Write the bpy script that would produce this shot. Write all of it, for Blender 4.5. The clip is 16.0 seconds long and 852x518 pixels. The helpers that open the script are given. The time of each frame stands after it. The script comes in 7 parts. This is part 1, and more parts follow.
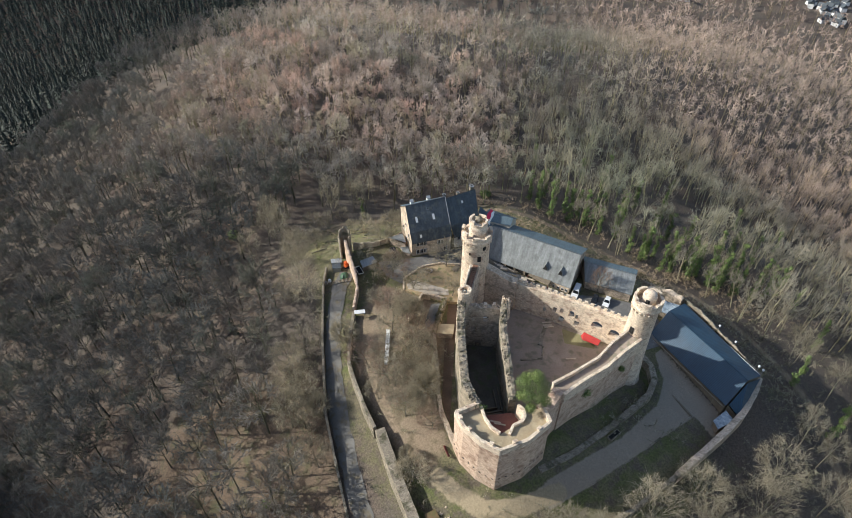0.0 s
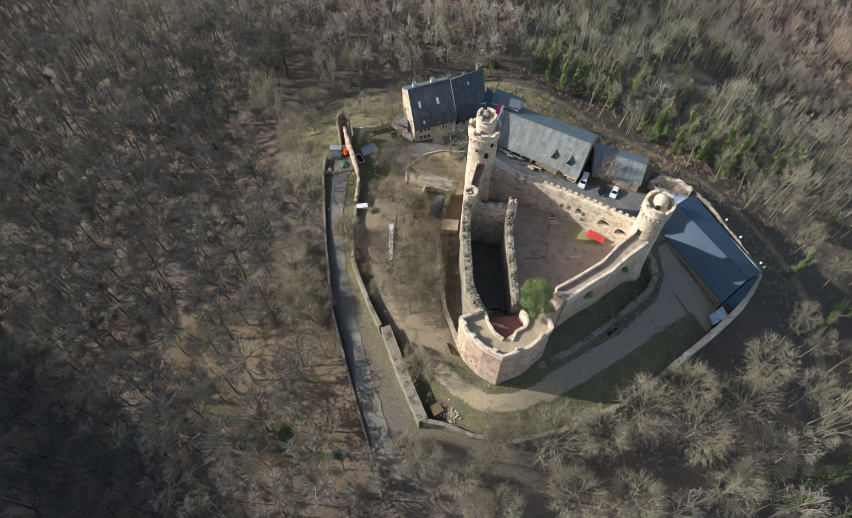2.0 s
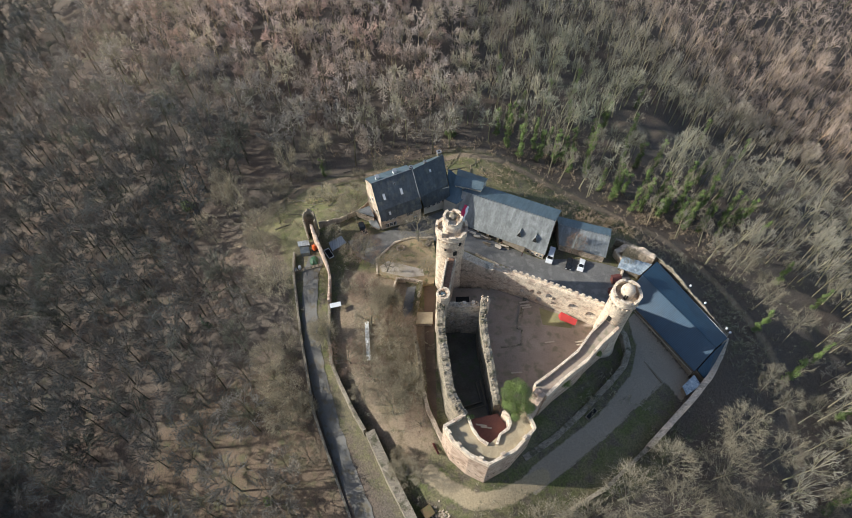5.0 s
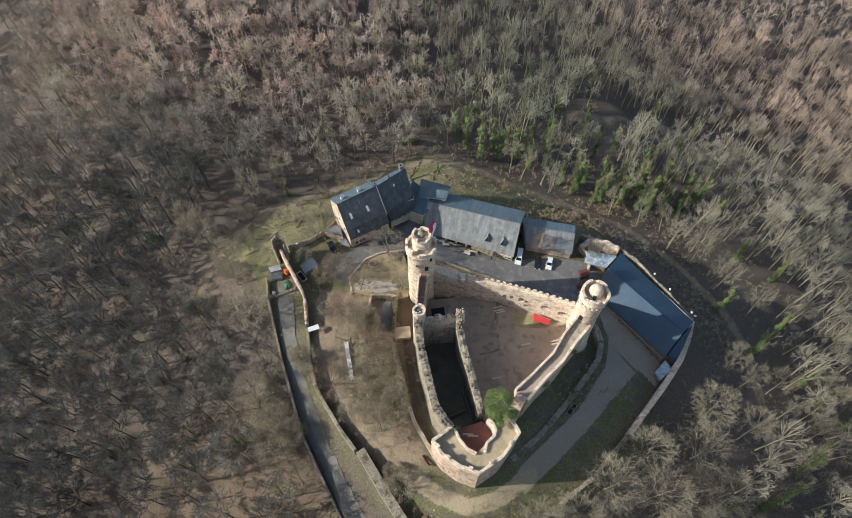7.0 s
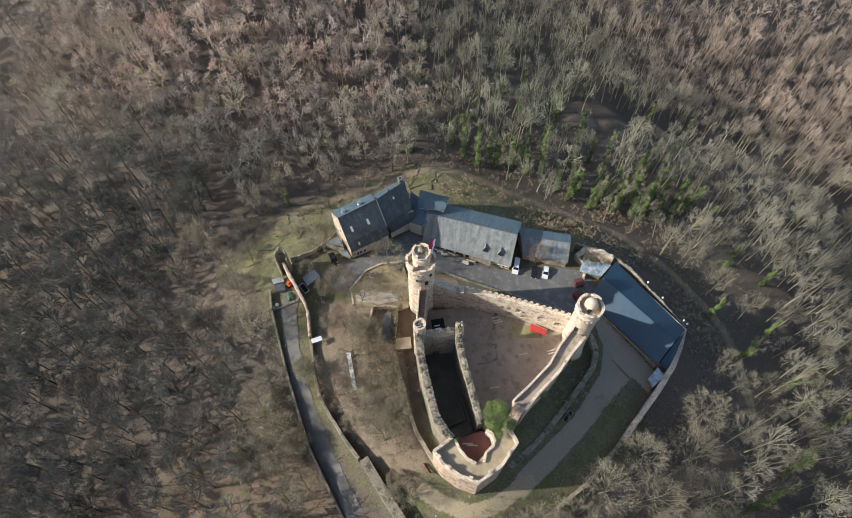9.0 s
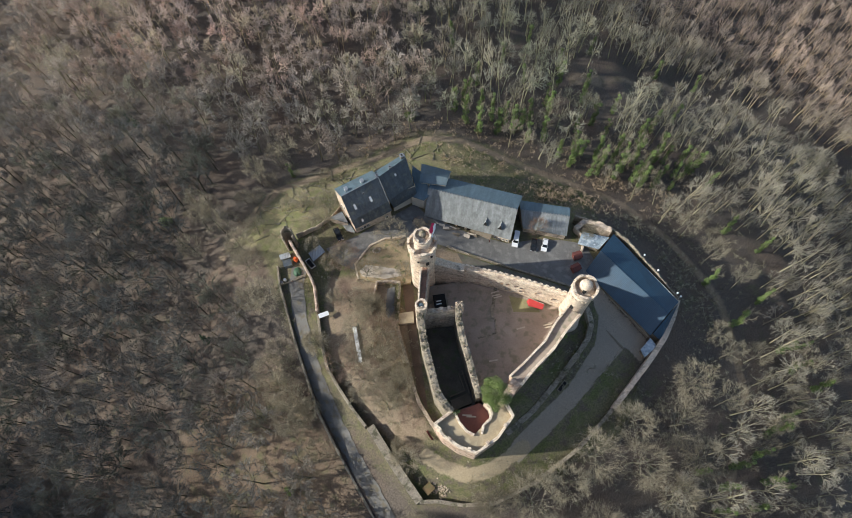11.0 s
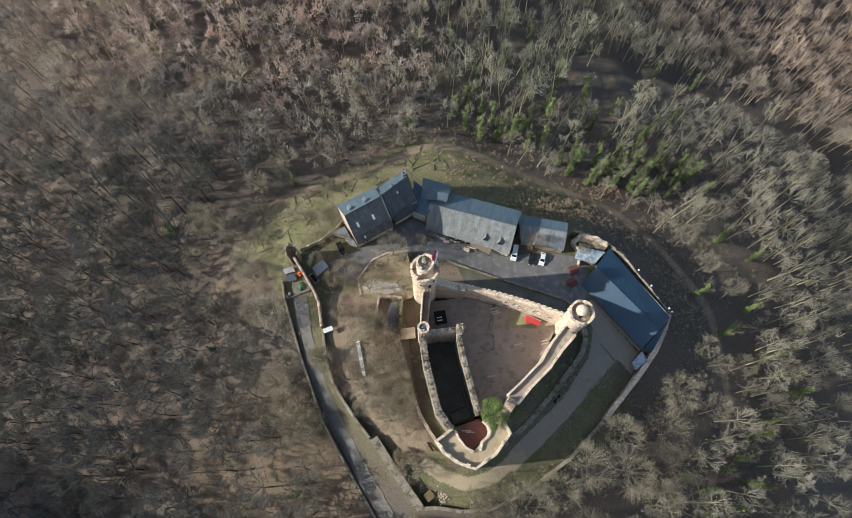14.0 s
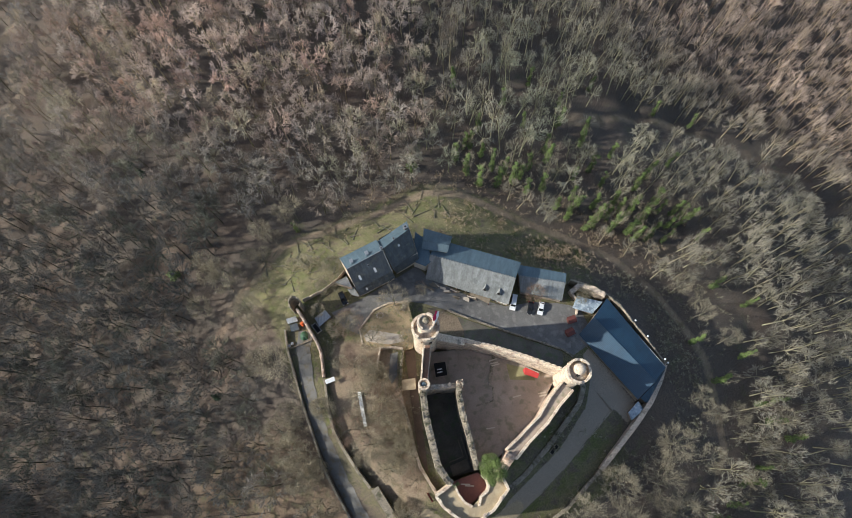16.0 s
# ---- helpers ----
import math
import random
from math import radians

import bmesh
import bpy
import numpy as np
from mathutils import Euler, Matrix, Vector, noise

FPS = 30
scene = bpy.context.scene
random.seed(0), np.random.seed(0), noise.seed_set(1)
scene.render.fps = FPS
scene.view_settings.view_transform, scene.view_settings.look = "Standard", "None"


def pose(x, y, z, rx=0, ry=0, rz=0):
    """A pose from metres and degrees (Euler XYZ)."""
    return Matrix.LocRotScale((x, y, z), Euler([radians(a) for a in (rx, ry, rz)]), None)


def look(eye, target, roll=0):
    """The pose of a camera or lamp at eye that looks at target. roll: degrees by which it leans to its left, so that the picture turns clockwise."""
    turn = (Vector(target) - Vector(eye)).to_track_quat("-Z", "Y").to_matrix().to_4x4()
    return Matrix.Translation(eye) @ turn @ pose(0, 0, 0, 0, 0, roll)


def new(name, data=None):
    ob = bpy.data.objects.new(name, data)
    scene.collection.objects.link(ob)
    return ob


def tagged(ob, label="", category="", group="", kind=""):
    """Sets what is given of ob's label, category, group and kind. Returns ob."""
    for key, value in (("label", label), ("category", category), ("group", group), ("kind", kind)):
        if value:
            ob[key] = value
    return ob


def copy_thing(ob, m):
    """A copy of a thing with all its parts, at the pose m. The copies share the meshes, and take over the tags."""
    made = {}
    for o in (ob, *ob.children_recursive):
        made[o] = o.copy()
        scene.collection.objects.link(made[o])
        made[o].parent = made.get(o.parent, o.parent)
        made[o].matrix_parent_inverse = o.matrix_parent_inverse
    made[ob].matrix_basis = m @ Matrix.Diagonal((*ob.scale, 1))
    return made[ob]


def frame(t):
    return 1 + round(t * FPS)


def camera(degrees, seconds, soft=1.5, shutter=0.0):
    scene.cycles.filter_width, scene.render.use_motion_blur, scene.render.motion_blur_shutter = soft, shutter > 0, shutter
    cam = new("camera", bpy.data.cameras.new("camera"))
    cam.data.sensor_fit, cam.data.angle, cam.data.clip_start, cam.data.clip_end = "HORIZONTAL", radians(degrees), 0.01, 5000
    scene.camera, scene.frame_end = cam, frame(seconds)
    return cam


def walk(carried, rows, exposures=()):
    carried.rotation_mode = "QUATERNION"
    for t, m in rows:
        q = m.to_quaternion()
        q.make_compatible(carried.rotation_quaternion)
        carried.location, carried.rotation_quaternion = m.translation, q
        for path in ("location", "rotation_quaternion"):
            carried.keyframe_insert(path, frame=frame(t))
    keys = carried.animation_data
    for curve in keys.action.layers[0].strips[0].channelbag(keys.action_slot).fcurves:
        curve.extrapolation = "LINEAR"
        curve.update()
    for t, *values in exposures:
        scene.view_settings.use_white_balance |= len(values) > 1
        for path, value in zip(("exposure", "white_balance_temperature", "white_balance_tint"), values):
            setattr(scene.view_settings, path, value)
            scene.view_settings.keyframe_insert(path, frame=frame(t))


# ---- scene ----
cam = camera(70.1, 16.0, 0.85)
PATH = [
    (0, (-1.372, -121.385, 130.051), (-1.515, -119.91, 128.709), -0.1),
    (0.5, (-2.225, -118.35, 131.236), (-2.347, -117.063, 129.709), -0.0),
    (1, (-2.996, -115.285, 133.231), (-3.096, -114.205, 131.55), -0.0),
    (1.5, (-3.765, -111.207, 135.451), (-3.861, -110.142, 133.761), 0.2),
    (2, (-4.744, -107.348, 137.703), (-4.836, -106.28, 136.015), 0.5),
    (2.5, (-5.458, -103.52, 140.011), (-5.549, -102.447, 138.325), 0.7),
    (3, (-6.152, -99.531, 142.456), (-6.241, -98.454, 140.773), 0.9),
    (3.5, (-6.369, -95.736, 145.124), (-6.431, -94.654, 143.442), 0.7),
    (4, (-6.759, -92.926, 147.293), (-6.802, -91.836, 145.617), 0.8),
    (4.5, (-6.894, -90.271, 149.658), (-6.914, -89.18, 147.982), 0.6),
    (7, (-7.294, -81.977, 158.753), (-7.185, -80.948, 157.042), -0.5),
    (7.5, (-7.483, -80.701, 160.686), (-7.369, -79.669, 158.977), -0.4),
    (8, (-7.497, -79.956, 162.549), (-7.381, -78.931, 160.836), -0.5),
    (8.5, (-7.743, -78.639, 164.414), (-7.627, -77.656, 162.677), -0.3),
    (9, (-7.718, -77.378, 166.428), (-7.601, -76.393, 164.691), -0.3),
    (11.5, (-3.935, -63.989, 180.001), (-3.884, -63.305, 178.122), -3.0),
    (12, (-4.504, -60.77, 181.876), (-4.451, -60.153, 179.974), -2.4),
    (12.5, (-4.857, -58.397, 183.344), (-4.797, -57.776, 181.444), -1.7),
    (13, (-4.707, -55.64, 185.511), (-4.645, -55.019, 183.61), -1.5),
    (13.5, (-4.936, -53.237, 187.277), (-4.87, -52.611, 185.378), -1.0),
    (14, (-5.199, -50.358, 189.077), (-5.127, -49.73, 187.179), -0.5),
    (14.5, (-5.108, -47.924, 190.875), (-5.033, -47.287, 188.98), -0.3),
    (15, (-4.367, -43.67, 193.167), (-4.296, -43.041, 191.27), -0.5),
    (15.5, (-4.405, -39.925, 195.367), (-4.329, -39.297, 193.469), -0.1),
    (16, (-3.869, -35.344, 197.61), (-3.795, -34.723, 195.71), 0.0),
]
walk(cam, [(t, look(eye, target, roll)) for t, eye, target, roll in PATH], [(0, 0.2), (16, 0.2)])

# ---- world, sun, exposure ----
SUN_ELEV, SUN_AZ = radians(27.5), radians(178.5)
world = bpy.data.worlds.new("sky")
scene.world = world
world.use_nodes = True
wn = world.node_tree.nodes
sky = wn.new("ShaderNodeTexSky")
sky.sky_type = 'NISHITA'
sky.sun_disc = False
sky.sun_elevation, sky.sun_rotation = SUN_ELEV, radians(271.5)
sky.air_density, sky.dust_density = 1.0, 1.5
world.node_tree.links.new(sky.outputs[0], wn["Background"].inputs[0])
wn["Background"].inputs[1].default_value = 0.147
sun_data = bpy.data.lights.new("sun", 'SUN')
sun_data.energy, sun_data.angle, sun_data.color = 5.0, radians(0.55), (0.975, 0.96, 0.885)
sun = new("sun", sun_data)
sun_to = Vector((math.cos(SUN_AZ) * math.cos(SUN_ELEV), math.sin(SUN_AZ) * math.cos(SUN_ELEV), math.sin(SUN_ELEV)))
sun.matrix_world = look(sun_to * 400, (0, 0, 0))


# ---- materials ----
def mat(name, base, dark, scale=1.0, rough=0.9, metal=0.0, bump=0.3, fine=8.0, third=None, tone=False, spots=0.5, stretch=None, per_object=0.0):
    """Two scales of noise between base and dark (and a third colour in patches), with fine relief."""
    m = bpy.data.materials.new(name)
    m.use_nodes = True
    n, l = m.node_tree.nodes, m.node_tree.links
    bsdf = n["Principled BSDF"]
    tc = n.new("ShaderNodeTexCoord")
    src = tc.outputs["Object"]
    if stretch:
        mp = n.new("ShaderNodeMapping")
        mp.inputs["Scale"].default_value = stretch
        l.new(src, mp.inputs["Vector"])
        src = mp.outputs[0]
    big, small = n.new("ShaderNodeTexNoise"), n.new("ShaderNodeTexNoise")
    big.inputs["Scale"].default_value, big.inputs["Detail"].default_value = 0.25 * scale, 5
    small.inputs["Scale"].default_value, small.inputs["Detail"].default_value = fine * scale * 0.25, 8
    small.inputs["Roughness"].default_value = 0.7
    for t in (big, small):
        l.new(src, t.inputs["Vector"])
    add = n.new("ShaderNodeMath")
    add.operation = 'ADD'
    l.new(big.outputs["Fac"], add.inputs[0])
    l.new(small.outputs["Fac"], add.inputs[1])
    ramp = n.new("ShaderNodeMapRange")
    ramp.inputs["From Min"].default_value, ramp.inputs["From Max"].default_value = 1.0 - spots / 2, 1.0 + spots / 2
    l.new(add.outputs[0], ramp.inputs["Value"])
    mix = n.new("ShaderNodeMix")
    mix.data_type = 'RGBA'
    mix.inputs["A"].default_value, mix.inputs["B"].default_value = (*dark, 1), (*base, 1)
    l.new(ramp.outputs[0], mix.inputs["Factor"])
    col = mix.outputs["Result"]
    if third:
        pn = n.new("ShaderNodeTexNoise")
        pn.inputs["Scale"].default_value, pn.inputs["Detail"].default_value = 0.6 * scale, 6
        l.new(src, pn.inputs["Vector"])
        pr = n.new("ShaderNodeMapRange")
        pr.inputs["From Min"].default_value, pr.inputs["From Max"].default_value = 0.52, 0.66
        l.new(pn.outputs["Fac"], pr.inputs["Value"])
        mx = n.new("ShaderNodeMix")
        mx.data_type = 'RGBA'
        mx.inputs["B"].default_value = (*third, 1)
        l.new(col, mx.inputs["A"])
        l.new(pr.outputs[0], mx.inputs["Factor"])
        col = mx.outputs["Result"]
    if tone:
        at = n.new("ShaderNodeAttribute")
        at.attribute_name = "tone"
        mu = n.new("ShaderNodeMix")
        mu.data_type, mu.blend_type = 'RGBA', 'MULTIPLY'
        mu.inputs["Factor"].default_value = 1
        l.new(col, mu.inputs["A"])
        l.new(at.outputs["Color"], mu.inputs["B"])
        col = mu.outputs["Result"]
    if per_object:
        oi = n.new("ShaderNodeObjectInfo")
        hs = n.new("ShaderNodeHueSaturation")
        mr = n.new("ShaderNodeMapRange")
        mr.inputs["To Min"].default_value, mr.inputs["To Max"].default_value = 1 - per_object, 1 + per_object
        l.new(oi.outputs["Random"], mr.inputs["Value"])
        l.new(mr.outputs[0], hs.inputs["Value"])
        l.new(col, hs.inputs["Color"])
        col = hs.outputs["Color"]
    l.new(col, bsdf.inputs["Base Color"])
    bsdf.inputs["Roughness"].default_value, bsdf.inputs["Metallic"].default_value = rough, metal
    if bump:
        bp = n.new("ShaderNodeBump")
        bp.inputs["Strength"].default_value, bp.inputs["Distance"].default_value = bump, 0.12 / scale
        l.new(small.outputs["Fac"], bp.inputs["Height"])
        l.new(bp.outputs[0], bsdf.inputs["Normal"])
    return m


def masonry(name, base, dark, joint, width=0.6, height=0.32, weather=(0.2, 0.18, 0.14), stain=(0.30, 0.24, 0.19)):
    """Coursed rubble: a warped brick pattern with uneven stones, stains and relief."""
    m = mat(name, base, dark, 1.0, 0.92, 0, 0.5, 10, weather, spots=0.7)
    n, l = m.node_tree.nodes, m.node_tree.links
    bsdf = n["Principled BSDF"]
    link = bsdf.inputs["Base Color"].links[0]
    col = link.from_socket
    uv = n.new("ShaderNodeUVMap")
    nz = n.new("ShaderNodeTexNoise")
    nz.inputs["Scale"].default_value = 1.3
    l.new(uv.outputs[0], nz.inputs["Vector"])
    ad = n.new("ShaderNodeMix")
    ad.data_type, ad.blend_type = 'RGBA', 'ADD'
    ad.inputs["Factor"].default_value = 0.22
    l.new(uv.outputs[0], ad.inputs["A"])
    l.new(nz.outputs["Color"], ad.inputs["B"])
    br = n.new("ShaderNodeTexBrick")
    br.inputs["Color1"].default_value, br.inputs["Color2"].default_value = (1.18, 1.15, 1.1, 1), (0.72, 0.68, 0.66, 1)
    br.inputs["Mortar"].default_value = (*joint, 1)
    br.inputs["Scale"].default_value, br.inputs["Mortar Size"].default_value = 1.0, 0.025
    br.inputs["Brick Width"].default_value, br.inputs["Row Height"].default_value = width, height
    l.new(ad.outputs["Result"], br.inputs["Vector"])
    mu = n.new("ShaderNodeMix")
    mu.data_type, mu.blend_type = 'RGBA', 'MULTIPLY'
    mu.inputs["Factor"].default_value = 0.8
    l.new(col, mu.inputs["A"])
    l.new(br.outputs["Color"], mu.inputs["B"])
    # pits, putlog holes and rain streaks
    tc = n.new("ShaderNodeTexCoord")
    prev = mu.outputs["Result"]
    for scale, stretch, lo, hi, depth in ((1.5, (1, 1, 1.4), 0.60, 0.66, 0.68), (0.55, (1, 1, 0.22), 0.52, 0.74, 0.35), (3.2, (1, 1, 1), 0.42, 0.66, 0.28)):
        mp = n.new("ShaderNodeMapping")
        mp.inputs["Scale"].default_value = stretch
        l.new(tc.outputs["Object"], mp.inputs["Vector"])
        ns = n.new("ShaderNodeTexNoise")
        ns.inputs["Scale"].default_value, ns.inputs["Detail"].default_value, ns.inputs["Roughness"].default_value = scale, 5, 0.62
        l.new(mp.outputs[0], ns.inputs["Vector"])
        mr = n.new("ShaderNodeMapRange")
        mr.inputs["From Min"].default_value, mr.inputs["From Max"].default_value = lo, hi
        mr.inputs["To Min"].default_value, mr.inputs["To Max"].default_value = 0.0, depth
        l.new(ns.outputs["Fac"], mr.inputs["Value"])
        mx = n.new("ShaderNodeMix")
        mx.data_type, mx.blend_type = 'RGBA', 'MULTIPLY'
        mx.inputs["B"].default_value = (*stain, 1)
        l.new(mr.outputs[0], mx.inputs["Factor"])
        l.new(prev, mx.inputs["A"])
        prev = mx.outputs["Result"]
    l.new(prev, bsdf.inputs["Base Color"])
    return m


def roofing(name, base, dark, pitch, rough, metal=0.0, across=False, third=None, relief=0.5, streak=0.22):
    """A roof with seams or courses: a wave pattern over weathered noise. UV u runs along the ridge, v down the slope."""
    m = mat(name, base, dark, 1.0, rough, metal, 0.15, 8, third, spots=0.6)
    n, l = m.node_tree.nodes, m.node_tree.links
    bsdf = n["Principled BSDF"]
    col = bsdf.inputs["Base Color"].links[0].from_socket
    uv = n.new("ShaderNodeUVMap")
    wv = n.new("ShaderNodeTexWave")
    wv.wave_type, wv.bands_direction, wv.wave_profile = 'BANDS', ('Y' if across else 'X'), 'SAW' if across else 'SIN'
    wv.inputs["Scale"].default_value, wv.inputs["Distortion"].default_value = 0.314 / pitch, 0.15
    l.new(uv.outputs[0], wv.inputs["Vector"])
    mu = n.new("ShaderNodeMix")
    mu.data_type, mu.blend_type = 'RGBA', 'MULTIPLY'
    mu.inputs["Factor"].default_value = 0.22
    l.new(col, mu.inputs["A"])
    l.new(wv.outputs["Color"], mu.inputs["B"])
    l.new(mu.outputs["Result"], bsdf.inputs["Base Color"])
    mp = n.new("ShaderNodeMapping")
    mp.inputs["Scale"].default_value = (0.8, 0.16, 1.0)
    l.new(uv.outputs[0], mp.inputs["Vector"])
    st = n.new("ShaderNodeTexNoise")
    st.inputs["Scale"].default_value, st.inputs["Detail"].default_value, st.inputs["Roughness"].default_value = 1.0, 6, 0.7
    l.new(mp.outputs[0], st.inputs["Vector"])
    sr = n.new("ShaderNodeMapRange")
    sr.inputs["From Min"].default_value, sr.inputs["From Max"].default_value = 0.32, 0.68
    sr.inputs["To Min"].default_value, sr.inputs["To Max"].default_value = 1 - streak, 1 + streak
    l.new(st.outputs["Fac"], sr.inputs["Value"])
    sm = n.new("ShaderNodeVectorMath")
    sm.operation = 'SCALE'
    l.new(mu.outputs["Result"], sm.inputs[0])
    l.new(sr.outputs[0], sm.inputs["Scale"])
    l.new(sm.outputs[0], bsdf.inputs["Base Color"])
    bp = n.new("ShaderNodeBump")
    bp.inputs["Strength"].default_value, bp.inputs["Distance"].default_value = relief, 0.05
    l.new(wv.outputs["Fac"], bp.inputs["Height"])
    l.new(bp.outputs[0], bsdf.inputs["Normal"])
    return m


STONE = masonry("warm_rubble_stone", (0.76, 0.65, 0.52), (0.54, 0.435, 0.34), (0.75, 0.72, 0.68), weather=(0.36, 0.31, 0.25))
PALE = masonry("pale_rendered_stone", (0.84, 0.75, 0.61), (0.68, 0.56, 0.44), (0.85, 0.82, 0.78), 0.5, 0.28, weather=(0.50, 0.39, 0.31))
MOSSY = masonry("weathered_mossy_stone", (0.46, 0.405, 0.32), (0.20, 0.175, 0.135), (0.6, 0.58, 0.55), weather=(0.14, 0.135, 0.085))
ROSY = masonry("rosy_sandstone_rubble", (0.74, 0.60, 0.48), (0.54, 0.40, 0.31), (0.8, 0.76, 0.7), 0.55, 0.3, weather=(0.40, 0.28, 0.21), stain=(0.34, 0.22, 0.16))
BRICKY = masonry("red_sandstone", (0.33, 0.19, 0.13), (0.20, 0.11, 0.08), (0.8, 0.75, 0.7), 0.35, 0.16, weather=(0.25, 0.17, 0.12))
SLATE = roofing("slate_roof", (0.086, 0.106, 0.124), (0.044, 0.056, 0.068), 0.28, 0.5, across=True, third=(0.112, 0.124, 0.118), streak=0.34)
GREYROOF = roofing("weathered_grey_roof", (0.315, 0.330, 0.328), (0.185, 0.198, 0.200), 0.32, 0.6, across=True, third=(0.205, 0.218, 0.214), streak=0.32)
BLUEROOF = roofing("blue_metal_roof", (0.022, 0.068, 0.118), (0.016, 0.050, 0.090), 0.45, 0.55, 0.0, relief=0.4, streak=0.12)
# teal slate of the wing; paints sky reflection on the barn's north slopes
TEALSKYROOF = roofing("teal_and_sky_tinted_slate", (0.115, 0.170, 0.205), (0.080, 0.122, 0.150), 0.30, 0.45, across=True)
ASPHALT = mat("worn_asphalt", (0.185, 0.178, 0.168), (0.115, 0.110, 0.104), 0.8, 0.9, 0, 0.2, 14, (0.22, 0.21, 0.195))
GRAVEL = mat("pale_gravel", (0.46, 0.37, 0.245), (0.31, 0.25, 0.165), 1.2, 0.95, 0, 0.3, 14, (0.44, 0.37, 0.25))
COURT = mat("trodden_earth", (0.43, 0.35, 0.285), (0.27, 0.215, 0.175), 0.9, 0.95, 0, 0.3, 12, (0.24, 0.215, 0.155), spots=0.6)
# dark earth of the hall floor; its tone also paints the ditch's shade
DARKEARTH = mat("dark_earth_ditch_shade", (0.175, 0.155, 0.125), (0.095, 0.084, 0.066), 0.9, 0.9, 0, 0.3, 12, (0.11, 0.125, 0.07))
TURF = mat("short_grass", (0.33, 0.30, 0.155), (0.21, 0.19, 0.10), 1.5, 0.95, 0, 0.4, 14)
REDFLOOR = mat("red_gravel_floor", (0.30, 0.12, 0.09), (0.19, 0.08, 0.065), 1.0, 0.9, 0, 0.2, 12)
WOOD = mat("grey_timber", (0.26, 0.21, 0.15), (0.15, 0.12, 0.085), 2.0, 0.8, 0, 0.2, 10)
PALEWOOD = mat("pale_timber", (0.60, 0.52, 0.42), (0.45, 0.38, 0.30), 2.0, 0.8, 0, 0.2, 10)
RUSTWOOD = mat("red_brown_timber", (0.155, 0.045, 0.036), (0.10, 0.032, 0.026), 2.0, 0.8, 0, 0.2, 10)
WHITE = mat("white_paint", (0.80, 0.80, 0.79), (0.70, 0.70, 0.69), 1.0, 0.5, 0, 0.05, 6)
RENDERWALL = mat("cream_render", (0.62, 0.57, 0.48), (0.48, 0.43, 0.36), 1.0, 0.9, 0, 0.15, 8)
DARK = mat("dark_interior", (0.022, 0.020, 0.018), (0.014, 0.013, 0.012), 1.0, 0.95, 0, 0.1, 6)
REDCLOTH = mat("red_canvas", (0.50, 0.045, 0.04), (0.36, 0.03, 0.03), 2.0, 0.8, 0, 0.1, 6)
PINKCLOTH = mat("crimson_flag_cloth", (0.62, 0.02, 0.09), (0.50, 0.015, 0.07), 2.0, 0.7, 0, 0.1, 6)
METAL = mat("galvanised_metal", (0.42, 0.43, 0.44), (0.30, 0.31, 0.32), 2.0, 0.45, 0.7, 0.1, 8)
CARWHITE = mat("white_car_paint", (0.78, 0.79, 0.80), (0.70, 0.71, 0.72), 1.0, 0.25, 0, 0, 6)
CARBLACK = mat("black_car_paint", (0.020, 0.022, 0.025), (0.014, 0.015, 0.018), 1.0, 0.22, 0, 0, 6)
CARGLASS = mat("dark_car_glass", (0.015, 0.018, 0.02), (0.010, 0.012, 0.014), 1.0, 0.08, 0, 0, 6)
TYRE = mat("black_rubber", (0.02, 0.02, 0.02), (0.012, 0.012, 0.012), 3.0, 0.8, 0, 0.1, 8)
ORANGE = mat("orange_plastic", (0.65, 0.13, 0.03), (0.5, 0.09, 0.02), 2.0, 0.5, 0, 0.05, 6)
BROWNTWIG = mat("reddish_twigs", (0.34, 0.24, 0.18), (0.20, 0.135, 0.10), 0.6, 0.9, 0, 0, 6)
TWIG = mat("bare_twigs", (0.42, 0.385, 0.345), (0.27, 0.245, 0.215), 0.3, 0.9, 0, 0, 6, tone=True)
BARK = mat("grey_bark", (0.23, 0.21, 0.165), (0.12, 0.105, 0.08), 2.0, 0.9, 0, 0.4, 8, (0.15, 0.16, 0.07), per_object=0.2)
# paler copy of the twigs, the sunlit look of nearer crowns in its colour
PALETWIG = mat("pale_sunlit_twigs", (0.42, 0.37, 0.265), (0.245, 0.21, 0.15), 0.6, 0.9, 0, 0, 6, per_object=0.28)


def thin_wood(m, share):
    """Sprays of thin twigs pass part of the light on to their far side."""
    n, l = m.node_tree.nodes, m.node_tree.links
    bsdf = n["Principled BSDF"]
    tr, mx = n.new("ShaderNodeBsdfTranslucent"), n.new("ShaderNodeMixShader")
    l.new(bsdf.inputs["Base Color"].links[0].from_socket, tr.inputs["Color"])
    mx.inputs[0].default_value = share
    l.new(bsdf.outputs[0], mx.inputs[1])
    l.new(tr.outputs[0], mx.inputs[2])
    l.new(mx.outputs[0], n["Material Output"].inputs["Surface"])


for twig_mat in (TWIG, PALETWIG, BROWNTWIG):
    thin_wood(twig_mat, 0.3)
IVY = mat("ivy_leaves", (0.200, 0.270, 0.075), (0.080, 0.125, 0.038), 1.5, 0.6, 0, 0, 8, per_object=0.25)
PINELEAF = mat("pine_needles", (0.175, 0.235, 0.062), (0.085, 0.125, 0.034), 1.5, 0.7, 0, 0, 8)
CONIFER = mat("dark_conifer_needles", (0.022, 0.038, 0.027), (0.012, 0.020, 0.016), 1.0, 0.8, 0, 0, 8, tone=True)


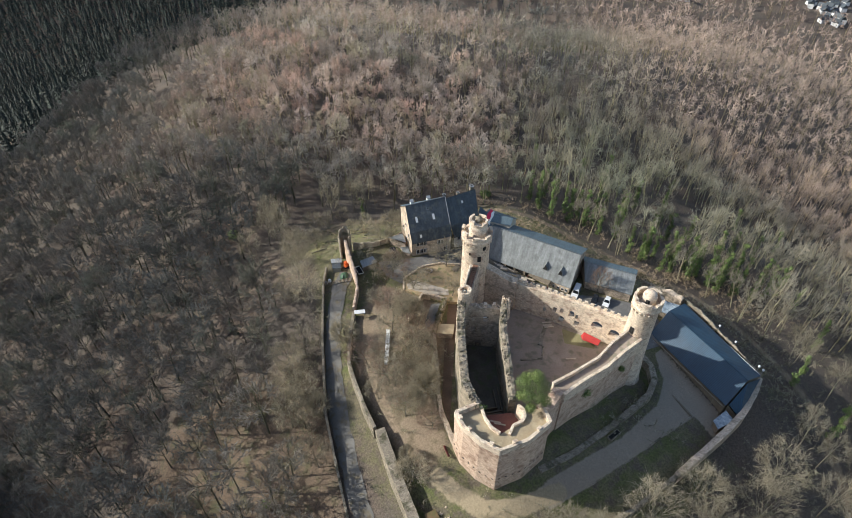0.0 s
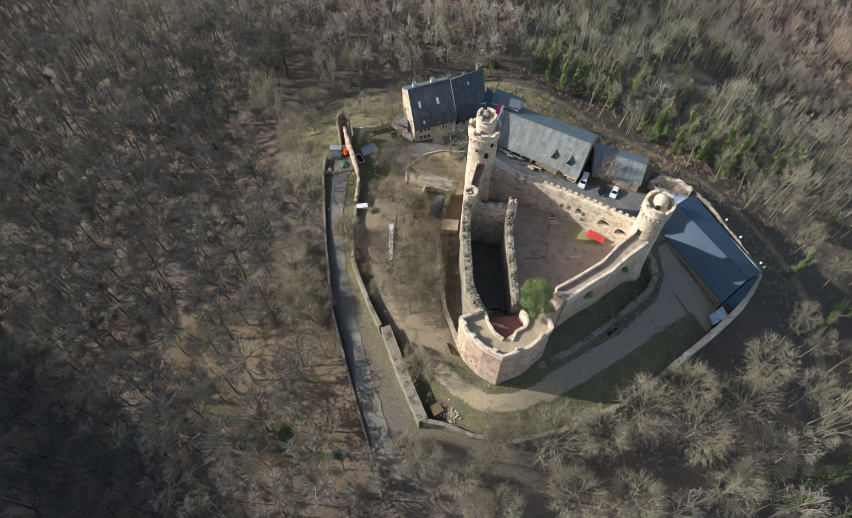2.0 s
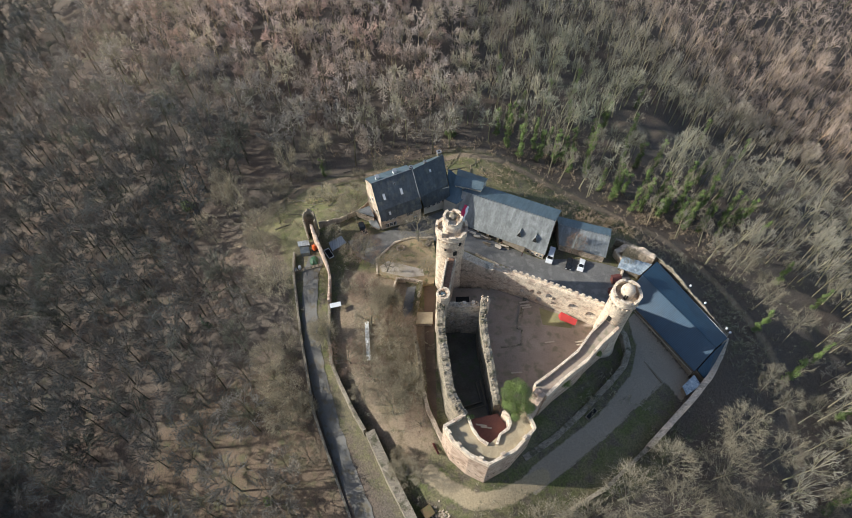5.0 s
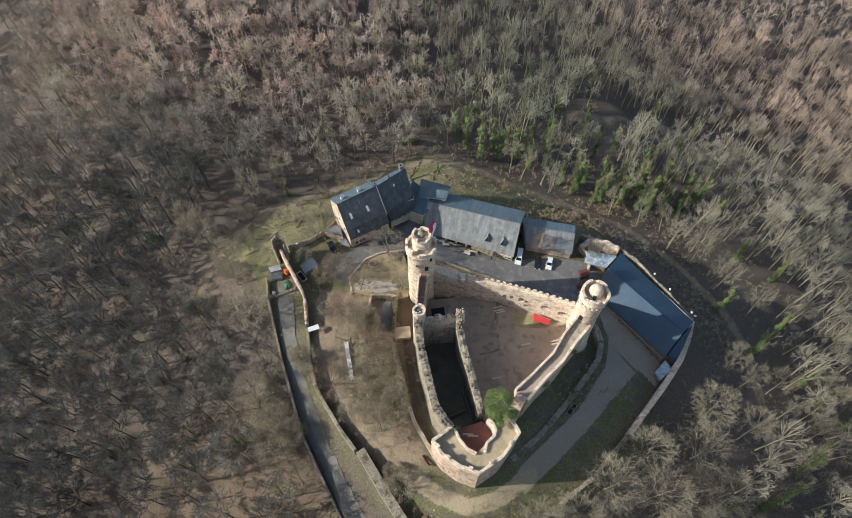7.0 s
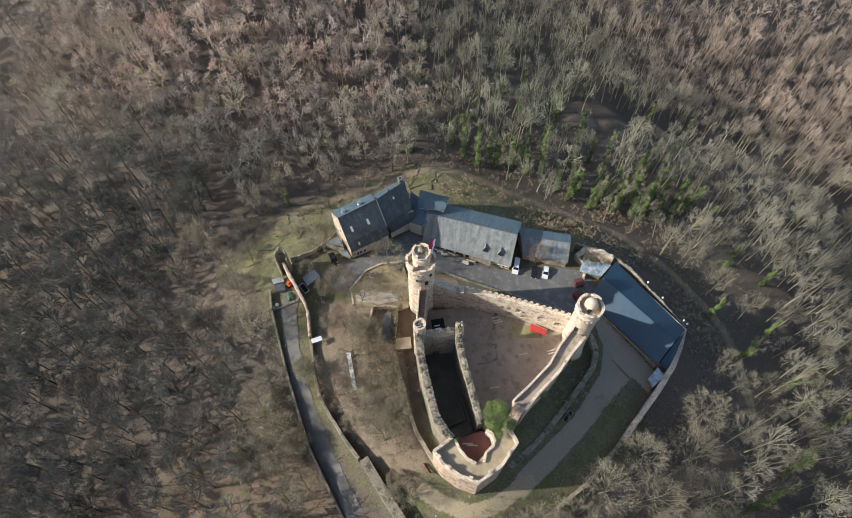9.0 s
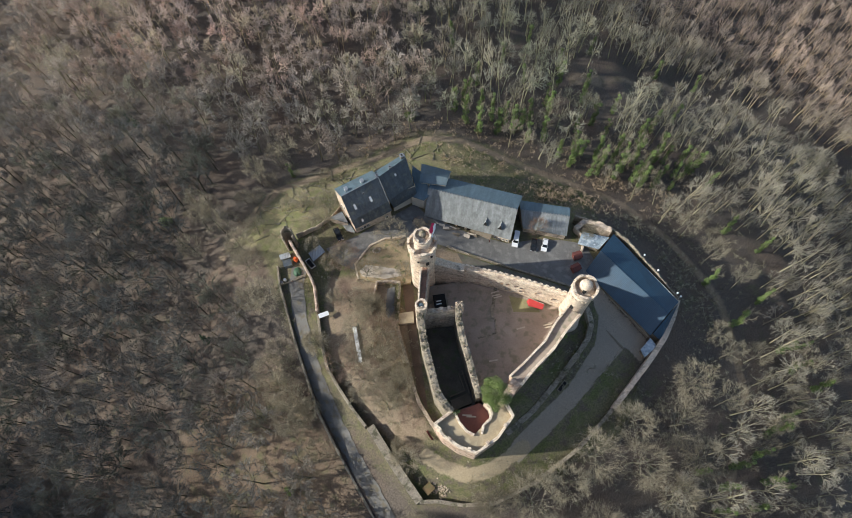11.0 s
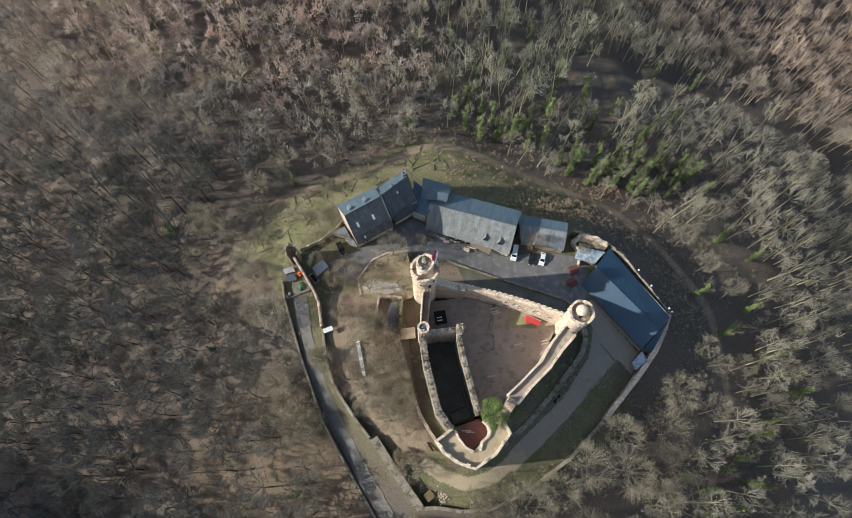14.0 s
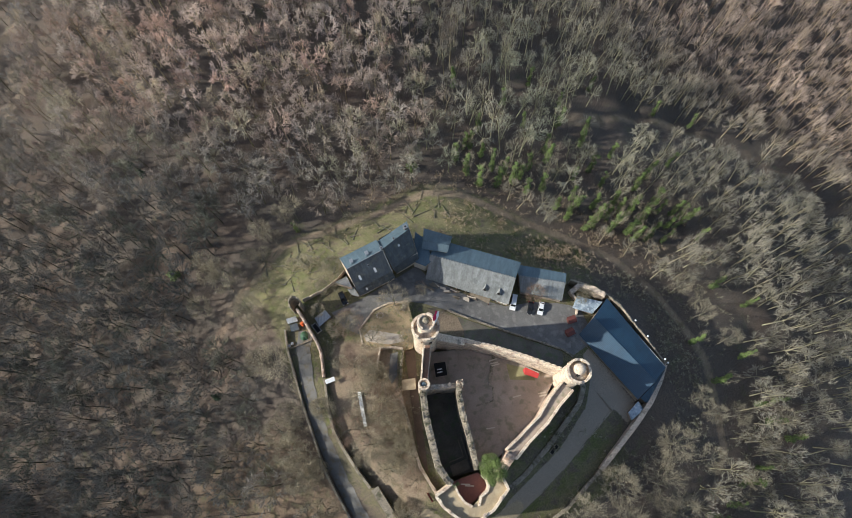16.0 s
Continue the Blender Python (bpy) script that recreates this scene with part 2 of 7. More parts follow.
# ---- mesh helpers ----
class Shape:
    """Collects faces with UVs in metres: u along the face, v up it."""

    def __init__(self):
        self.v, self.f, self.uv = [], [], []

    def face(self, pts, uv=None):
        pts = [Vector(p) for p in pts]
        if uv is None:
            nrm = (pts[1] - pts[0]).cross(pts[2] - pts[0])
            if nrm.length < 1e-9 and len(pts) > 3:
                nrm = (pts[2] - pts[0]).cross(pts[3] - pts[0])
            nrm = nrm.normalized() if nrm.length > 1e-9 else Vector((0, 0, 1))
            if abs(nrm.z) > 0.985:
                uv = [(p.x, p.y) for p in pts]
            else:
                t = Vector((-nrm.y, nrm.x, 0)).normalized()
                b = nrm.cross(t)
                uv = [(p.dot(t), p.dot(b)) for p in pts]
        k = len(self.v)
        self.v += [tuple(p) for p in pts]
        self.f.append(tuple(range(k, k + len(pts))))
        self.uv += [tuple(q) for q in uv]
        return self

    def prism(self, poly, z0, z1, top=True, bottom=False):
        """Upright prism over a counter-clockwise outline; z0 and z1 are numbers or one value a corner."""
        m = len(poly)
        a = z0 if isinstance(z0, (list, tuple)) else [z0] * m
        b = z1 if isinstance(z1, (list, tuple)) else [z1] * m
        for i in range(m):
            j = (i + 1) % m
            self.face([(*poly[i], a[i]), (*poly[j], a[j]), (*poly[j], b[j]), (*poly[i], b[i])])
        if top:
            self.face([(*poly[i], b[i]) for i in range(m)])
        if bottom:
            self.face([(*poly[i], a[i]) for i in reversed(range(m))])
        return self

    def box(self, m, sx, sy, sz, taper=1.0):
        """A box on its base centre at the pose m; the top may taper."""
        x, y = sx / 2, sy / 2
        lo = [m @ Vector(p) for p in ((-x, -y, 0), (x, -y, 0), (x, y, 0), (-x, y, 0))]
        hi = [m @ Vector((px * taper, py * taper, sz)) for px, py in ((-x, -y), (x, -y), (x, y), (-x, y))]
        for i in range(4):
            j = (i + 1) % 4
            self.face([lo[i], lo[j], hi[j], hi[i]])
        self.face(hi)
        self.face(lo[::-1])
        return self

    def lathe(self, c, rings, n=32, cap=True, a0=0.0, a1=2 * math.pi, wob=0.0):
        """Rings (radius, z) round the axis at c, from the lowest up."""
        closed = abs(a1 - a0 - 2 * math.pi) < 1e-6
        at = [a0 + (a1 - a0) * i / n for i in range(n + 1)]

        def p(r, z, a):
            r2 = r + wob * (noise.noise((math.cos(a) * 3, math.sin(a) * 3, z * 0.7)) if wob else 0)
            return (c[0] + r2 * math.cos(a), c[1] + r2 * math.sin(a), z)
        d = 0.0
        for (r0, z0), (r1, z1) in zip(rings, rings[1:]):
            step = math.hypot(r1 - r0, z1 - z0)
            rm = max(r0, r1)
            for i in range(n):
                self.face([p(r0, z0, at[i]), p(r0, z0, at[i + 1]), p(r1, z1, at[i + 1]), p(r1, z1, at[i])],
                          [(at[i] * rm, d), (at[i + 1] * rm, d), (at[i + 1] * rm, d + step), (at[i] * rm, d + step)])
            d += step
        if cap and closed:
            self.face([p(*rings[-1], a) for a in at[:-1]])
        return self


def link(name, shape, material, parent=None, smooth=False):
    me = bpy.data.meshes.new(name)
    me.from_pydata(shape.v, [], shape.f)
    lay = me.uv_layers.new(name="UVMap")
    lay.data.foreach_set("uv", np.array(shape.uv, dtype=np.float32).ravel())
    bm = bmesh.new()
    bm.from_mesh(me)
    bmesh.ops.remove_doubles(bm, verts=bm.verts, dist=0.003)
    bmesh.ops.recalc_face_normals(bm, faces=bm.faces)
    bm.to_mesh(me)
    bm.free()
    if smooth:
        me.polygons.foreach_set("use_smooth", [True] * len(me.polygons))
    me.materials.append(material)
    ob = new(name, me)
    if parent:
        ob.parent = parent
    return ob


def part(name, shape, material, parent, label="", smooth=False):
    ob = link(name, shape, material, parent, smooth)
    return tagged(ob, label)


def thing(name, label, category, group="", kind=""):
    return tagged(new(name), label, category, group, kind)


def tube(shape, a, b, r0, r1=None, n=6):
    a, b = Vector(a), Vector(b)
    r1 = r0 if r1 is None else r1
    d = (b - a).normalized()
    s = d.orthogonal().normalized()
    t = d.cross(s)
    ring = [(math.cos(2 * math.pi * i / n), math.sin(2 * math.pi * i / n)) for i in range(n)]
    for i in range(n):
        (c0, s0), (c1, s1) = ring[i], ring[(i + 1) % n]
        shape.face([a + (s * c0 + t * s0) * r0, a + (s * c1 + t * s1) * r0, b + (s * c1 + t * s1) * r1, b + (s * c0 + t * s0) * r1])
    shape.face([b + (s * c + t * q) * r1 for c, q in ring])
    shape.face([a + (s * c + t * q) * r0 for c, q in reversed(ring)])
    return shape


def ruin(shape, pts, thick, zb, rag=0.5, step=0.8, seed=1, batter=0.0):
    """A broken wall along points (x, y, top) with the given thickness, from zb up; its crest is uneven."""
    P = [Vector(p) for p in pts]
    zbs = zb if isinstance(zb, (list, tuple)) else [zb] * len(P)
    run = []
    for (a, b), (za, zc) in zip(zip(P, P[1:]), zip(zbs, zbs[1:])):
        k = max(1, round((b - a).to_2d().length / step))
        run += [(a.lerp(b, i / k), za + (zc - za) * i / k) for i in range(k)]
    run.append((P[-1], zbs[-1]))
    sect = []
    s = 0.0
    for i, (p, z0) in enumerate(run):
        q, r = run[max(0, i - 1)][0], run[min(len(run) - 1, i + 1)][0]
        d = (r - q).to_2d().normalized()
        nrm = Vector((-d.y, d.x))
        if i:
            s += (p - run[i - 1][0]).to_2d().length
        j = noise.noise((s * 0.35, seed * 7.1, 0.0)) * 0.8 + noise.noise((s * 1.1, seed * 3.3, 5.0)) * 0.7
        j2 = noise.noise((s * 0.9, seed * 5.3, 9.0)) * 0.5
        h = thick / 2
        w = noise.noise((s * 0.6, seed * 2.2, 3.0)) * 0.12 * (1 if rag else 0)
        o = p.to_2d()
        lo, hi = h + batter, h + w
        sect.append((s, [(*(o + nrm * lo), z0), (*(o + nrm * hi), p.z + rag * (j + j2)), (*(o + nrm * 0.1 * h), p.z + rag * (j + 0.25)), (*(o - nrm * hi), p.z + rag * (j - j2)), (*(o - nrm * lo), z0)]))
    for (s0, A), (s1, B) in zip(sect, sect[1:]):
        for k in range(4):
            if k in (0, 3):
                shape.face([A[k], B[k], B[k + 1], A[k + 1]], [(s0, A[k][2]), (s1, B[k][2]), (s1, B[k + 1][2]), (s0, A[k + 1][2])])
            else:
                shape.face([A[k], B[k], B[k + 1], A[k + 1]])
    shape.face(sect[0][1])
    shape.face(sect[-1][1][::-1])
    return shape


def pierced(shape, p0, p1, thick, zb, top, holes, rag=0.0, seed=1):
    """A straight wall from p0 to p1 with openings (u0, u1, v0, v1, arch) that go through it. top: (z at p0, z at p1)."""
    a, b = Vector(p0), Vector(p1)
    length = (b - a).length
    d = (b - a) / length
    nrm = Vector((-d.y, d.x))
    us = sorted({0.0, length, *[min(max(h[k], 0), length) for h in holes for k in (0, 1)], *[length * i / max(1, round(length / 1.5)) for i in range(max(1, round(length / 1.5)))]})
    vs = sorted({zb, *[h[k] for h in holes for k in (2, 3)]})

    def topz(u):
        return top[0] + (top[1] - top[0]) * u / length + rag * (noise.noise((u * 0.5, seed, 1)) + noise.noise((u * 1.4, seed, 2)) * 0.6)

    def at(u, v, side):
        o = a + d * u + nrm * (side * thick / 2)
        return (o.x, o.y, v)

    def quad(u0, u1, v0a, v0b, v1a, v1b):
        for side in (-1, 1):
            q = [(u0, v0a), (u1, v0b), (u1, v1b), (u0, v1a)]
            shape.face([at(u, v, side) for u, v in (q if side < 0 else q[::-1])], q if side < 0 else q[::-1])
    for u0, u1 in zip(us, us[1:]):
        if u1 - u0 < 1e-4:
            continue
        um = (u0 + u1) / 2
        for v0, v1 in zip(vs, vs[1:]):
            if any(h[0] < um < h[1] and h[2] < (v0 + v1) / 2 < h[3] for h in holes):
                continue
            quad(u0, u1, v0, v0, v1, v1)
        quad(u0, u1, vs[-1], vs[-1], topz(u0), topz(u1))
        shape.face([at(u0, topz(u0), -1), at(u1, topz(u1), -1), at(u1, topz(u1), 1), at(u0, topz(u0), 1)])
    for u, flip in ((0.0, 1), (length, -1)):
        shape.face([at(u, zb, -flip), at(u, topz(u), -flip), at(u, topz(u), flip), at(u, zb, flip)])
    for u0, u1, v0, v1, arch in holes:
        w = u1 - u0
        if arch:
            rise = min(w / 2, (v1 - v0) * 0.6)
            arc = [(u0 + w / 2 - math.cos(math.pi * i / 8) * w / 2, v1 - rise + math.sin(math.pi * i / 8) * rise) for i in range(9)]
        else:
            arc = [(u0, v1), (u1, v1)]
        rim = [(u0, v0)] + arc + [(u1, v0)]
        for (ua, va), (ub, vb) in zip(rim, rim[1:] + rim[:1]):
            shape.face([at(ua, va, -1), at(ub, vb, -1), at(ub, vb, 1), at(ua, va, 1)])
        if arch:
            for side in (-1, 1):
                for (ua, va), (ub, vb) in zip(arc, arc[1:]):
                    cu = u0 if (ua + ub) / 2 < u0 + w / 2 else u1
                    shape.face([at(cu, v1, side), at(ua, va, side), at(ub, vb, side)], [(cu, v1), (ua, va), (ub, vb)])
    return shape


# ---- the hill ----
PLATEAU = [(-18, 14, 4.4), (-8, 14, 4.0), (2, 12, 3.0), (12, 12, 1.8), (22, 9, 0.7), (32, 6, 0.1), (43, 5, -0.1), (51, 3, -0.5), (52, -8, -1.8),
           (54, -20, -3.2), (61, -24, -3.9), (50, -36, -3.2), (40, -46, -2.6), (25, -53, -1.9), (10, -60, -1.6), (-2, -54, -1.0), (-8, -48, -0.2),
           (-15, -40, 1.0), (-21, -30, 2.4), (-14, -25, 3.0), (-25, -14, 4.0), (-12, -15, 4.4), (-8, -4, 4.8), (-20, 0, 4.7), (-27, 8, 4.6)]
ROADSIDE = [(-38, 2, 4.1), (-37, -12, 1.9), (-34, -25, -1.6), (-31, -36, -4.6), (-27, -45, -7.0), (-20, -62, -11.0), (-14, -78, -16.0), (-40, 12, 4.8),
            (-38, 20, 5.0), (-48, 2, 1.5), (-47, -14, -2.5), (-42, -34, -8.0), (-36, -52, -12.5), (-28, -72, -17), (-19, -51, -6.5), (-11, -64, -8.0), (-48, 20, 1.5)]
FLANKS = [(-15, 40, 0.5), (-28, 38, -0.5), (5, 40, 0.0), (25, 32, -1.5), (40, 26, -3), (52, 21, -4.5), (64, 12, -5), (78, 0, -7.5), (84, -15, -9), (78, -30, -10),
          (64, -45, -9), (46, -58, -8), (25, -67, -7), (5, -72, -8.5), (12, 60, -6), (-10, 51, -5), (-32, 46, -4.5), (-58, 32, -4.5), (-64, 18, -5.5), (38, 44, -8.5),
          (56, 35, -11), (74, 24, -12.5), (88, 8, -14), (98, -14, -16)]
SLOPES = [(117, 7, -21), (100, 60, -28), (154, 115, -62), (-148, 151, -14), (22, 164, -24), (-82, 56, -5), (-82, -20, -16), (-80, -60, -27), (-140, -10, -38), (-60, -105, -34),
          (20, -100, -24), (60, -78, -20), (100, -60, -26), (110, -110, -45), (0, -160, -52), (200, -60, -62), (-230, 60, -62)]
FAR = [(0, 270, -30), (-120, 290, -34), (130, 290, -52), (-260, 260, -60), (260, 230, -95), (0, 380, -100), (-200, 400, -105), (150, 430, -92), (0, 560, -140), (-250, 600, -125),
       (250, 580, -135), (-420, 300, -130), (-400, 0, -110), (420, 300, -140), (420, 0, -120), (0, -350, -110), (-350, -300, -120), (350, -300, -120), (0, 800, -70), (-400, 800, -60), (450, 800, -95)]
CTRL = np.array(PLATEAU + ROADSIDE + FLANKS + SLOPES + FAR, dtype=float)


def spline_kernel(d2):
    return 0.5 * d2 * np.log(d2 + 1e-9)


def hill_weights():
    k = len(CTRL)
    xy = CTRL[:, :2] / 100
    d2 = ((xy[:, None] - xy[None]) ** 2).sum(-1)
    A = np.zeros((k + 3, k + 3))
    A[:k, :k] = spline_kernel(d2) + np.eye(k) * 2e-4
    A[:k, k:] = np.c_[np.ones(k), xy]
    A[k:, :k] = A[:k, k:].T
    return np.linalg.solve(A, np.r_[CTRL[:, 2], 0, 0, 0])


HILL_W = hill_weights()


def heights(x, y):
    """Ground height at arrays of places."""
    x, y = np.asarray(x, float), np.asarray(y, float)
    shp = x.shape
    px, py = x.ravel() / 100, y.ravel() / 100
    out = np.full(px.shape, HILL_W[-3]) + HILL_W[-2] * px + HILL_W[-1] * py
    for w, (cx, cy) in zip(HILL_W, CTRL[:, :2] / 100):
        out += w * spline_kernel((px - cx) ** 2 + (py - cy) ** 2)
    far = np.clip((np.hypot(px, py - 2) - 7.5) / 3, 0, 1)
    hills = -90 + 45 * np.sin(px * 0.55 + 1) * np.cos(py * 0.45 - 2) + 25 * np.sin(px * 0.21 - py * 0.31)
    out = out * (1 - far) + hills * far
    # steep unseen ridge, added to keep low sun off the western valley's bottom
    span = np.clip((1.0 - py) / 1.9, 0, 1) * np.clip((py + 5) / 1.5, 0, 1)
    out = out + 300 * np.exp(-((px + 4.4) / 1.05) ** 2) * span * span * (3 - 2 * span)
    return out.reshape(shp)


def ground_z(x, y):
    return float(heights(np.array([x]), np.array([y]))[0])


def near_line(x, y, line):
    """Distance of places from a polyline."""
    best = np.full(np.shape(x), 1e9)
    for (ax, ay), (bx, by) in zip(line, line[1:]):
        dx, dy = bx - ax, by - ay
        t = np.clip(((x - ax) * dx + (y - ay) * dy) / (dx * dx + dy * dy), 0, 1)
        best = np.minimum(best, np.hypot(x - ax - t * dx, y - ay - t * dy))
    return best


def inside(x, y, poly):
    res = np.zeros(np.shape(x), bool)
    for (ax, ay), (bx, by) in zip(poly, poly[1:] + poly[:1]):
        hit = (ay > y) != (by > y)
        res ^= hit & (x < (bx - ax) * (y - ay) / ((by - ay) or 1e-9) + ax)
    return res


def signed(x, y, poly):
    d = near_line(x, y, poly + poly[:1])
    return np.where(inside(x, y, poly), d, -d)


ROAD = [(-37.5, 8), (-39, 2), (-38.5, -6), (-37.6, -15), (-35.6, -25), (-32.4, -35), (-28.8, -44), (-23.5, -56), (-18.5, -67), (-14, -79), (-9, -94)]
BASTION_PATH = [(-5.5, -51.5), (-1.9, -54.6), (5.6, -58.3), (13, -57.2), (22, -52.4)]
SE_YARD = [(16, -54), (20.3, -49.8), (27.1, -45.0), (37.9, -37.4), (49.1, -25.6), (52.3, -17.3), (51.0, -9.5), (53.5, -7), (65.5, -25.5), (66, -30), (62, -32), (58.4, -27.2), (47.9, -35.5), (39.9, -42.2), (29.0, -50.2), (20, -56.5)]
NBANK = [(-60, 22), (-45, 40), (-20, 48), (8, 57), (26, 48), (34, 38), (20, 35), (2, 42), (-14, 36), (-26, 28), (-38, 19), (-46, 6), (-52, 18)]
# slope whose litter gets a painted sunlit tint
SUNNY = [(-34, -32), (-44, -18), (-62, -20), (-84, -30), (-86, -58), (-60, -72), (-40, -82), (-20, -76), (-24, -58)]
TERRACE = [(-29, 4), (-12, 2), (-6, -12), (-6.5, -34), (-3, -45), (-8, -52), (-14, -48), (-20, -41), (-29, -27), (-31.5, -10)]
YARD_EDGE = [(8.5, 10.0), (12, 8.1), (21.3, 3.7), (29.4, -0.1), (37.5, -3.7), (44.8, -7.0), (47.6, -9.6)]
OCHRE = [(2, 11.5), (8, 9.2), (14, 6.2), (19, 3.2), (11, 0.5), (4, 3.5)]
NORTH_YARD = [(-29, 13), (-19, 16.5), (-6.4, 22.8), (0.4, 26.4), (3.2, 22.4), (15, 15), (28, 9.5), (38, 10), (46, 8.6), (53, 6.5), (56, -5), (48, -9), (44.8, -6.8), (37.5, -3.5), (29.4, 0.1), (21.3, 3.9), (12, 8.3), (6, 11), (1, 13), (-6, 14.5), (-12, 12.5), (-17, 9), (-21, 5), (-26, 8)]
BANK_PATH = [(-73, 8), (-67, 15), (-64, 21), (-60, 26), (-45, 41), (-29, 45), (-10, 50), (6.5, 56), (20, 54), (37, 44), (55, 35), (72, 25), (85, 10), (97, -14), (98, -45), (84, -75)]
FAR_TRACK = [(-239, 193), (-172, 161), (-150, 128), (-160, 108)]
FAR_TRACK_N = [(-150, 128), (-158, 199), (-172, 240), (-176, 262)]
RIDE_TRACK = [(74, 92), (92, 94), (114, 95), (136, 90), (159, 81), (177, 66), (190, 48)]
CLEAR = [(-62, 24), (-45, 42), (-20, 50), (8, 60), (28, 52), (56, 33), (76, 20), (88, 0), (86, -20), (76, -32), (64, -42), (48, -54), (24, -62), (5, -64), (-9, -64), (-22, -50), (-33, -36), (-41, -10), (-46, 6), (-50, 20)]


def make_ground():
    def axis(lo, hi, step, end0, end1):
        xs = list(np.arange(lo, hi, step))
        s, v = step, hi
        up = []
        while v < end1:
            up.append(v)
            s = min(s * 1.09, 70)
            v += s
        s, v = step, lo
        dn = []
        while v > end0:
            s = min(s * 1.09, 70)
            v -= s
            dn.append(v)
        return np.array(dn[::-1] + xs + up)
    xs, ys = axis(-72, 92, 1.0, -2600, 2600), axis(-82, 66, 1.0, -2600, 3200)
    X, Y = np.meshgrid(xs, ys)
    Z = heights(X, Y)
    r = np.hypot(X, Y)
    rough = np.array([noise.noise((a * 0.09, b * 0.09, 0.3)) for a, b in zip(X.ravel(), Y.ravel())]).reshape(X.shape)
    Z = Z + rough * np.clip(-signed(X, Y, CLEAR) / 25, 0, 1.6) * np.clip(r / 60, 0, 3)
    nx, ny = len(xs), len(ys)
    me = bpy.data.meshes.new("ground")
    idx = np.arange(nx * ny).reshape(ny, nx)
    quads = np.stack([idx[:-1, :-1], idx[:-1, 1:], idx[1:, 1:], idx[1:, :-1]], -1).reshape(-1, 4)
    me.from_pydata(np.stack([X, Y, Z], -1).reshape(-1, 3), [], quads)
    me.polygons.foreach_set("use_smooth", [True] * len(me.polygons))
    masks = {
        "gravel": np.clip((1.9 - near_line(X, Y, BASTION_PATH)) / 1.6 + 0.5, 0, 1),
        "yard": np.clip(signed(X, Y, SE_YARD) / 1.0 + 0.5, 0, 1),
        "earth": np.maximum.reduce([np.clip(signed(X, Y, TERRACE) / 3 + 0.4, 0, 1), np.clip(signed(X, Y, OCHRE) / 1.5 + 0.5, 0, 1), np.clip((1.7 - np.minimum.reduce([near_line(X, Y, BANK_PATH), near_line(X, Y, RIDE_TRACK) - 1.2] + [near_line(X, Y, L) - 1 for L in (FAR_TRACK, FAR_TRACK_N)])) / 1.5 + 0.5, 0, 1) * 0.8]),
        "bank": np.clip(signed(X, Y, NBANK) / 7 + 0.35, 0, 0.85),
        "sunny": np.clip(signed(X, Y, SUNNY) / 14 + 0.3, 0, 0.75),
        "grass": np.clip(signed(X, Y, CLEAR) / 6 + 0.6, 0, 1) * (1 - np.clip((X - 52) / 14, 0, 1) * np.clip((34 - Y) / 12, 0, 1)) * (1 - 0.45 * np.clip((-X - 8) / 10, 0, 1) * np.clip((-20 - Y) / 12, 0, 1)),
    }
    for key, m in masks.items():
        me.attributes.new(key, 'FLOAT', 'POINT').data.foreach_set("value", m.ravel().astype(np.float32))
    g = bpy.data.materials.new("woodland_floor")
    g.use_nodes = True
    n, l = g.node_tree.nodes, g.node_tree.links
    bsdf = n["Principled BSDF"]
    bsdf.inputs["Roughness"].default_value = 0.95
    tc = n.new("ShaderNodeTexCoord")

    def nz(scale, detail=6, rough=0.65):
        t = n.new("ShaderNodeTexNoise")
        t.inputs["Scale"].default_value, t.inputs["Detail"].default_value, t.inputs["Roughness"].default_value = scale, detail, rough
        l.new(tc.outputs["Object"], t.inputs["Vector"])
        return t.outputs["Fac"]

    def rng(v, a, b):
        t = n.new("ShaderNodeMapRange")
        t.inputs["From Min"].default_value, t.inputs["From Max"].default_value = a, b
        l.new(v, t.inputs["Value"])
        return t.outputs[0]

    def blend(fac, a, b):
        t = n.new("ShaderNodeMix")
        t.data_type = 'RGBA'
        for key, v in (("Factor", fac), ("A", a), ("B", b)):
            if isinstance(v, tuple):
                t.inputs[key].default_value = (*v, 1)
            else:
                l.new(v, t.inputs[key])
        return t.outputs["Result"]

    def mask(key, soft=0.5):
        t = n.new("ShaderNodeAttribute")
        t.attribute_name = key
        ad = n.new("ShaderNodeMath")
        ad.operation = 'ADD'
        l.new(t.outputs["Fac"], ad.inputs[0])
        l.new(nz(0.7, 8, 0.7), ad.inputs[1])
        return rng(ad.outputs[0], 1.0 - soft / 2, 1.0 + soft / 2)
    fine, mid, wide = nz(2.2, 9, 0.75), nz(0.16, 5), nz(0.035, 4)
    litter = blend(rng(fine, 0.35, 0.68), (0.052, 0.043, 0.036), (0.176, 0.144, 0.115))
    litter = blend(rng(wide, 0.42, 0.62), litter, blend(rng(fine, 0.35, 0.68), (0.058, 0.043, 0.034), (0.205, 0.149, 0.111)))
    litter = blend(rng(mid, 0.58, 0.76), litter, blend(rng(fine, 0.3, 0.7), (0.055, 0.056, 0.033), (0.165, 0.160, 0.085)))
    turf = blend(rng(fine, 0.3, 0.7), (0.056, 0.051, 0.028), (0.250, 0.222, 0.118))
    turf = blend(rng(mid, 0.45, 0.62), turf, blend(rng(fine, 0.3, 0.7), (0.042, 0.052, 0.018), (0.165, 0.180, 0.060)))
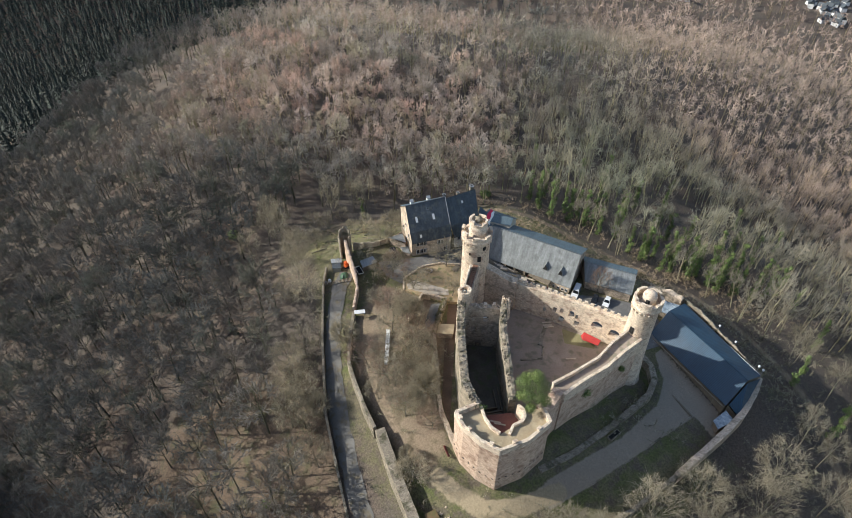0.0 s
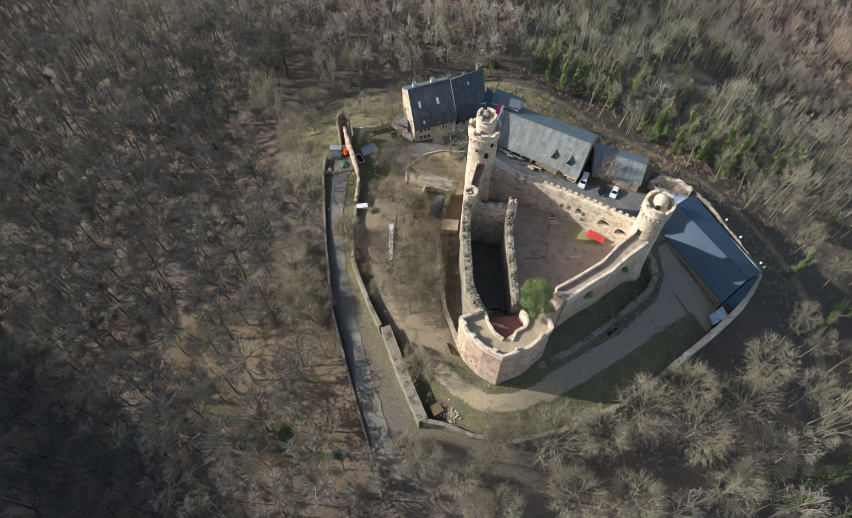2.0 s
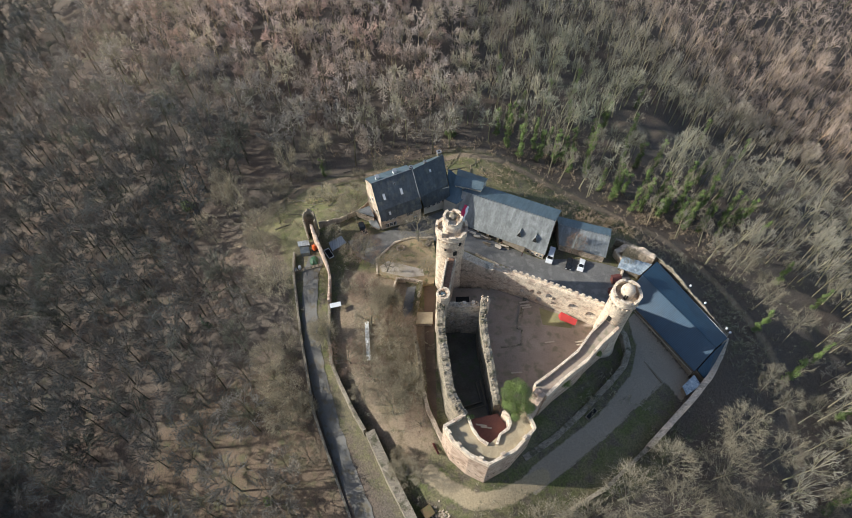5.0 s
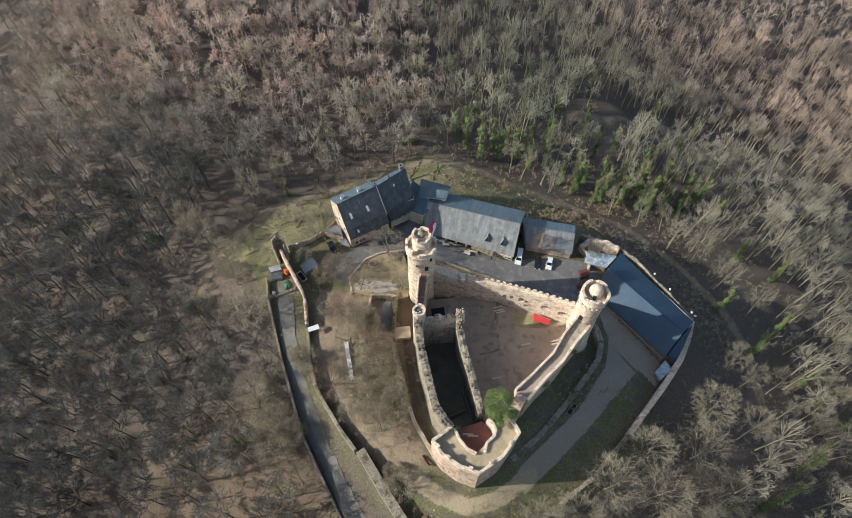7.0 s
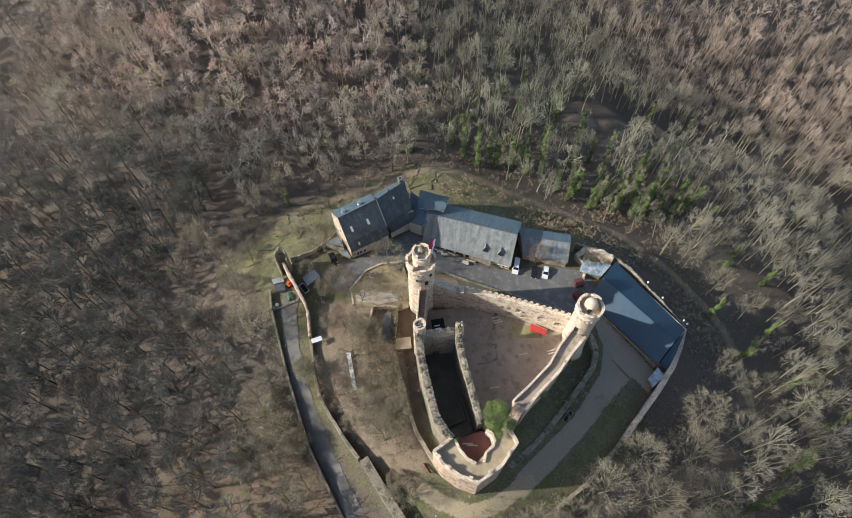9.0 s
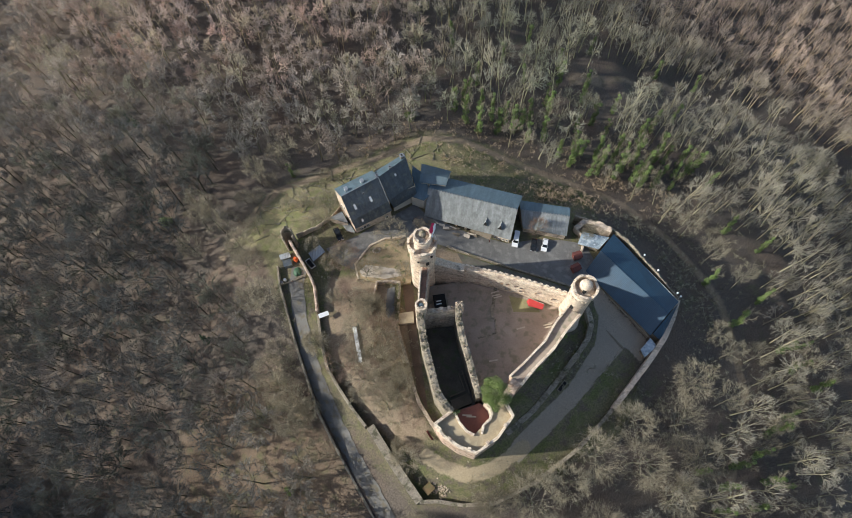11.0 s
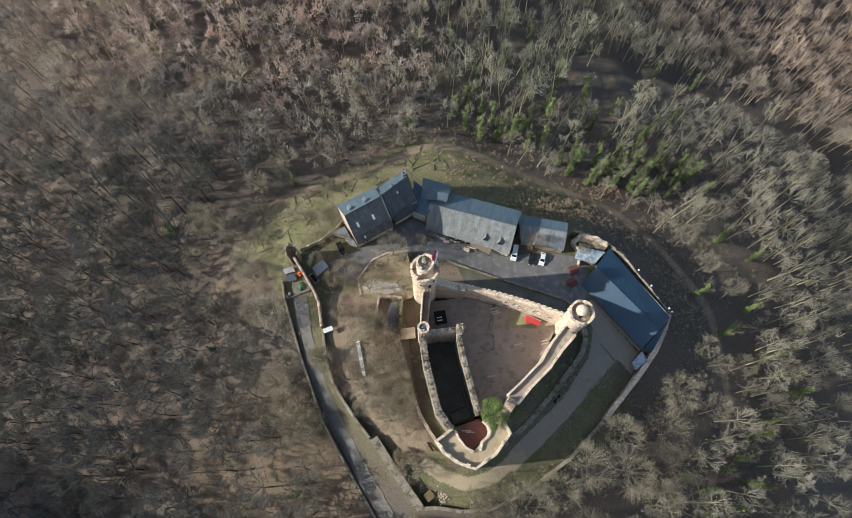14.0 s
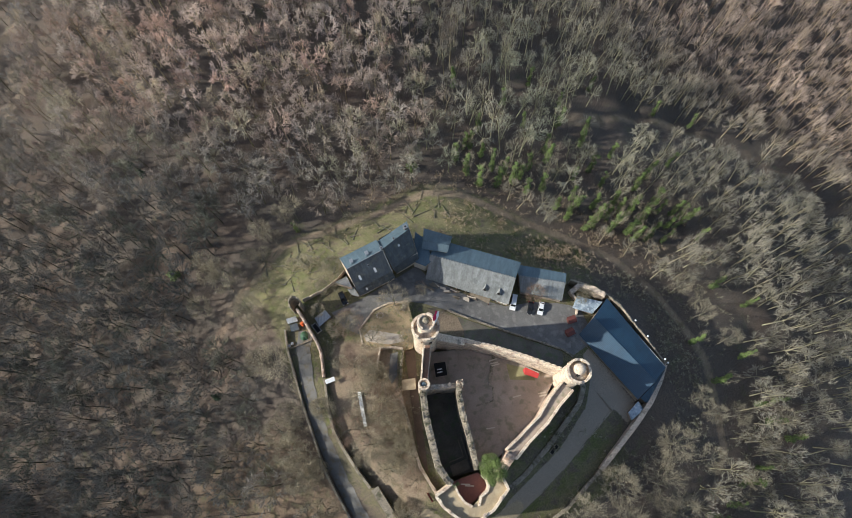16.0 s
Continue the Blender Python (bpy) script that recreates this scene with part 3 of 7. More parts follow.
    turf = blend(rng(nz(0.33, 7), 0.48, 0.62), turf, blend(rng(fine, 0.3, 0.7), (0.055, 0.044, 0.032), (0.195, 0.160, 0.115)))
    earth = blend(rng(fine, 0.3, 0.7), (0.155, 0.115, 0.078), (0.345, 0.264, 0.182))
    earth = blend(rng(nz(0.22, 7), 0.5, 0.64), earth, blend(rng(fine, 0.3, 0.7), (0.090, 0.075, 0.042), (0.230, 0.195, 0.110)))
    earth = blend(rng(nz(0.11, 7), 0.52, 0.66), earth, blend(rng(fine, 0.3, 0.7), (0.085, 0.058, 0.042), (0.225, 0.160, 0.118)))
    yard = blend(rng(fine, 0.3, 0.7), (0.235, 0.195, 0.148), (0.375, 0.315, 0.245))
    yard = blend(rng(nz(0.15, 5), 0.46, 0.66), yard, (0.285, 0.238, 0.185))
    stones = blend(rng(fine, 0.3, 0.7), (0.270, 0.215, 0.135), (0.450, 0.365, 0.240))
    # sunlit look put into the colour: warmer, paler litter beside the lane
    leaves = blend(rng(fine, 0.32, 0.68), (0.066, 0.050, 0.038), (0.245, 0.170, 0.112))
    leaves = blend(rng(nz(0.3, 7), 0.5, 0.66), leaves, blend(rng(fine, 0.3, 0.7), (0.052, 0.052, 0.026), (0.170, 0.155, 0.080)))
    # yellow-green bank grass, brightened in colour as if in full sun
    lit_bank_turf = blend(rng(fine, 0.3, 0.7), (0.090, 0.082, 0.040), (0.330, 0.290, 0.155))
    lit_bank_turf = blend(rng(nz(0.21, 7), 0.47, 0.6), lit_bank_turf, blend(rng(fine, 0.3, 0.7), (0.066, 0.074, 0.028), (0.225, 0.228, 0.090)))
    lit_bank_turf = blend(rng(nz(0.4, 7), 0.54, 0.66), lit_bank_turf, blend(rng(fine, 0.3, 0.7), (0.085, 0.066, 0.045), (0.245, 0.195, 0.135)))
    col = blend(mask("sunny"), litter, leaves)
    col = blend(mask("grass"), col, turf)
    col = blend(mask("bank"), col, lit_bank_turf)
    col = blend(mask("earth"), col, earth)
    col = blend(mask("yard", 0.3), col, yard)
    col = blend(mask("gravel", 0.3), col, stones)
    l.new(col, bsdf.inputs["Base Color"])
    bp = n.new("ShaderNodeBump")
    bp.inputs["Strength"].default_value, bp.inputs["Distance"].default_value = 0.7, 0.25
    l.new(fine, bp.inputs["Height"])
    l.new(bp.outputs[0], bsdf.inputs["Normal"])
    me.materials.append(g)
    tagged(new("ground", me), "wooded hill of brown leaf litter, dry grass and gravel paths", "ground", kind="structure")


make_ground()


def draped(name, poly, material, lift, label, category, step=1.0, z=None):
    """A flat sheet over an outline, laid on the ground (or level at z)."""
    bm = bmesh.new()
    vs = [bm.verts.new((x, y, 0)) for x, y in poly]
    bm.faces.new(vs)
    xs, ys = [p[0] for p in poly], [p[1] for p in poly]
    for co, no, lo, hi in (((1, 0, 0), (1, 0, 0), min(xs), max(xs)), ((0, 1, 0), (0, 1, 0), min(ys), max(ys))):
        v = lo + step
        while v < hi:
            bmesh.ops.bisect_plane(bm, geom=bm.verts[:] + bm.edges[:] + bm.faces[:], plane_co=[c * v for c in co], plane_no=no)
            v += step
    bm.verts.ensure_lookup_table()
    P = np.array([v.co[:] for v in bm.verts])
    H = heights(P[:, 0], P[:, 1]) if z is None else np.full(len(P), z)
    for v, h in zip(bm.verts, H):
        v.co.z = h + lift
    bmesh.ops.recalc_face_normals(bm, faces=bm.faces)
    if sum(f.normal.z for f in bm.faces) < 0:
        bmesh.ops.reverse_faces(bm, faces=bm.faces)
    me = bpy.data.meshes.new(name)
    bm.to_mesh(me)
    bm.free()
    me.materials.append(material)
    return tagged(new(name, me), label, category, kind="structure")


def ribbon_outline(line, width, ragged=0.0):
    L, R = [], []
    if ragged:
        fine = []
        for a, b in zip(line, line[1:]):
            k = max(1, round(math.dist(a, b) / 1.6))
            fine += [(a[0] + (b[0] - a[0]) * i / k, a[1] + (b[1] - a[1]) * i / k) for i in range(k)]
        line = fine + [line[-1]]
    for i, p in enumerate(line):
        q, r = line[max(0, i - 1)], line[min(len(line) - 1, i + 1)]
        dx, dy = r[0] - q[0], r[1] - q[1]
        k = math.hypot(dx, dy)
        wl, wr = (width / 2 + ragged * noise.noise((p[0] * 0.4, p[1] * 0.4, side)) for side in (1.5, 8.5))
        L.append((p[0] - dy / k * wl, p[1] + dx / k * wl))
        R.append((p[0] + dy / k * wr, p[1] - dx / k * wr))
    return L + R[::-1]


LANE = mat("littered_asphalt", (0.175, 0.168, 0.155), (0.100, 0.094, 0.085), 0.9, 0.9, 0, 0.25, 14, (0.125, 0.105, 0.072), spots=0.7)
draped("road", ribbon_outline(ROAD, 4.4, 0.6), LANE, 0.14, "worn grey asphalt lane beside the outer wall", "road")
draped("yard_paving", NORTH_YARD, ASPHALT, 0.16, "grey asphalt yard between the castle and the inn", "yard")


# ---- the ruined castle ----
CASTLE = "castle walls and towers"


def share(name, mesh, m, parent, label=""):
    """An object of its own on a mesh that alike pieces share."""
    ob = new(name, mesh)
    ob.parent = parent
    ob.matrix_basis = m
    return tagged(ob, label)


def mesh_of(name, shape, material):
    ob = link(name, shape, material)
    me = ob.data
    bpy.data.objects.remove(ob)
    return me


CORBEL_MESH = mesh_of("corbel", Shape().box(pose(0, 0, 0), 0.5, 0.33, 0.6), PALE)


def tower_main():
    """The tall round tower with a corbelled parapet and a narrower upper turret."""
    t = thing("tall_round_tower", "tall pale sandstone round tower with a broken upper turret", "tower", CASTLE)
    s = Shape()
    s.lathe((0.1, -0.6), [(3.75, 3.0), (3.65, 12), (3.55, 28.4), (3.95, 29.2), (4.0, 30.2)], 40, cap=True, wob=0.10)
    part("shaft", s, PALE, t, smooth=True)
    s = Shape()
    # parapet, broken away on the side of the yard
    for i in range(14):
        a = i / 14 * 2 * math.pi
        top = 31.6 + 0.9 * noise.noise((i * 1.7, 2.2, 3.1)) - (1.1 if i % 2 else 0)
        if 3 <= i <= 5:
            top = 30.5
        wallring(s, (0.1, -0.6), 4.0, 3.35, 30.2, top, a, a + 2 * math.pi / 14, 3)
    part("parapet", s, PALE, t, "broken crenellated parapet")
    s = Shape()
    s.lathe((0.3, 0.1), [(2.5, 30.2), (2.4, 33.3)], 28, cap=True, wob=0.08)
    part("upper_turret", s, PALE, t, smooth=True)
    s = Shape()
    for i in range(12):
        a = i / 12 * 2 * math.pi
        top = 34.6 + 1.1 * noise.noise((i * 2.3, 7.4, 1.2)) - (0.9 if i in (3, 8, 9) else 0)
        wallring(s, (0.3, 0.1), 2.45, 1.85, 33.2, top, a, a + 2 * math.pi / 12, 2)
    part("turret_crest", s, PALE, t, "jagged broken crest")
    s = Shape()
    s.lathe((0.4, 0.6), [(1.05, 33.3), (1.0, 33.9), (0.8, 34.35), (0.45, 34.6), (0.1, 34.65)], 16, wob=0.12)
    part("stair_cap", s, MOSSY, t, "pale rounded cap over the stair", smooth=True)
    for a, z, w, h in ((-1.30, 23.6, 0.9, 1.6), (-0.95, 27.2, 0.7, 0.9), (-2.0, 25.5, 0.4, 0.6)):
        s = Shape()
        c = Vector((0.1 + 3.55 * math.cos(a), -0.6 + 3.55 * math.sin(a), z))
        s.box(Matrix.Translation(c) @ pose(0, 0, 0, 0, 0, math.degrees(a)), 0.5, w, h)
        part("window", s, DARK, t, "dark window opening")
    for i in range(22):
        a = i / 22 * 2 * math.pi
        share("corbel", CORBEL_MESH, pose(0.1 + 3.72 * math.cos(a), -0.6 + 3.72 * math.sin(a), 28.3, 0, 0, math.degrees(a)), t)


def wallring(s, c, ro, ri, z0, z1, a0, a1, n):
    """A piece of a ring wall between two angles."""
    at = [a0 + (a1 - a0) * i / n for i in range(n + 1)]

    def p(r, z, a):
        return (c[0] + r * math.cos(a), c[1] + r * math.sin(a), z)
    for a, b in zip(at, at[1:]):
        s.face([p(ro, z0, a), p(ro, z0, b), p(ro, z1, b), p(ro, z1, a)], [(a * ro, z0), (b * ro, z0), (b * ro, z1), (a * ro, z1)])
        s.face([p(ri, z0, b), p(ri, z0, a), p(ri, z1, a), p(ri, z1, b)], [(b * ri, z0), (a * ri, z0), (a * ri, z1), (b * ri, z1)])
        s.face([p(ro, z1, a), p(ro, z1, b), p(ri, z1, b), p(ri, z1, a)])
    for a in (a0, a1):
        s.face([p(ro, z0, a), p(ro, z1, a), p(ri, z1, a), p(ri, z0, a)])
    return s


def tower_east():
    t = thing("round_corner_tower", "pale sandstone round corner tower with a domed stair head", "tower", CASTLE)
    c = (41.2, -17.3)
    s = Shape()
    s.lathe(c, [(4.6, -3.0), (3.9, 0), (3.45, 6), (3.2, 14), (3.15, 24.5), (3.45, 25.2), (3.5, 26.2)], 40, wob=0.10)
    part("shaft", s, PALE, t, smooth=True)
    s = Shape()
    for i in range(16):
        a = i / 16 * 2 * math.pi
        wallring(s, c, 3.5, 2.85, 26.2, 28.0 + 0.25 * noise.noise((i * 1.9, 1, 5)) - (0.5 if i % 3 == 0 else 0), a, a + 2 * math.pi / 16, 2)
    part("parapet", s, PALE, t)
    s = Shape()
    s.lathe((c[0] + 0.3, c[1] + 0.5), [(1.7, 26.2), (1.7, 27.9), (1.45, 28.6), (0.9, 29.05), (0.15, 29.2)], 24, wob=0.05)
    part("stair_head", s, PALE, t, "pale domed stair head", smooth=True)
    s = Shape()
    s.box(pose(c[0] - 0.35, c[1] - 0.95, 26.2, 0, 0, 28), 0.8, 0.7, 1.5)
    part("doorway", s, DARK, t, "dark doorway in the stair head")
    s = Shape()
    a = math.radians(222)
    s.box(pose(c[0] + 2.95 * math.cos(a), c[1] + 2.95 * math.sin(a), 17.3, 0, 0, math.degrees(a)), 0.7, 1.0, 2.0)
    part("doorway", s, DARK, t, "dark arched doorway to the wall walk")
    for i in range(20):
        a = i / 20 * 2 * math.pi
        share("corbel", CORBEL_MESH, pose(c[0] + 3.3 * math.cos(a), c[1] + 3.3 * math.sin(a), 24.3, 0, 0, math.degrees(a)), t)


tower_main()
tower_east()

# courtyard and great hall floors
COURTYARD = [(1.5, -4), (12, -4), (26, -9.5), (39, -16), (34, -23), (30, -28), (20, -36), (12, -40.5), (9.5, -36), (8, -26), (7.5, -17), (-1, -15)]
tagged(link("courtyard_floor", Shape().prism([(x, y) for x, y in COURTYARD][::-1], 2.0, 6.7), COURT), "bare brown trodden earth of the inner courtyard", "courtyard", kind="structure")
tagged(link("hall_floor", Shape().prism([(-2, -16.5), (-1.2, -30), (2, -41.5), (10, -40.5), (9, -30), (8, -16.5)], 1.0, 5.0), DARKEARTH), "dark earth floor of the roofless great hall", "floor", kind="structure")
draped("lawn", [(24.4, -10.2), (24.8, -15.2), (32.4, -16.4), (32.8, -13.2)], TURF, 0.03, "small worn green lawn inside the courtyard", "lawn", 1.0, z=6.7)



def rubble_crest(pts, thick, n, seed, rag):
    """Loose stones along a broken crest."""
    rnd = random.Random(seed)
    s = Shape()
    P = [Vector(p) for p in pts]
    seg = [(b - a).length for a, b in zip(P, P[1:])]
    for _ in range(n):
        i = rnd.choices(range(len(seg)), seg)[0]
        u = rnd.random()
        p = P[i].lerp(P[i + 1], u)
        d = (P[i + 1] - P[i]).normalized()
        o = p + Vector((-d.y, d.x, 0)) * rnd.uniform(-0.48, 0.48) * thick
        w = rnd.uniform(0.2, 0.58)
        s.box(pose(o.x, o.y, p.z + rnd.uniform(-0.9, 0.1) * rag - 0.3, rnd.uniform(-14, 14), rnd.uniform(-14, 14), rnd.uniform(0, 180)), w, w * rnd.uniform(0.5, 0.9), rnd.uniform(0.35, 0.85), rnd.uniform(0.55, 0.85))
    return s


# outer wall of the great hall
WEST_LINE = [(-2.4, -14.5, 22.3), (-2.6, -18, 21.3), (-2.5, -24, 20.3), (-1.6, -31, 18.8), (-0.6, -38, 17.8), (1.6, -42, 17.2), (2.6, -43, 17.0)]
COURT_LINE = [(7.9, -16.0, 22.3), (7.7, -19, 20.5), (7.9, -23.5, 18.8), (8.9, -29.3, 17.6), (9.7, -35, 15.8), (10.3, -40, 14.6)]
hall_west = thing("great_hall_west_wall", "tall ruined sandstone wall with a mossy uneven crest", "wall", CASTLE)
part("masonry", ruin(Shape(), WEST_LINE, 1.9, 1.5, 0.6, 0.45, 3), MOSSY, hall_west)
tagged(part("crest", rubble_crest(WEST_LINE, 1.9, 420, 3, 0.7), MOSSY, hall_west, "loose mossy stones along the crest"), kind="stuff")
hall_east = thing("great_hall_court_wall", "ruined inner sandstone wall with a broken crest", "wall", CASTLE)
part("masonry", ruin(Shape(), COURT_LINE, 1.6, 4.0, 0.95, 0.45, 8), MOSSY, hall_east)
tagged(part("crest", rubble_crest(COURT_LINE, 1.6, 200, 8, 0.9), MOSSY, hall_east, "loose pale stones along the crest"), kind="stuff")

# cross wall of the great hall, with window openings on two floors
hall_north = thing("great_hall_gable_wall", "roofless cross wall with rectangular window openings on two floors", "wall", CASTLE)
part("masonry", pierced(Shape(), (-2.6, -15.9), (8.4, -16.3), 1.3, 4.0, (19.6, 19.8),
     [(2.6, 3.9, 14.6, 16.6, 0), (5.6, 6.9, 14.6, 16.6, 0), (2.6, 4.0, 10.0, 12.4, 0), (5.4, 6.8, 10.0, 12.4, 0), (4.0, 5.6, 5.0, 7.4, 1)], 0.35, 4), STONE, hall_north)
for u in (1.4, 3.6, 5.8, 8.0):
    part("merlon", Shape().box(pose(-2.6 + u, -16.0, 19.4, 3 * math.sin(u * 5), 4 * math.sin(u * 9), 3), 1.0 + 0.25 * math.sin(u * 7), 1.1, 0.95 + 0.5 * math.sin(u * 3.3), 0.8), STONE, hall_north)
tagged(part("crest", rubble_crest([(-1.4, -16.0, 19.9), (8.0, -16.2, 20.0)], 1.2, 60, 15, 0.6), STONE, hall_north, "loose stones along the crest"), kind="stuff")

# small turret on the hall's corner
turret = thing("corner_turret", "small square sandstone turret with a pale hollow top", "turret", CASTLE)
s = Shape()
s.lathe((-2.1, -15.4), [(1.75, 4), (1.65, 23.2)], 10, wob=0.12)
part("shaft", s, STONE, turret)
s = Shape()
for i in range(8):
    a = i / 8 * 2 * math.pi
    wallring(s, (-2.1, -15.4), 1.7, 1.15, 23.2, 24.4 - (0.5 if i in (2, 3) else 0) + 0.2 * noise.noise((i * 3.1, 0, 0)), a, a + 2 * math.pi / 8, 2)
part("parapet", s, PALE, turret)
part("cover", Shape().lathe((-2.1, -15.4), [(0.82, 23.2), (0.82, 23.45), (0.5, 23.6), (0.02, 23.65)], 14), TEALSKYROOF, turret, "pale blue-grey cover inside the parapet")
tagged(part("crest", rubble_crest([(-3.4, -16.2, 24.5), (-0.8, -16.2, 24.2), (-0.8, -14.4, 24.0)], 0.5, 20, 17, 0.8), STONE, turret, "loose stones on the broken head"), kind="stuff")
pil = thing("corner_pillar", "broken pale stone pillar at the head of the inner wall", "turret", CASTLE)
s = Shape()
s.lathe((8.3, -16.0), [(1.3, 16), (1.15, 20.0), (1.05, 21.8)], 9, cap=True, wob=0.35)
part("shaft", s, STONE, pil)
tagged(part("crest", rubble_crest([(7.5, -16.2, 22.8), (9.1, -15.8, 22.6)], 1.6, 26, 16, 1.0), STONE, pil, "loose stones on the broken head"), kind="stuff")

# wall with a stair between the turret and the tall tower
stair_wall = thing("stair_wall", "sandstone wall with a red sandstone stair up to the tower", "wall", CASTLE)
part("masonry", ruin(Shape(), [(-1.9, -14.6, 20.8), (-0.9, -9, 21.4), (0.3, -4.2, 22.4)], 2.3, 3.0, 0.1, 0.8, 5), STONE, stair_wall)
s = Shape()
for i in range(16):
    k = i / 15
    s.box(pose(-1.65 + 1.9 * k, -14.0 + 9.4 * k, 20.8 + 1.5 * k, 0, 0, -11), 1.35, 0.62, 0.22)
part("steps", s, BRICKY, stair_wall, "red sandstone steps")
s = Shape()
ruin(s, [(-2.8, -14.2, 21.8), (-1.0, -5.0, 23.4)], 0.4, 20, 0.15, 0.8, 6)
part("parapet", s, PALE, stair_wall)

# curtain wall: a ruined stretch by the tower, then a crenellated one
curtain = thing("crenellated_curtain_wall", "pale sandstone curtain wall with arched openings and battlements", "wall", CASTLE)
CURTAIN = [(11.65, -3.05), (20.75, -6.45), (29.75, -10.45), (38.9, -15.3)]
TOPS = [16.2, 16.2, 16.4, 16.9]
HOLES = [[(8.2, 9.0, 9.6, 11.0, 1)],
         [(1.2, 2.2, 10.6, 12.2, 0), (3.1, 4.1, 11.1, 12.8, 1), (5.5, 7.0, 10.9, 13.1, 1), (3.2, 4.6, 7.9, 9.9, 1), (7.3, 8.1, 10.9, 12.4, 0), (7.3, 8.7, 8.5, 10.1, 0)],
         [(2.0, 5.1, 10.6, 12.9, 1), (6.8, 9.6, 10.2, 12.6, 1)]]
for i in range(3):
    part("masonry", pierced(Shape(), CURTAIN[i], CURTAIN[i + 1], 1.3, 0.5, (TOPS[i], TOPS[i + 1]), HOLES[i], 0.06, 11 + i), PALE, curtain)
k = 0
for i in range(3):
    a, b = Vector(CURTAIN[i]), Vector(CURTAIN[i + 1])
    d = (b - a).normalized()
    m = 6
    for j in range(m):
        u = (j + 0.5) / m
        o = a.lerp(b, u) + Vector((-d.y, d.x)) * 0.38
        z = TOPS[i] + (TOPS[i + 1] - TOPS[i]) * u
        s = Shape().box(pose(o.x, o.y, z - 0.05, 0, 0, math.degrees(math.atan2(d.y, d.x))), 0.95, 0.52, 1.0 + 0.12 * noise.noise((k * 2.1, 4, 4)), 0.95)
        part("merlon", s, PALE, curtain)
        k += 1
    s = Shape()
    o0, o1 = a + Vector((-d.y, d.x)) * 0.38, b + Vector((-d.y, d.x)) * 0.38
    pierced(s, o0, o1, 0.5, TOPS[i] - 0.1, (TOPS[i] + 0.35, TOPS[i + 1] + 0.35), [], 0.03, 3)
    part("breastwork", s, PALE, curtain)
ruined = thing("ruined_curtain_wall", "high broken sandstone wall between tower and battlements", "wall", CASTLE)
RUINED_LINE = [(3.0, -1.5, 20.3), (6, -2.2, 18.8), (9, -2.9, 17.4), (11.6, -3.4, 16.8)]
tagged(part("crest", rubble_crest(RUINED_LINE, 2.0, 90, 12, 0.7), STONE, ruined, "loose stones along the crest"), kind="stuff")
part("masonry", ruin(Shape(), [(3.0, -1.5, 20.5), (6, -2.2, 19), (9, -2.9, 17.6), (11.6, -3.6, 17.2)], 2.2, 1.0, 0.5, 0.7, 9), STONE, ruined)

yard_wall = thing("yard_retaining_wall", "low grey stone retaining wall along the asphalt yard", "wall", CASTLE)
part("masonry", ruin(Shape(), [(x, y, ground_z(x, y) + 0.75) for x, y in YARD_EDGE], 0.55, -4.0, 0.10, 0.9, 43), MOSSY, yard_wall)
# dark sheet: soil colour plus the deep shade between the two walls
draped("ditch_soil_shade", [(11.5, 7.6), (21.0, 3.2), (29.1, -0.6), (37.2, -4.2), (44.4, -7.6), (44.0, -11.0), (39.4, -14.4), (30, -9.8), (21, -5.6), (13, -2.4), (13, 3.0)], DARKEARTH, 0.13, "dark soil of the ditch behind the curtain wall, deep shade painted in", "ditch")

# south-east wall with a paved walk between two parapets
walkwall = thing("wall_walk", "high sandstone wall carrying a walk between low parapets", "wall", CASTLE)
INNER = [(19.3, -35.5), (23.5, -32.6), (30.4, -27.3), (34.2, -22.6), (38.6, -18.6)]
OUTER = [(21.6, -38.4), (25.6, -34.7), (32.2, -29.7), (36.6, -25.2), (41.0, -21.5)]
WZ = [16.2, 16.3, 16.6, 17.0, 17.5]
s = Shape()
for i in range(4):
    p = [OUTER[i], OUTER[i + 1], INNER[i + 1], INNER[i]]
    s.prism(p, [-1.5] * 4, [WZ[i] - 0.9, WZ[i + 1] - 0.9, WZ[i + 1] - 0.9, WZ[i] - 0.9])
part("masonry", s, ROSY, walkwall)
for line, w in ((INNER, 0.55), (OUTER, 0.7)):
    part("parapet", ruin(Shape(), [(*p, z + 0.25) for p, z in zip(line, WZ)], w, 13.0, 0.06, 1.2, 2), PALE, walkwall)
s = Shape()
for i in range(4):
    s.face([(*OUTER[i], WZ[i] - 0.85), (*OUTER[i + 1], WZ[i + 1] - 0.85), (*INNER[i + 1], WZ[i + 1] - 0.85), (*INNER[i], WZ[i] - 0.85)])
part("walk_paving", s, COURT, walkwall)
broken = thing("broken_south_wall", "broken stub of sandstone wall beside the pine", "wall", CASTLE)
part("masonry", ruin(Shape(), [(20.6, -37.0, 16.0), (18.6, -39.5, 15.0), (16.6, -42.0, 15.0)], 2.6, -1.0, 0.8, 0.6, 14), ROSY, broken)

# the bastion
bastion = thing("polygonal_bastion", "massive polygonal sandstone bastion with a gravelled platform", "bastion", CASTLE)
BAST = [(-2.3, -45.5), (-0.4, -48.8), (3.2, -51.9), (7.3, -53.9), (13.2, -50.9), (18.1, -46.0), (16.6, -42.0), (10.4, -40.6), (2.6, -42.8)]


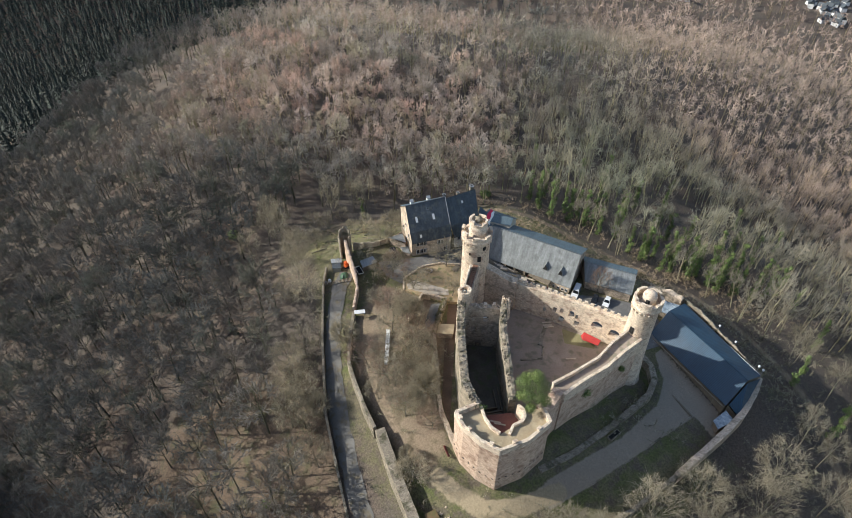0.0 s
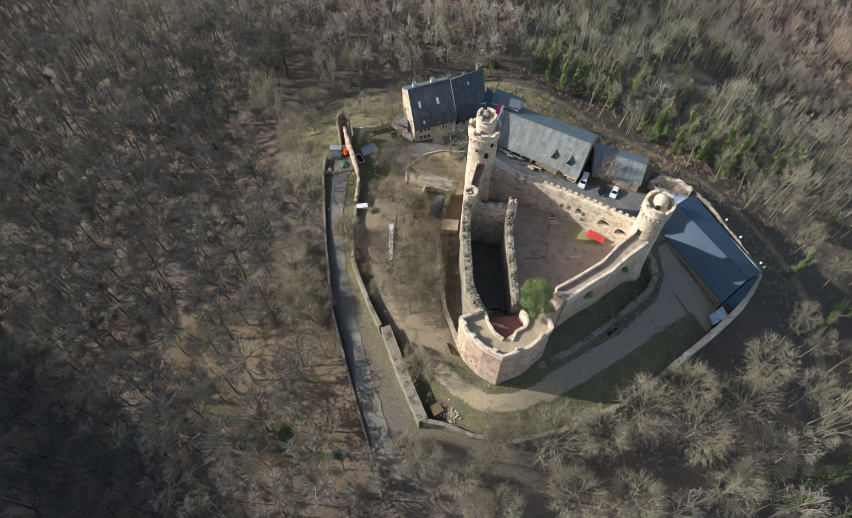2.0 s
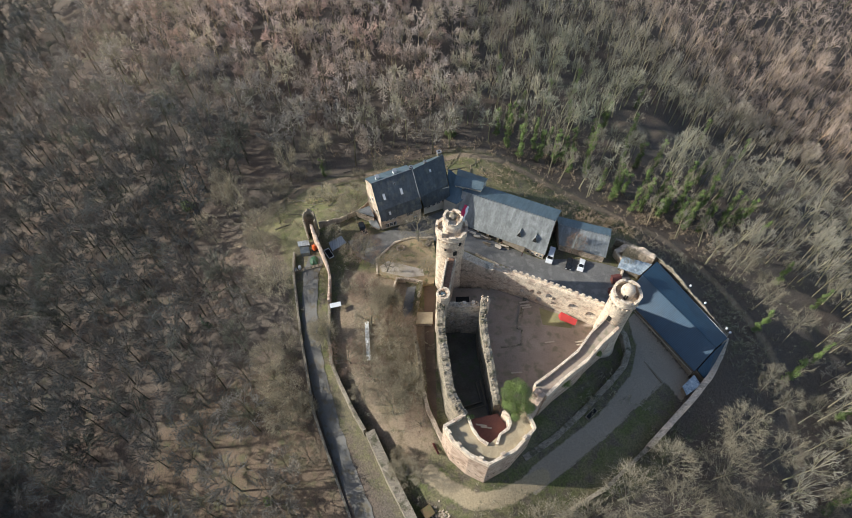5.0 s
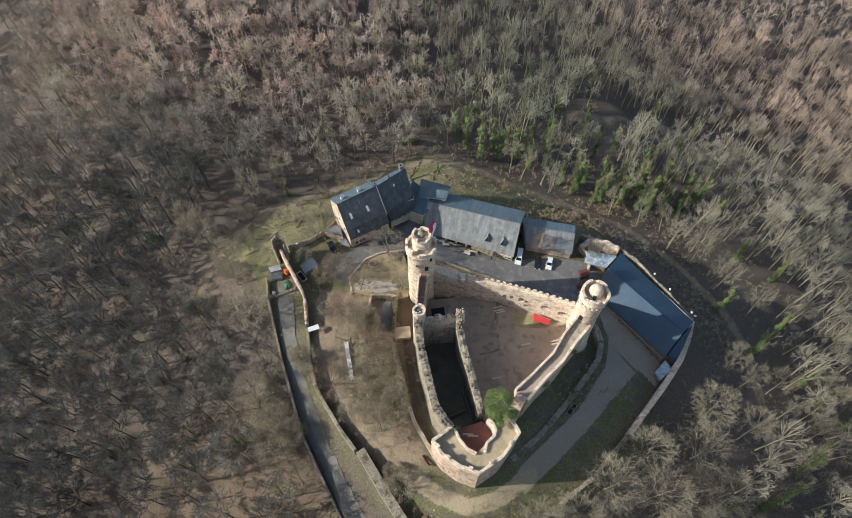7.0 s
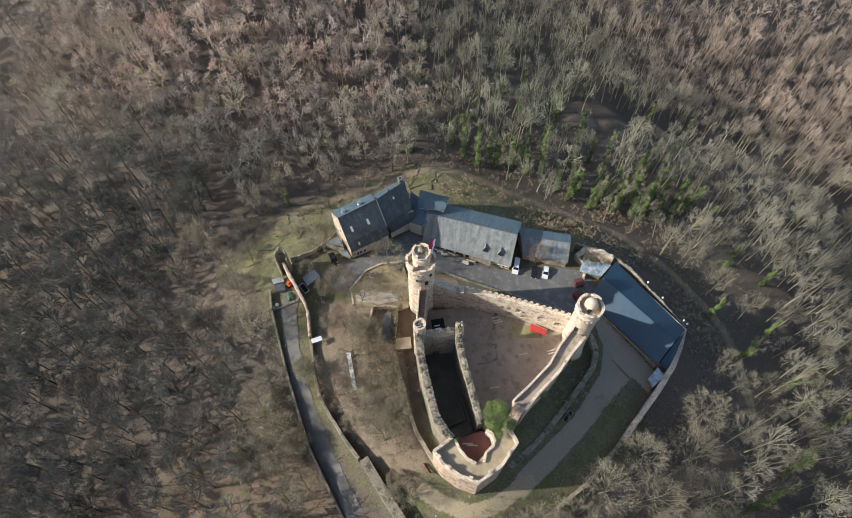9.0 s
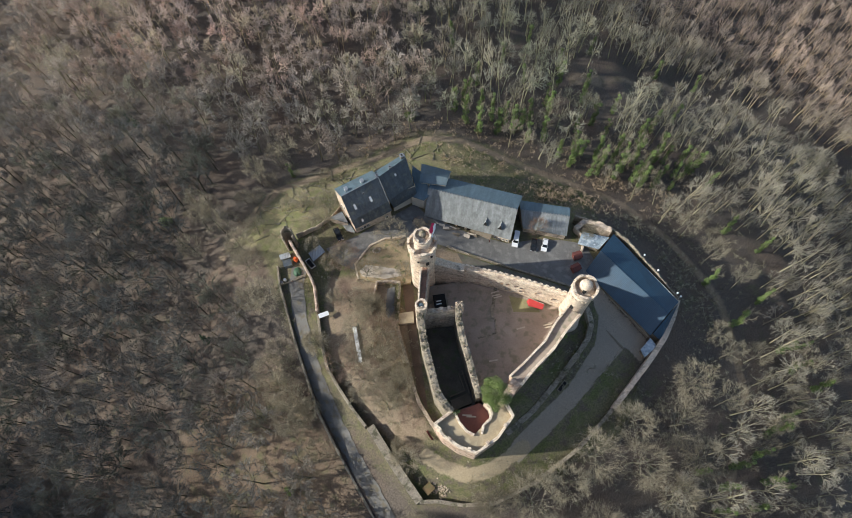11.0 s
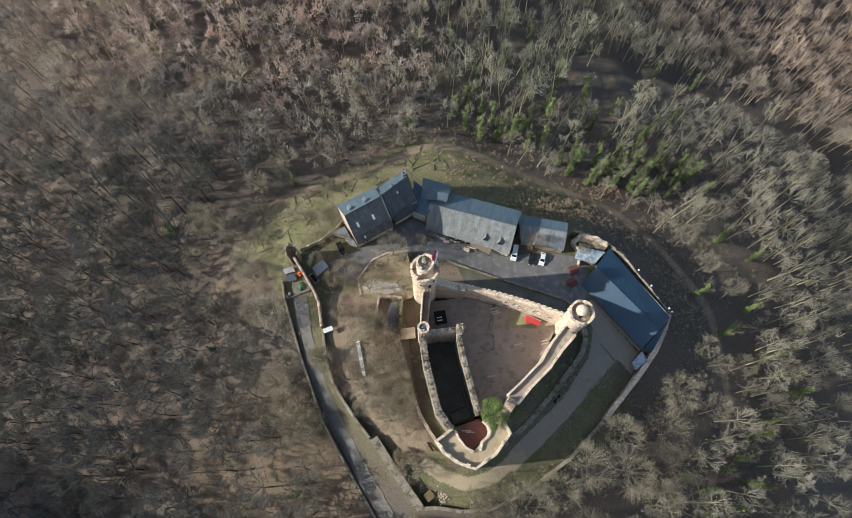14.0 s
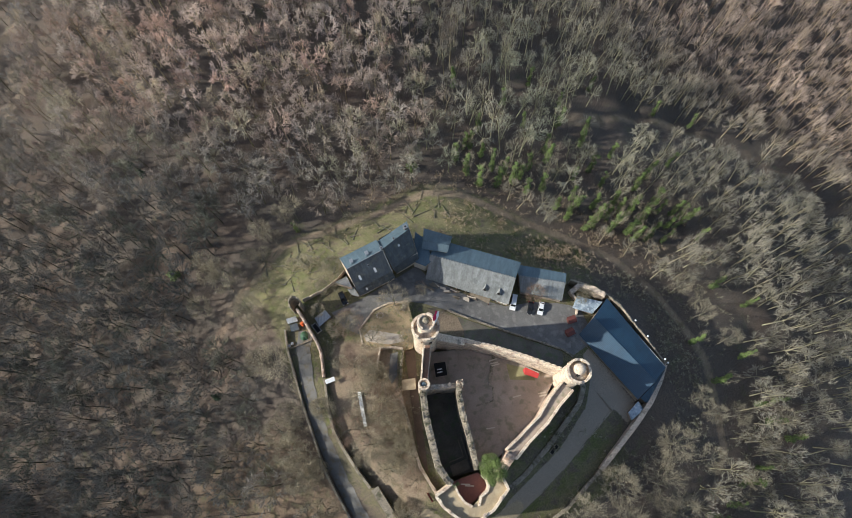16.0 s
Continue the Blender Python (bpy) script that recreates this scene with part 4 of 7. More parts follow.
def grown(poly, d):
    cx, cy = sum(p[0] for p in poly) / len(poly), sum(p[1] for p in poly) / len(poly)
    return [(x + (x - cx) / math.hypot(x - cx, y - cy) * d, y + (y - cy) / math.hypot(x - cx, y - cy) * d) for x, y in poly]


s = Shape()
foot = grown(BAST, 0.35)
for i in range(6):
    j = i + 1
    s.face([(*foot[i], -4), (*foot[j], -4), (*BAST[j], 15.4), (*BAST[i], 15.4)])
s.face([(*foot[8], -4), (*foot[0], -4), (*BAST[0], 15.4), (*BAST[8], 15.4)])
part("masonry", s, ROSY, bastion)
s = Shape()
for i in range(len(BAST) - 3):
    a, b = BAST[i], BAST[i + 1]
    s.face([(*a, 15.4), (*b, 15.4), (9, -45.5, 15.4)])
bm_plat = Shape()
ring = [(-2.3, -45.5), (-0.4, -48.8), (3.2, -51.9), (7.3, -53.9), (13.2, -50.9), (18.1, -46.0), (16.6, -42.0), (12.9, -42.6)]
inner = [(3.2, -43.2), (4.2, -46.0), (5.6, -48.2), (7.4, -49.4), (10.2, -47.2), (12.2, -45.9), (12.8, -44.6), (12.5, -43.0)]
for i in range(7):
    bm_plat.face([(*ring[i], 15.4), (*ring[i + 1], 15.4), (*inner[i + 1], 15.4), (*inner[i], 15.4)])
bm_plat.face([(2.6, -42.8, 15.4), (-2.3, -45.5, 15.4), (3.2, -43.2, 15.4)])
part("platform", bm_plat, GRAVEL, bastion, "pale sandy platform")
part("pit_floor", Shape().prism([(2.6, -42.6), (4.2, -46), (7.2, -49.2), (12.2, -46), (13, -43), (10.4, -40.8)], 10.6, 11.2), REDFLOOR, bastion, "red gravel floor of the sunken round room")
part("parapet", ruin(Shape(), [(*p, 16.9) for p in BAST[:7]], 0.7, 15.0, 0.05, 0.9, 21), PALE, bastion)
part("north_parapet", ruin(Shape(), [(2.6, -42.8, 17.0), (-2.3, -45.5, 16.9)], 0.7, 6.0, 0.08, 0.9, 22), PALE, bastion)
part("pit_wall", ruin(Shape(), [(*p, 16.2) for p in inner[:4]], 0.6, 10.5, 0.12, 0.6, 23), PALE, bastion, "curved wall round the sunken room")
part("pit_wall", ruin(Shape(), [(9.4, -49.4, 16.0)] + [(*p, 16.1) for p in inner[4:]] + [(11.4, -41.6, 15.6)], 0.6, 10.5, 0.12, 0.6, 24), PALE, bastion, "curved wall round the sunken room")
for i, (x, y, a) in enumerate(((0.9, -49.6, -44), (5.6, -52.7, -28), (10.5, -51.8, 28), (15.6, -48.1, 45), (-1.2, -46.9, -60))):
    part("merlon", Shape().box(pose(x, y, 16.6, 0, 0, a), 1.0, 0.75, 0.75, 0.95), PALE, bastion)
for x0 in (6.2, 7.3):
    part("plank", Shape().box(pose(x0 + 0.4, -43.6 - 0.5 * (x0 - 6.2), 11.22, 0, 0, -8), 2.6, 0.35, 0.12), PALEWOOD, bastion, "pale planks")

# zwinger walls, outer walls, gate
moat = thing("moat_wall", "low weathered grey stone wall along the ditch", "wall", CASTLE)
part("masonry", ruin(Shape(), [(17.6, -48.6, 1.0), (26, -43.3, 0.8), (34, -36.5, 0.5), (41, -30.0, 0.3), (46.5, -24.5, 0.3), (48.6, -20, 0.6), (48.4, -15.5, 0.8), (46, -11.5, 1.0)], 1.5, -5.0, 0.12, 1.0, 31), MOSSY, moat)
zw = thing("west_zwinger_wall", "low pale stone wall along the ditch", "wall", CASTLE)
part("masonry", ruin(Shape(), [(-6.8, -33, 5.0), (-5.8, -37.5, 4.6), (-3.2, -43, 4.2), (-1.2, -46.6, 4.0)], 0.9, -2.0, 0.15, 0.8, 33), STONE, zw)
outer_w = thing("outer_west_wall", "long low mossy stone wall above the lane", "wall", CASTLE)
part("masonry", ruin(Shape(), [(-32.6, -8, 5.4), (-32.4, -16, 4.6), (-31.2, -24, 3.8), (-28.6, -29.6, 3.2), (-24.9, -36.5, 2.4), (-21.6, -41.7, 1.9)], 0.8, [1.0, -1.0, -2.5, -4.0, -6.0, -7.0], 0.15, 1.0, 35), MOSSY, outer_w)
outer_sw = thing("outer_south_west_wall", "broad grey stone rampart wall with a flat top", "wall", CASTLE)
part("masonry", ruin(Shape(), [(-20.3, -41.9, 1.8), (-15.2, -52, 0.0), (-8.9, -63.2, -2.2)], 2.4, [-8, -10, -12], 0.10, 1.0, 36), MOSSY, outer_sw)
part("masonry", ruin(Shape(), [(-8.9, -63.2, -2.2), (-4, -63.6, -2.6), (3, -65.5, -3.0), (12, -66, -3.2), (24, -62, -3.2), (38, -54.5, -3.2), (50, -45, -2.6)], 1.0, -12, 0.15, 1.2, 37), MOSSY, outer_sw)
outer_e = thing("outer_east_wall", "curving pale stone wall beside the big blue roof", "wall", CASTLE)
part("masonry", ruin(Shape(), [(50, -45, -2.4), (57, -38.8, -2.0), (64, -32.5, -1.7), (70, -26.5, -1.6), (74, -21, -1.4), (77, -15.5, -1.0)], 1.5, -13, 0.12, 1.0, 38), STONE, outer_e)
part("masonry", ruin(Shape(), [(77, -15.5, -0.5), (75.4, -12.8, 0.2), (72.3, -6.6, 0.6), (69.2, -1.0, 0.9), (66.4, 4.6, 1.2), (61.8, 9.8, 1.7), (56, 13.4, 2.0), (51, 15.5, 2.0)], 0.6, -12, 0.7, 0.6, 39), MOSSY, outer_e)
road_wall = thing("lane_wall", "low stone wall along the outer edge of the lane", "wall", CASTLE)
part("masonry", ruin(Shape(), [(-44.2, 9, 5.6), (-43.9, 3, 5.0), (-42.0, -7, 3.2), (-40.4, -15.4, 1.4), (-38.0, -25.5, -0.8), (-36.0, -34.6, -3.4), (-32.6, -43, -5.2)] + [(x, y, ground_z(x, y) + 0.7) for x, y in ((-27.6, -55), (-22.4, -66.5), (-17.5, -78.5))], 0.6, [0, 0, -2, -4, -7, -10, -12, -14, -18, -22], 0.12, 1.0, 40), MOSSY, road_wall)
gate = thing("gate_wall", "tall narrow sandstone wall of the outer gate", "wall", CASTLE)
part("masonry", ruin(Shape(), [(-38.7, 13.6, 12.8), (-36.5, 9, 10.8), (-33.8, 3, 8.6), (-33.0, 0, 7.4), (-32.7, -7.5, 6.6)], 0.75, 2.0, 0.4, 0.6, 41), ROSY, gate)
gturret = thing("gate_turret", "small open half-round turret at the wall's end", "turret", CASTLE)
arc = []
for k in range(15):
    a = radians(-35 + 270 * k / 14)
    arc.append((-39.3 + 1.75 * math.cos(a), 15.4 + 1.75 * math.sin(a), 12.9 + 2.1 * max(0.0, math.sin(a)) + 0.5 * math.sin(k * 2.1)))
part("shell", ruin(Shape(), arc, 0.4, 3.0, 0.25, 0.7, 61), MOSSY, gturret)
nwall = thing("garden_wall", "low ruined stone wall below the inn", "wall", CASTLE)
part("masonry", ruin(Shape(), [(-37.6, 17.6, 8.2), (-31, 20.5, 6.6), (-26, 24.0, 6.2), (-23.6, 26.5, 6.6)], 0.5, 1.0, 0.8, 0.8, 42), STONE, nwall)


# ---- buildings ----
def gabled(shape_wall, shape_roof, sw, se, ne, nw, zg, ze, ridge_w, ridge_e, zn=None, over=0.35, far_roof=None):
    """Walls on four corners and a roof with a ridge between two points; zn: eaves of the far side."""
    zn = ze if zn is None else zn
    c = [sw, se, ne, nw]
    for i, (zi, zj) in enumerate(((ze, ze), (ze, zn), (zn, zn), (zn, ze))):
        a, b = c[i], c[(i + 1) % 4]
        shape_wall.face([(*a, zg), (*b, zg), (*b, zj), (*a, zi)])
    shape_wall.face([(*se, ze), (*ne, zn), ridge_e])
    shape_wall.face([(*nw, zn), (*sw, ze), ridge_w])
    rw, re = Vector(ridge_w), Vector(ridge_e)
    for a, b, z in ((sw, se, ze), (ne, nw, zn)):
        A, B = Vector((*a, z)), Vector((*b, z))
        first, last = (rw, re) if (A - rw).length < (B - rw).length else (re, rw)
        e = (B - A).normalized()
        down = ((A - first).normalized() + (B - last).normalized()).normalized()
        up = Vector((0, 0, 0.18))
        q = [first - e * over + up, last + e * over + up, B + e * over + down * over + up, A - e * over + down * over + up]
        to = far_roof if far_roof is not None and a == ne else shape_roof
        to.face(q)
        to.face([p - Vector((0, 0, 0.16)) for p in reversed(q)])
        for i in range(4):
            p, r = q[i], q[(i + 1) % 4]
            to.face([p, r, r - Vector((0, 0, 0.16)), p - Vector((0, 0, 0.16))])



def slope_at(a, b, ra, rb, u, v, lift=0.2):
    """A place on a roof slope: u along it, v from eaves to ridge; and the pose that lies on the slope there."""
    a, b, ra, rb = Vector(a), Vector(b), Vector(ra), Vector(rb)
    p = a.lerp(b, u).lerp(ra.lerp(rb, u), v)
    ex = (b - a).normalized()
    ey = (ra.lerp(rb, u) - a.lerp(b, u)).normalized()
    ez = ex.cross(ey).normalized()
    ey = ez.cross(ex)
    m = Matrix((ex, ey, ez)).transposed().to_4x4()
    m.translation = p + ez * lift
    return m


def skylight(parent, m, w=1.1, h=1.7, glass=WHITE):
    f = Shape()
    f.box(m @ pose(0, 0, -0.05), w, h, 0.22)
    fr = part("skylight", f, METAL, parent, "skylight in a metal frame")
    # the default white pane paints a bright reflection on the glass
    part("pane", Shape().box(m @ pose(0, 0, 0.17), w * 0.82, h * 0.85, 0.03), glass, fr)


def house_window(parent, p, yaw, w=0.9, h=1.2):
    """A window in a wall: a pale frame standing 4 cm proud, panes and a sill."""
    m = pose(*p, 0, 0, yaw)
    fr = part("window", Shape().box(m, w, 0.14, h), WHITE, parent, "white-framed window")
    for i in (-1, 1):
        part("pane", Shape().box(m @ pose(i * w * 0.22, -0.02, 0.08), w * 0.36, 0.16, h - 0.16), CARGLASS, fr)
    part("sill", Shape().box(m @ pose(0, -0.08, -0.08), w + 0.2, 0.25, 0.08), RENDERWALL, fr)


def chimney(parent, x, y, z, w=0.7, h=1.6, material=None):
    c = part("chimney", Shape().box(pose(x, y, z, 0, 0, 20), w, w, h), material or MOSSY, parent, "short square chimney")
    part("cap", Shape().box(pose(x, y, z + h, 0, 0, 20), w + 0.2, w + 0.2, 0.12), METAL, c)
    part("flue", Shape().box(pose(x, y, z + h + 0.12, 0, 0, 20), w * 0.5, w * 0.5, 0.06), DARK, c)


def slab(shape, quad, thick=0.16, up=0.16):
    """A roof panel: the four corners lifted a little, with a thickness."""
    q = [Vector(c) + Vector((0, 0, up)) for c in quad]
    shape.face(q)
    shape.face([c - Vector((0, 0, thick)) for c in reversed(q)])
    for i in range(4):
        a, b = q[i], q[(i + 1) % 4]
        shape.face([a, b, b - Vector((0, 0, thick)), a - Vector((0, 0, thick))])


inn = thing("slate_roofed_inn", "two-part stone inn with dark slate roofs and skylights", "house")
# main house: steep front slope over a slate-hung skirt, shallow slope to the bank
SW, SE, NE, NW = (-19.2, 17.5), (-7.6, 22.1), (-11.6, 31.6), (-23.6, 27.0)
KW, KE = (-19.5, 17.0, 13.8), (-7.9, 21.8, 14.4)
EW, EE = (-18.8, 15.9, 10.7), (-7.1, 20.6, 10.9)
RW, RE = (-21.5, 22.3, 20.0), (-10.0, 26.9, 20.9)
TW, TE = (-23.8, 27.3, 16.3), (-11.7, 31.9, 16.9)
w = Shape()
for a, b, za, zb in ((SW, SE, 13.6, 14.2), (SE, NE, 14.2, 16.8), (NE, NW, 16.8, 16.2), (NW, SW, 16.2, 13.6)):
    w.face([(*a, 2.5), (*b, 2.5), (*b, zb), (*a, za)])
w.face([(*NW, 16.2), (*SW, 13.6), (RW[0], RW[1], RW[2] - 0.1)])
w.face([(*SE, 14.2), (*NE, 16.8), (RE[0], RE[1], RE[2] - 0.1)])
part("wall", w, STONE, inn, "lit sandstone gable and walls")
s = Shape()
slab(s, [RW, RE, KE, KW])
part("roof", s, SLATE, inn, "dark blue slate roof")
s = Shape()
slab(s, [RE, RW, TW, TE])
part("north_roof", s, TEALSKYROOF, inn, "blue-grey slate on the bank side")
s = Shape()
slab(s, [KW, KE, EE, EW], 0.2)
s.face([(*SW, 10.9), (*SE, 11.1), (EE[0], EE[1], EE[2] - 0.05), (EW[0], EW[1], EW[2] - 0.05)])
part("skirt_roof", s, SLATE, inn, "steep slate skirt under the main slope")
part("ridge_capping", tube(Shape(), (RW[0], RW[1], RW[2] + 0.2), (RE[0], RE[1], RE[2] + 0.2), 0.13), METAL, inn)
part("verge_board", tube(Shape(), (RE[0] + 0.05, RE[1], RE[2] + 0.2), (KE[0] + 0.05, KE[1], KE[2] + 0.2), 0.11), METAL, inn)
# gable stones along the west verge, alternating in tone
n_out = Vector((0.369, -0.929, 0))
for u, v in ((0.21, 0.44), (0.63, 0.42)):
    skylight(inn, slope_at(KW, KE, RW, RE, u, v), 0.75, 1.9)
skylight(inn, slope_at(KW, KE, RW, RE, 0.52, 0.74), 0.5, 0.6, CARGLASS)
skylight(inn, slope_at(EW, EE, KW, KE, 0.24, 0.6), 0.6, 1.1)
for u in (0.20, 0.62):
    o = slope_at(TE, TW, RE, RW, 1 - u, 0.72).translation
    d = part("dormer", Shape().box(pose(o.x, o.y, o.z - 0.3, 0, 0, 20), 1.0, 1.2, 1.35, 0.85), WHITE, inn, "small white dormer beyond the ridge")
    part("dormer_roof", Shape().box(pose(o.x, o.y, o.z + 1.05, 0, 0, 20), 1.1, 1.3, 0.12), METAL, d)
a, b = Vector((*SW, 0)), Vector((*SE, 0))
for u, zz in ((1.9, 8.2), (3.1, 8.2), (4.3, 8.2), (1.9, 5.2), (3.1, 5.2), (4.3, 5.2), (8.6, 7.6), (9.6, 7.6), (10.8, 4.6)):
    p = a.lerp(b, u / 12.5) + n_out * 0.03
    house_window(inn, (p.x, p.y, zz), 21.6, 0.95, 1.5)
for u, zz in ((2.6, 10.2), (5.2, 12.6), (5.2, 7.2), (7.6, 10.0)):
    p = Vector((*SW, 0)).lerp(Vector((*NW, 0)), u / 10.5)
    house_window(inn, (p.x - 0.02, p.y - 0.01, zz), 295, 0.8, 1.2)
chimney(inn, -10.3, 27.4, 20.2, 0.8, 1.2, DARK)
# east house: same ridge line, lower front
w = Shape()
SW2, SE2, NE2, NW2 = (-6.6, 24.0), (0.9, 27.6), (-1.3, 37.6), (-11.0, 32.6)
RW2, RE2 = (-9.9, 27.7, 19.6), (-1.0, 33.3, 19.7)
KW2, KE2 = (-7.6, 22.9, 13.0), (0.5, 27.9, 13.0)
EW2, EE2 = (-6.5, 22.6, 8.6), (1.3, 26.6, 8.6)
TW2, TE2 = (-11.6, 31.6, 16.0), (-1.4, 37.8, 15.0)
for p, q, za, zb in ((SW2, SE2, 12.6, 12.6), (SE2, NE2, 12.6, 14.6), (NE2, NW2, 14.6, 15.6)):
    w.face([(*p, 2.5), (*q, 2.5), (*q, zb), (*p, za)])
w.face([(*SE2, 12.6), (*NE2, 14.6), (RE2[0], RE2[1], RE2[2] - 0.1)])
part("wall", w, RENDERWALL, inn, "cream rendered wall")
s = Shape()
slab(s, [RW2, RE2, KE2, KW2])
part("roof", s, SLATE, inn, "dark blue slate roof")
s = Shape()
slab(s, [RE2, RW2, TW2, TE2])
part("north_roof", s, TEALSKYROOF, inn, "blue-grey slate on the bank side")
s = Shape()
slab(s, [KW2, KE2, EE2, EW2], 0.2)
s.face([(*SW2, 8.8), (*SE2, 8.8), (EE2[0], EE2[1], EE2[2] - 0.05), (EW2[0], EW2[1], EW2[2] - 0.05)])
part("skirt_roof", s, SLATE, inn, "steep slate skirt under the main slope")
skylight(inn, slope_at(KW2, KE2, RW2, RE2, 0.5, 0.72), 0.6, 0.9)
chimney(inn, -6.2, 30.6, 19.0, 0.7, 1.1)
chimney(inn, -2.2, 33.9, 18.9, 1.1, 1.6)
for k in range(4):
    p = Vector((*SW2, 0)).lerp(Vector((*SE2, 0)), 0.18 + 0.2 * k)
    house_window(inn, (p.x + 0.02, p.y - 0.04, 6.3), 25.6, 1.0, 1.3)

link_house = thing("teal_roofed_wing", "small wing with teal slate roofs joining inn and barn", "house")
w, r = Shape(), Shape()
gabled(w, r, (2.8, 29.4), (10.4, 27.4), (12.6, 32.6), (4.2, 36.4), 0.0, 11.2, (3.4, 31.4, 12.6), (11.0, 28.9, 12.6), 9.8)
part("wall", w, RENDERWALL, link_house)
part("roof", r, TEALSKYROOF, link_house)
CONN = [(-0.6, 26.2), (3.0, 24.2), (5.2, 25.6), (4.2, 31.8), (1.0, 35.0)]
part("low_wing", Shape().prism(CONN, 2.0, [8.4, 8.4, 8.8, 10.8, 11.4], top=False), RENDERWALL, link_house)
s = Shape()
big = [(x + (x - 2.5) * 0.06, y + (y - 28.5) * 0.05) for x, y in CONN]
s.prism(big, [8.4, 8.4, 8.8, 10.8, 11.4], [8.65, 8.65, 9.05, 11.05, 11.65], bottom=True)
part("low_roof", s, TEALSKYROOF, link_house)
for j in range(6):
    part("snow_guard", Shape().box(pose(1.4 + 0.55 * (j % 2), 26.8 + 1.1 * j, 8.1 + 0.33 * j, 10, 0, 20), 1.3, 0.12, 0.14), METAL, link_house)

barn = thing("long_grey_roofed_barn", "long low barn with a weathered grey slate roof", "barn")
w, r, rn = Shape(), Shape(), Shape()
BSW, BSE = (3.2, 21.6), (28.6, 9.8)
BRW, BRE = (5.2, 26.8, 10.8), (31.0, 16.2, 10.4)
gabled(w, r, BSW, BSE, (33.8, 21.6), (8.4, 32.4), -1.5, 3.0, BRW, BRE, 8.2, 0.35, rn)
part("wall", w, STONE, barn)
part("roof", r, GREYROOF, barn)
# same slate as the yard side, tinted for the sky it reflects
part("north_roof", rn, TEALSKYROOF, barn, "slate on the far slope, blue-grey sky reflection painted in")
TILE_MESH = mesh_of("ridge_tile", Shape().box(pose(0, 0, -0.05), 0.42, 0.5, 0.16, 0.8), GREYROOF)


def ridge_tiles(parent, a, b, gap=0.85):
    a, b = Vector(a), Vector(b)
    k = int((b - a).length / gap)
    yaw = math.degrees(math.atan2(b.y - a.y, b.x - a.x))
    for j in range(k):
        p = a.lerp(b, (j + 0.5) / k)
        share("ridge_tile", TILE_MESH, pose(p.x, p.y, p.z + 0.22, 0, 0, yaw), parent)


ridge_tiles(barn, BRW, BRE)
for u in (0.70, 0.87):
    m = slope_at((*BSW, 3.0), (*BSE, 3.0), BRW, BRE, u, 0.34)
    d = Shape()
    yaw = m.to_euler().z
    o = m.translation
    f = Matrix.Translation(o) @ Matrix.Rotation(yaw, 4, 'Z')
    tip, l, rr, back = f @ Vector((0, -0.5, 1.35)), f @ Vector((-0.85, -0.9, -0.6)), f @ Vector((0.85, -0.9, -0.6)), f @ Vector((0, 2.1, 1.55))
    d.face([tip, l, back])
    d.face([tip, back, rr])
    d.face([l, rr, back])
    dm = part("dormer", d, GREYROOF, barn, "small triangular slate dormer")
    g = Shape().face([f @ Vector((0, -0.56, 1.1)), f @ Vector((-0.62, -0.93, -0.5)), f @ Vector((0.62, -0.93, -0.5))])
    g.face([f @ Vector((0, -0.50, 1.1)), f @ Vector((0.62, -0.87, -0.5)), f @ Vector((-0.62, -0.87, -0.5))])
    part("opening", g, DARK, dm, "dark louvred opening")
for u in (0.83, 0.88, 0.93, 0.97):
    p = Vector((*BSW, 0)).lerp(Vector((*BSE, 0)), u)
    house_window(barn, (p.x - 0.02, p.y - 0.04, 0.9), -24.9, 0.7, 0.9)

annex = thing("barn_annex", "lower grey-roofed stone annex at the barn's end", "barn")
w, r, rn = Shape(), Shape(), Shape()
gabled(w, r, (33.8, 13.4), (46.4, 9.0), (48.9, 17.0), (33.6, 21.8), -2.0, 2.6, (33.4, 17.8, 6.4), (47.8, 13.8, 5.9), 4.9, 0.3, rn)
part("wall", w, STONE, annex)
part("roof", r, GREYROOF, annex)
part("north_roof", rn, TEALSKYROOF, annex, "slate on the far slope, blue-grey sky reflection painted in")
ridge_tiles(annex, (33.4, 17.8, 6.4), (47.8, 13.8, 5.9))

hall = thing("blue_roofed_hall", "large event hall with a dark blue metal roof", "hall")
w, r = Shape(), Shape()
HSW, HSE, HNE, HNW = (51.2, -2.6), (65.6, -25.2), (75.7, -16.8), (62.0, 7.8)
gabled(w, r, HSW, HSE, HNE, HNW, -7.0, -0.9, (55.6, 1.5, 4.0), (70.5, -20.7, 4.0), 1.2, 0.2)
part("wall", w, WOOD, hall, "timber wall under deep eaves")
part("roof", r, BLUEROOF, hall, "dark blue seamed metal roof")
s = Shape()
q = [Vector(p) for p in ((70.8, -21.1, 3.4), (66.6, -25.0, -0.9), (69.0, -27.2, -3.0), (76.0, -17.2, 0.6))]
s.face(q)
s.face([p - Vector((0, 0, 0.2)) for p in reversed(q)])
for i in range(4):
    p, k = q[i], q[(i + 1) % 4]
    s.face([p, k, k - Vector((0, 0, 0.2)), p - Vector((0, 0, 0.2))])
part("end_roof", s, BLUEROOF, hall, "lower blue roof over the end bay")
part("end_wall", Shape().prism([(66.4, -24.8), (68.8, -26.8), (75.2, -17.2)], -8, [-1.4, -3.4, 0.0], top=False), WOOD, hall)
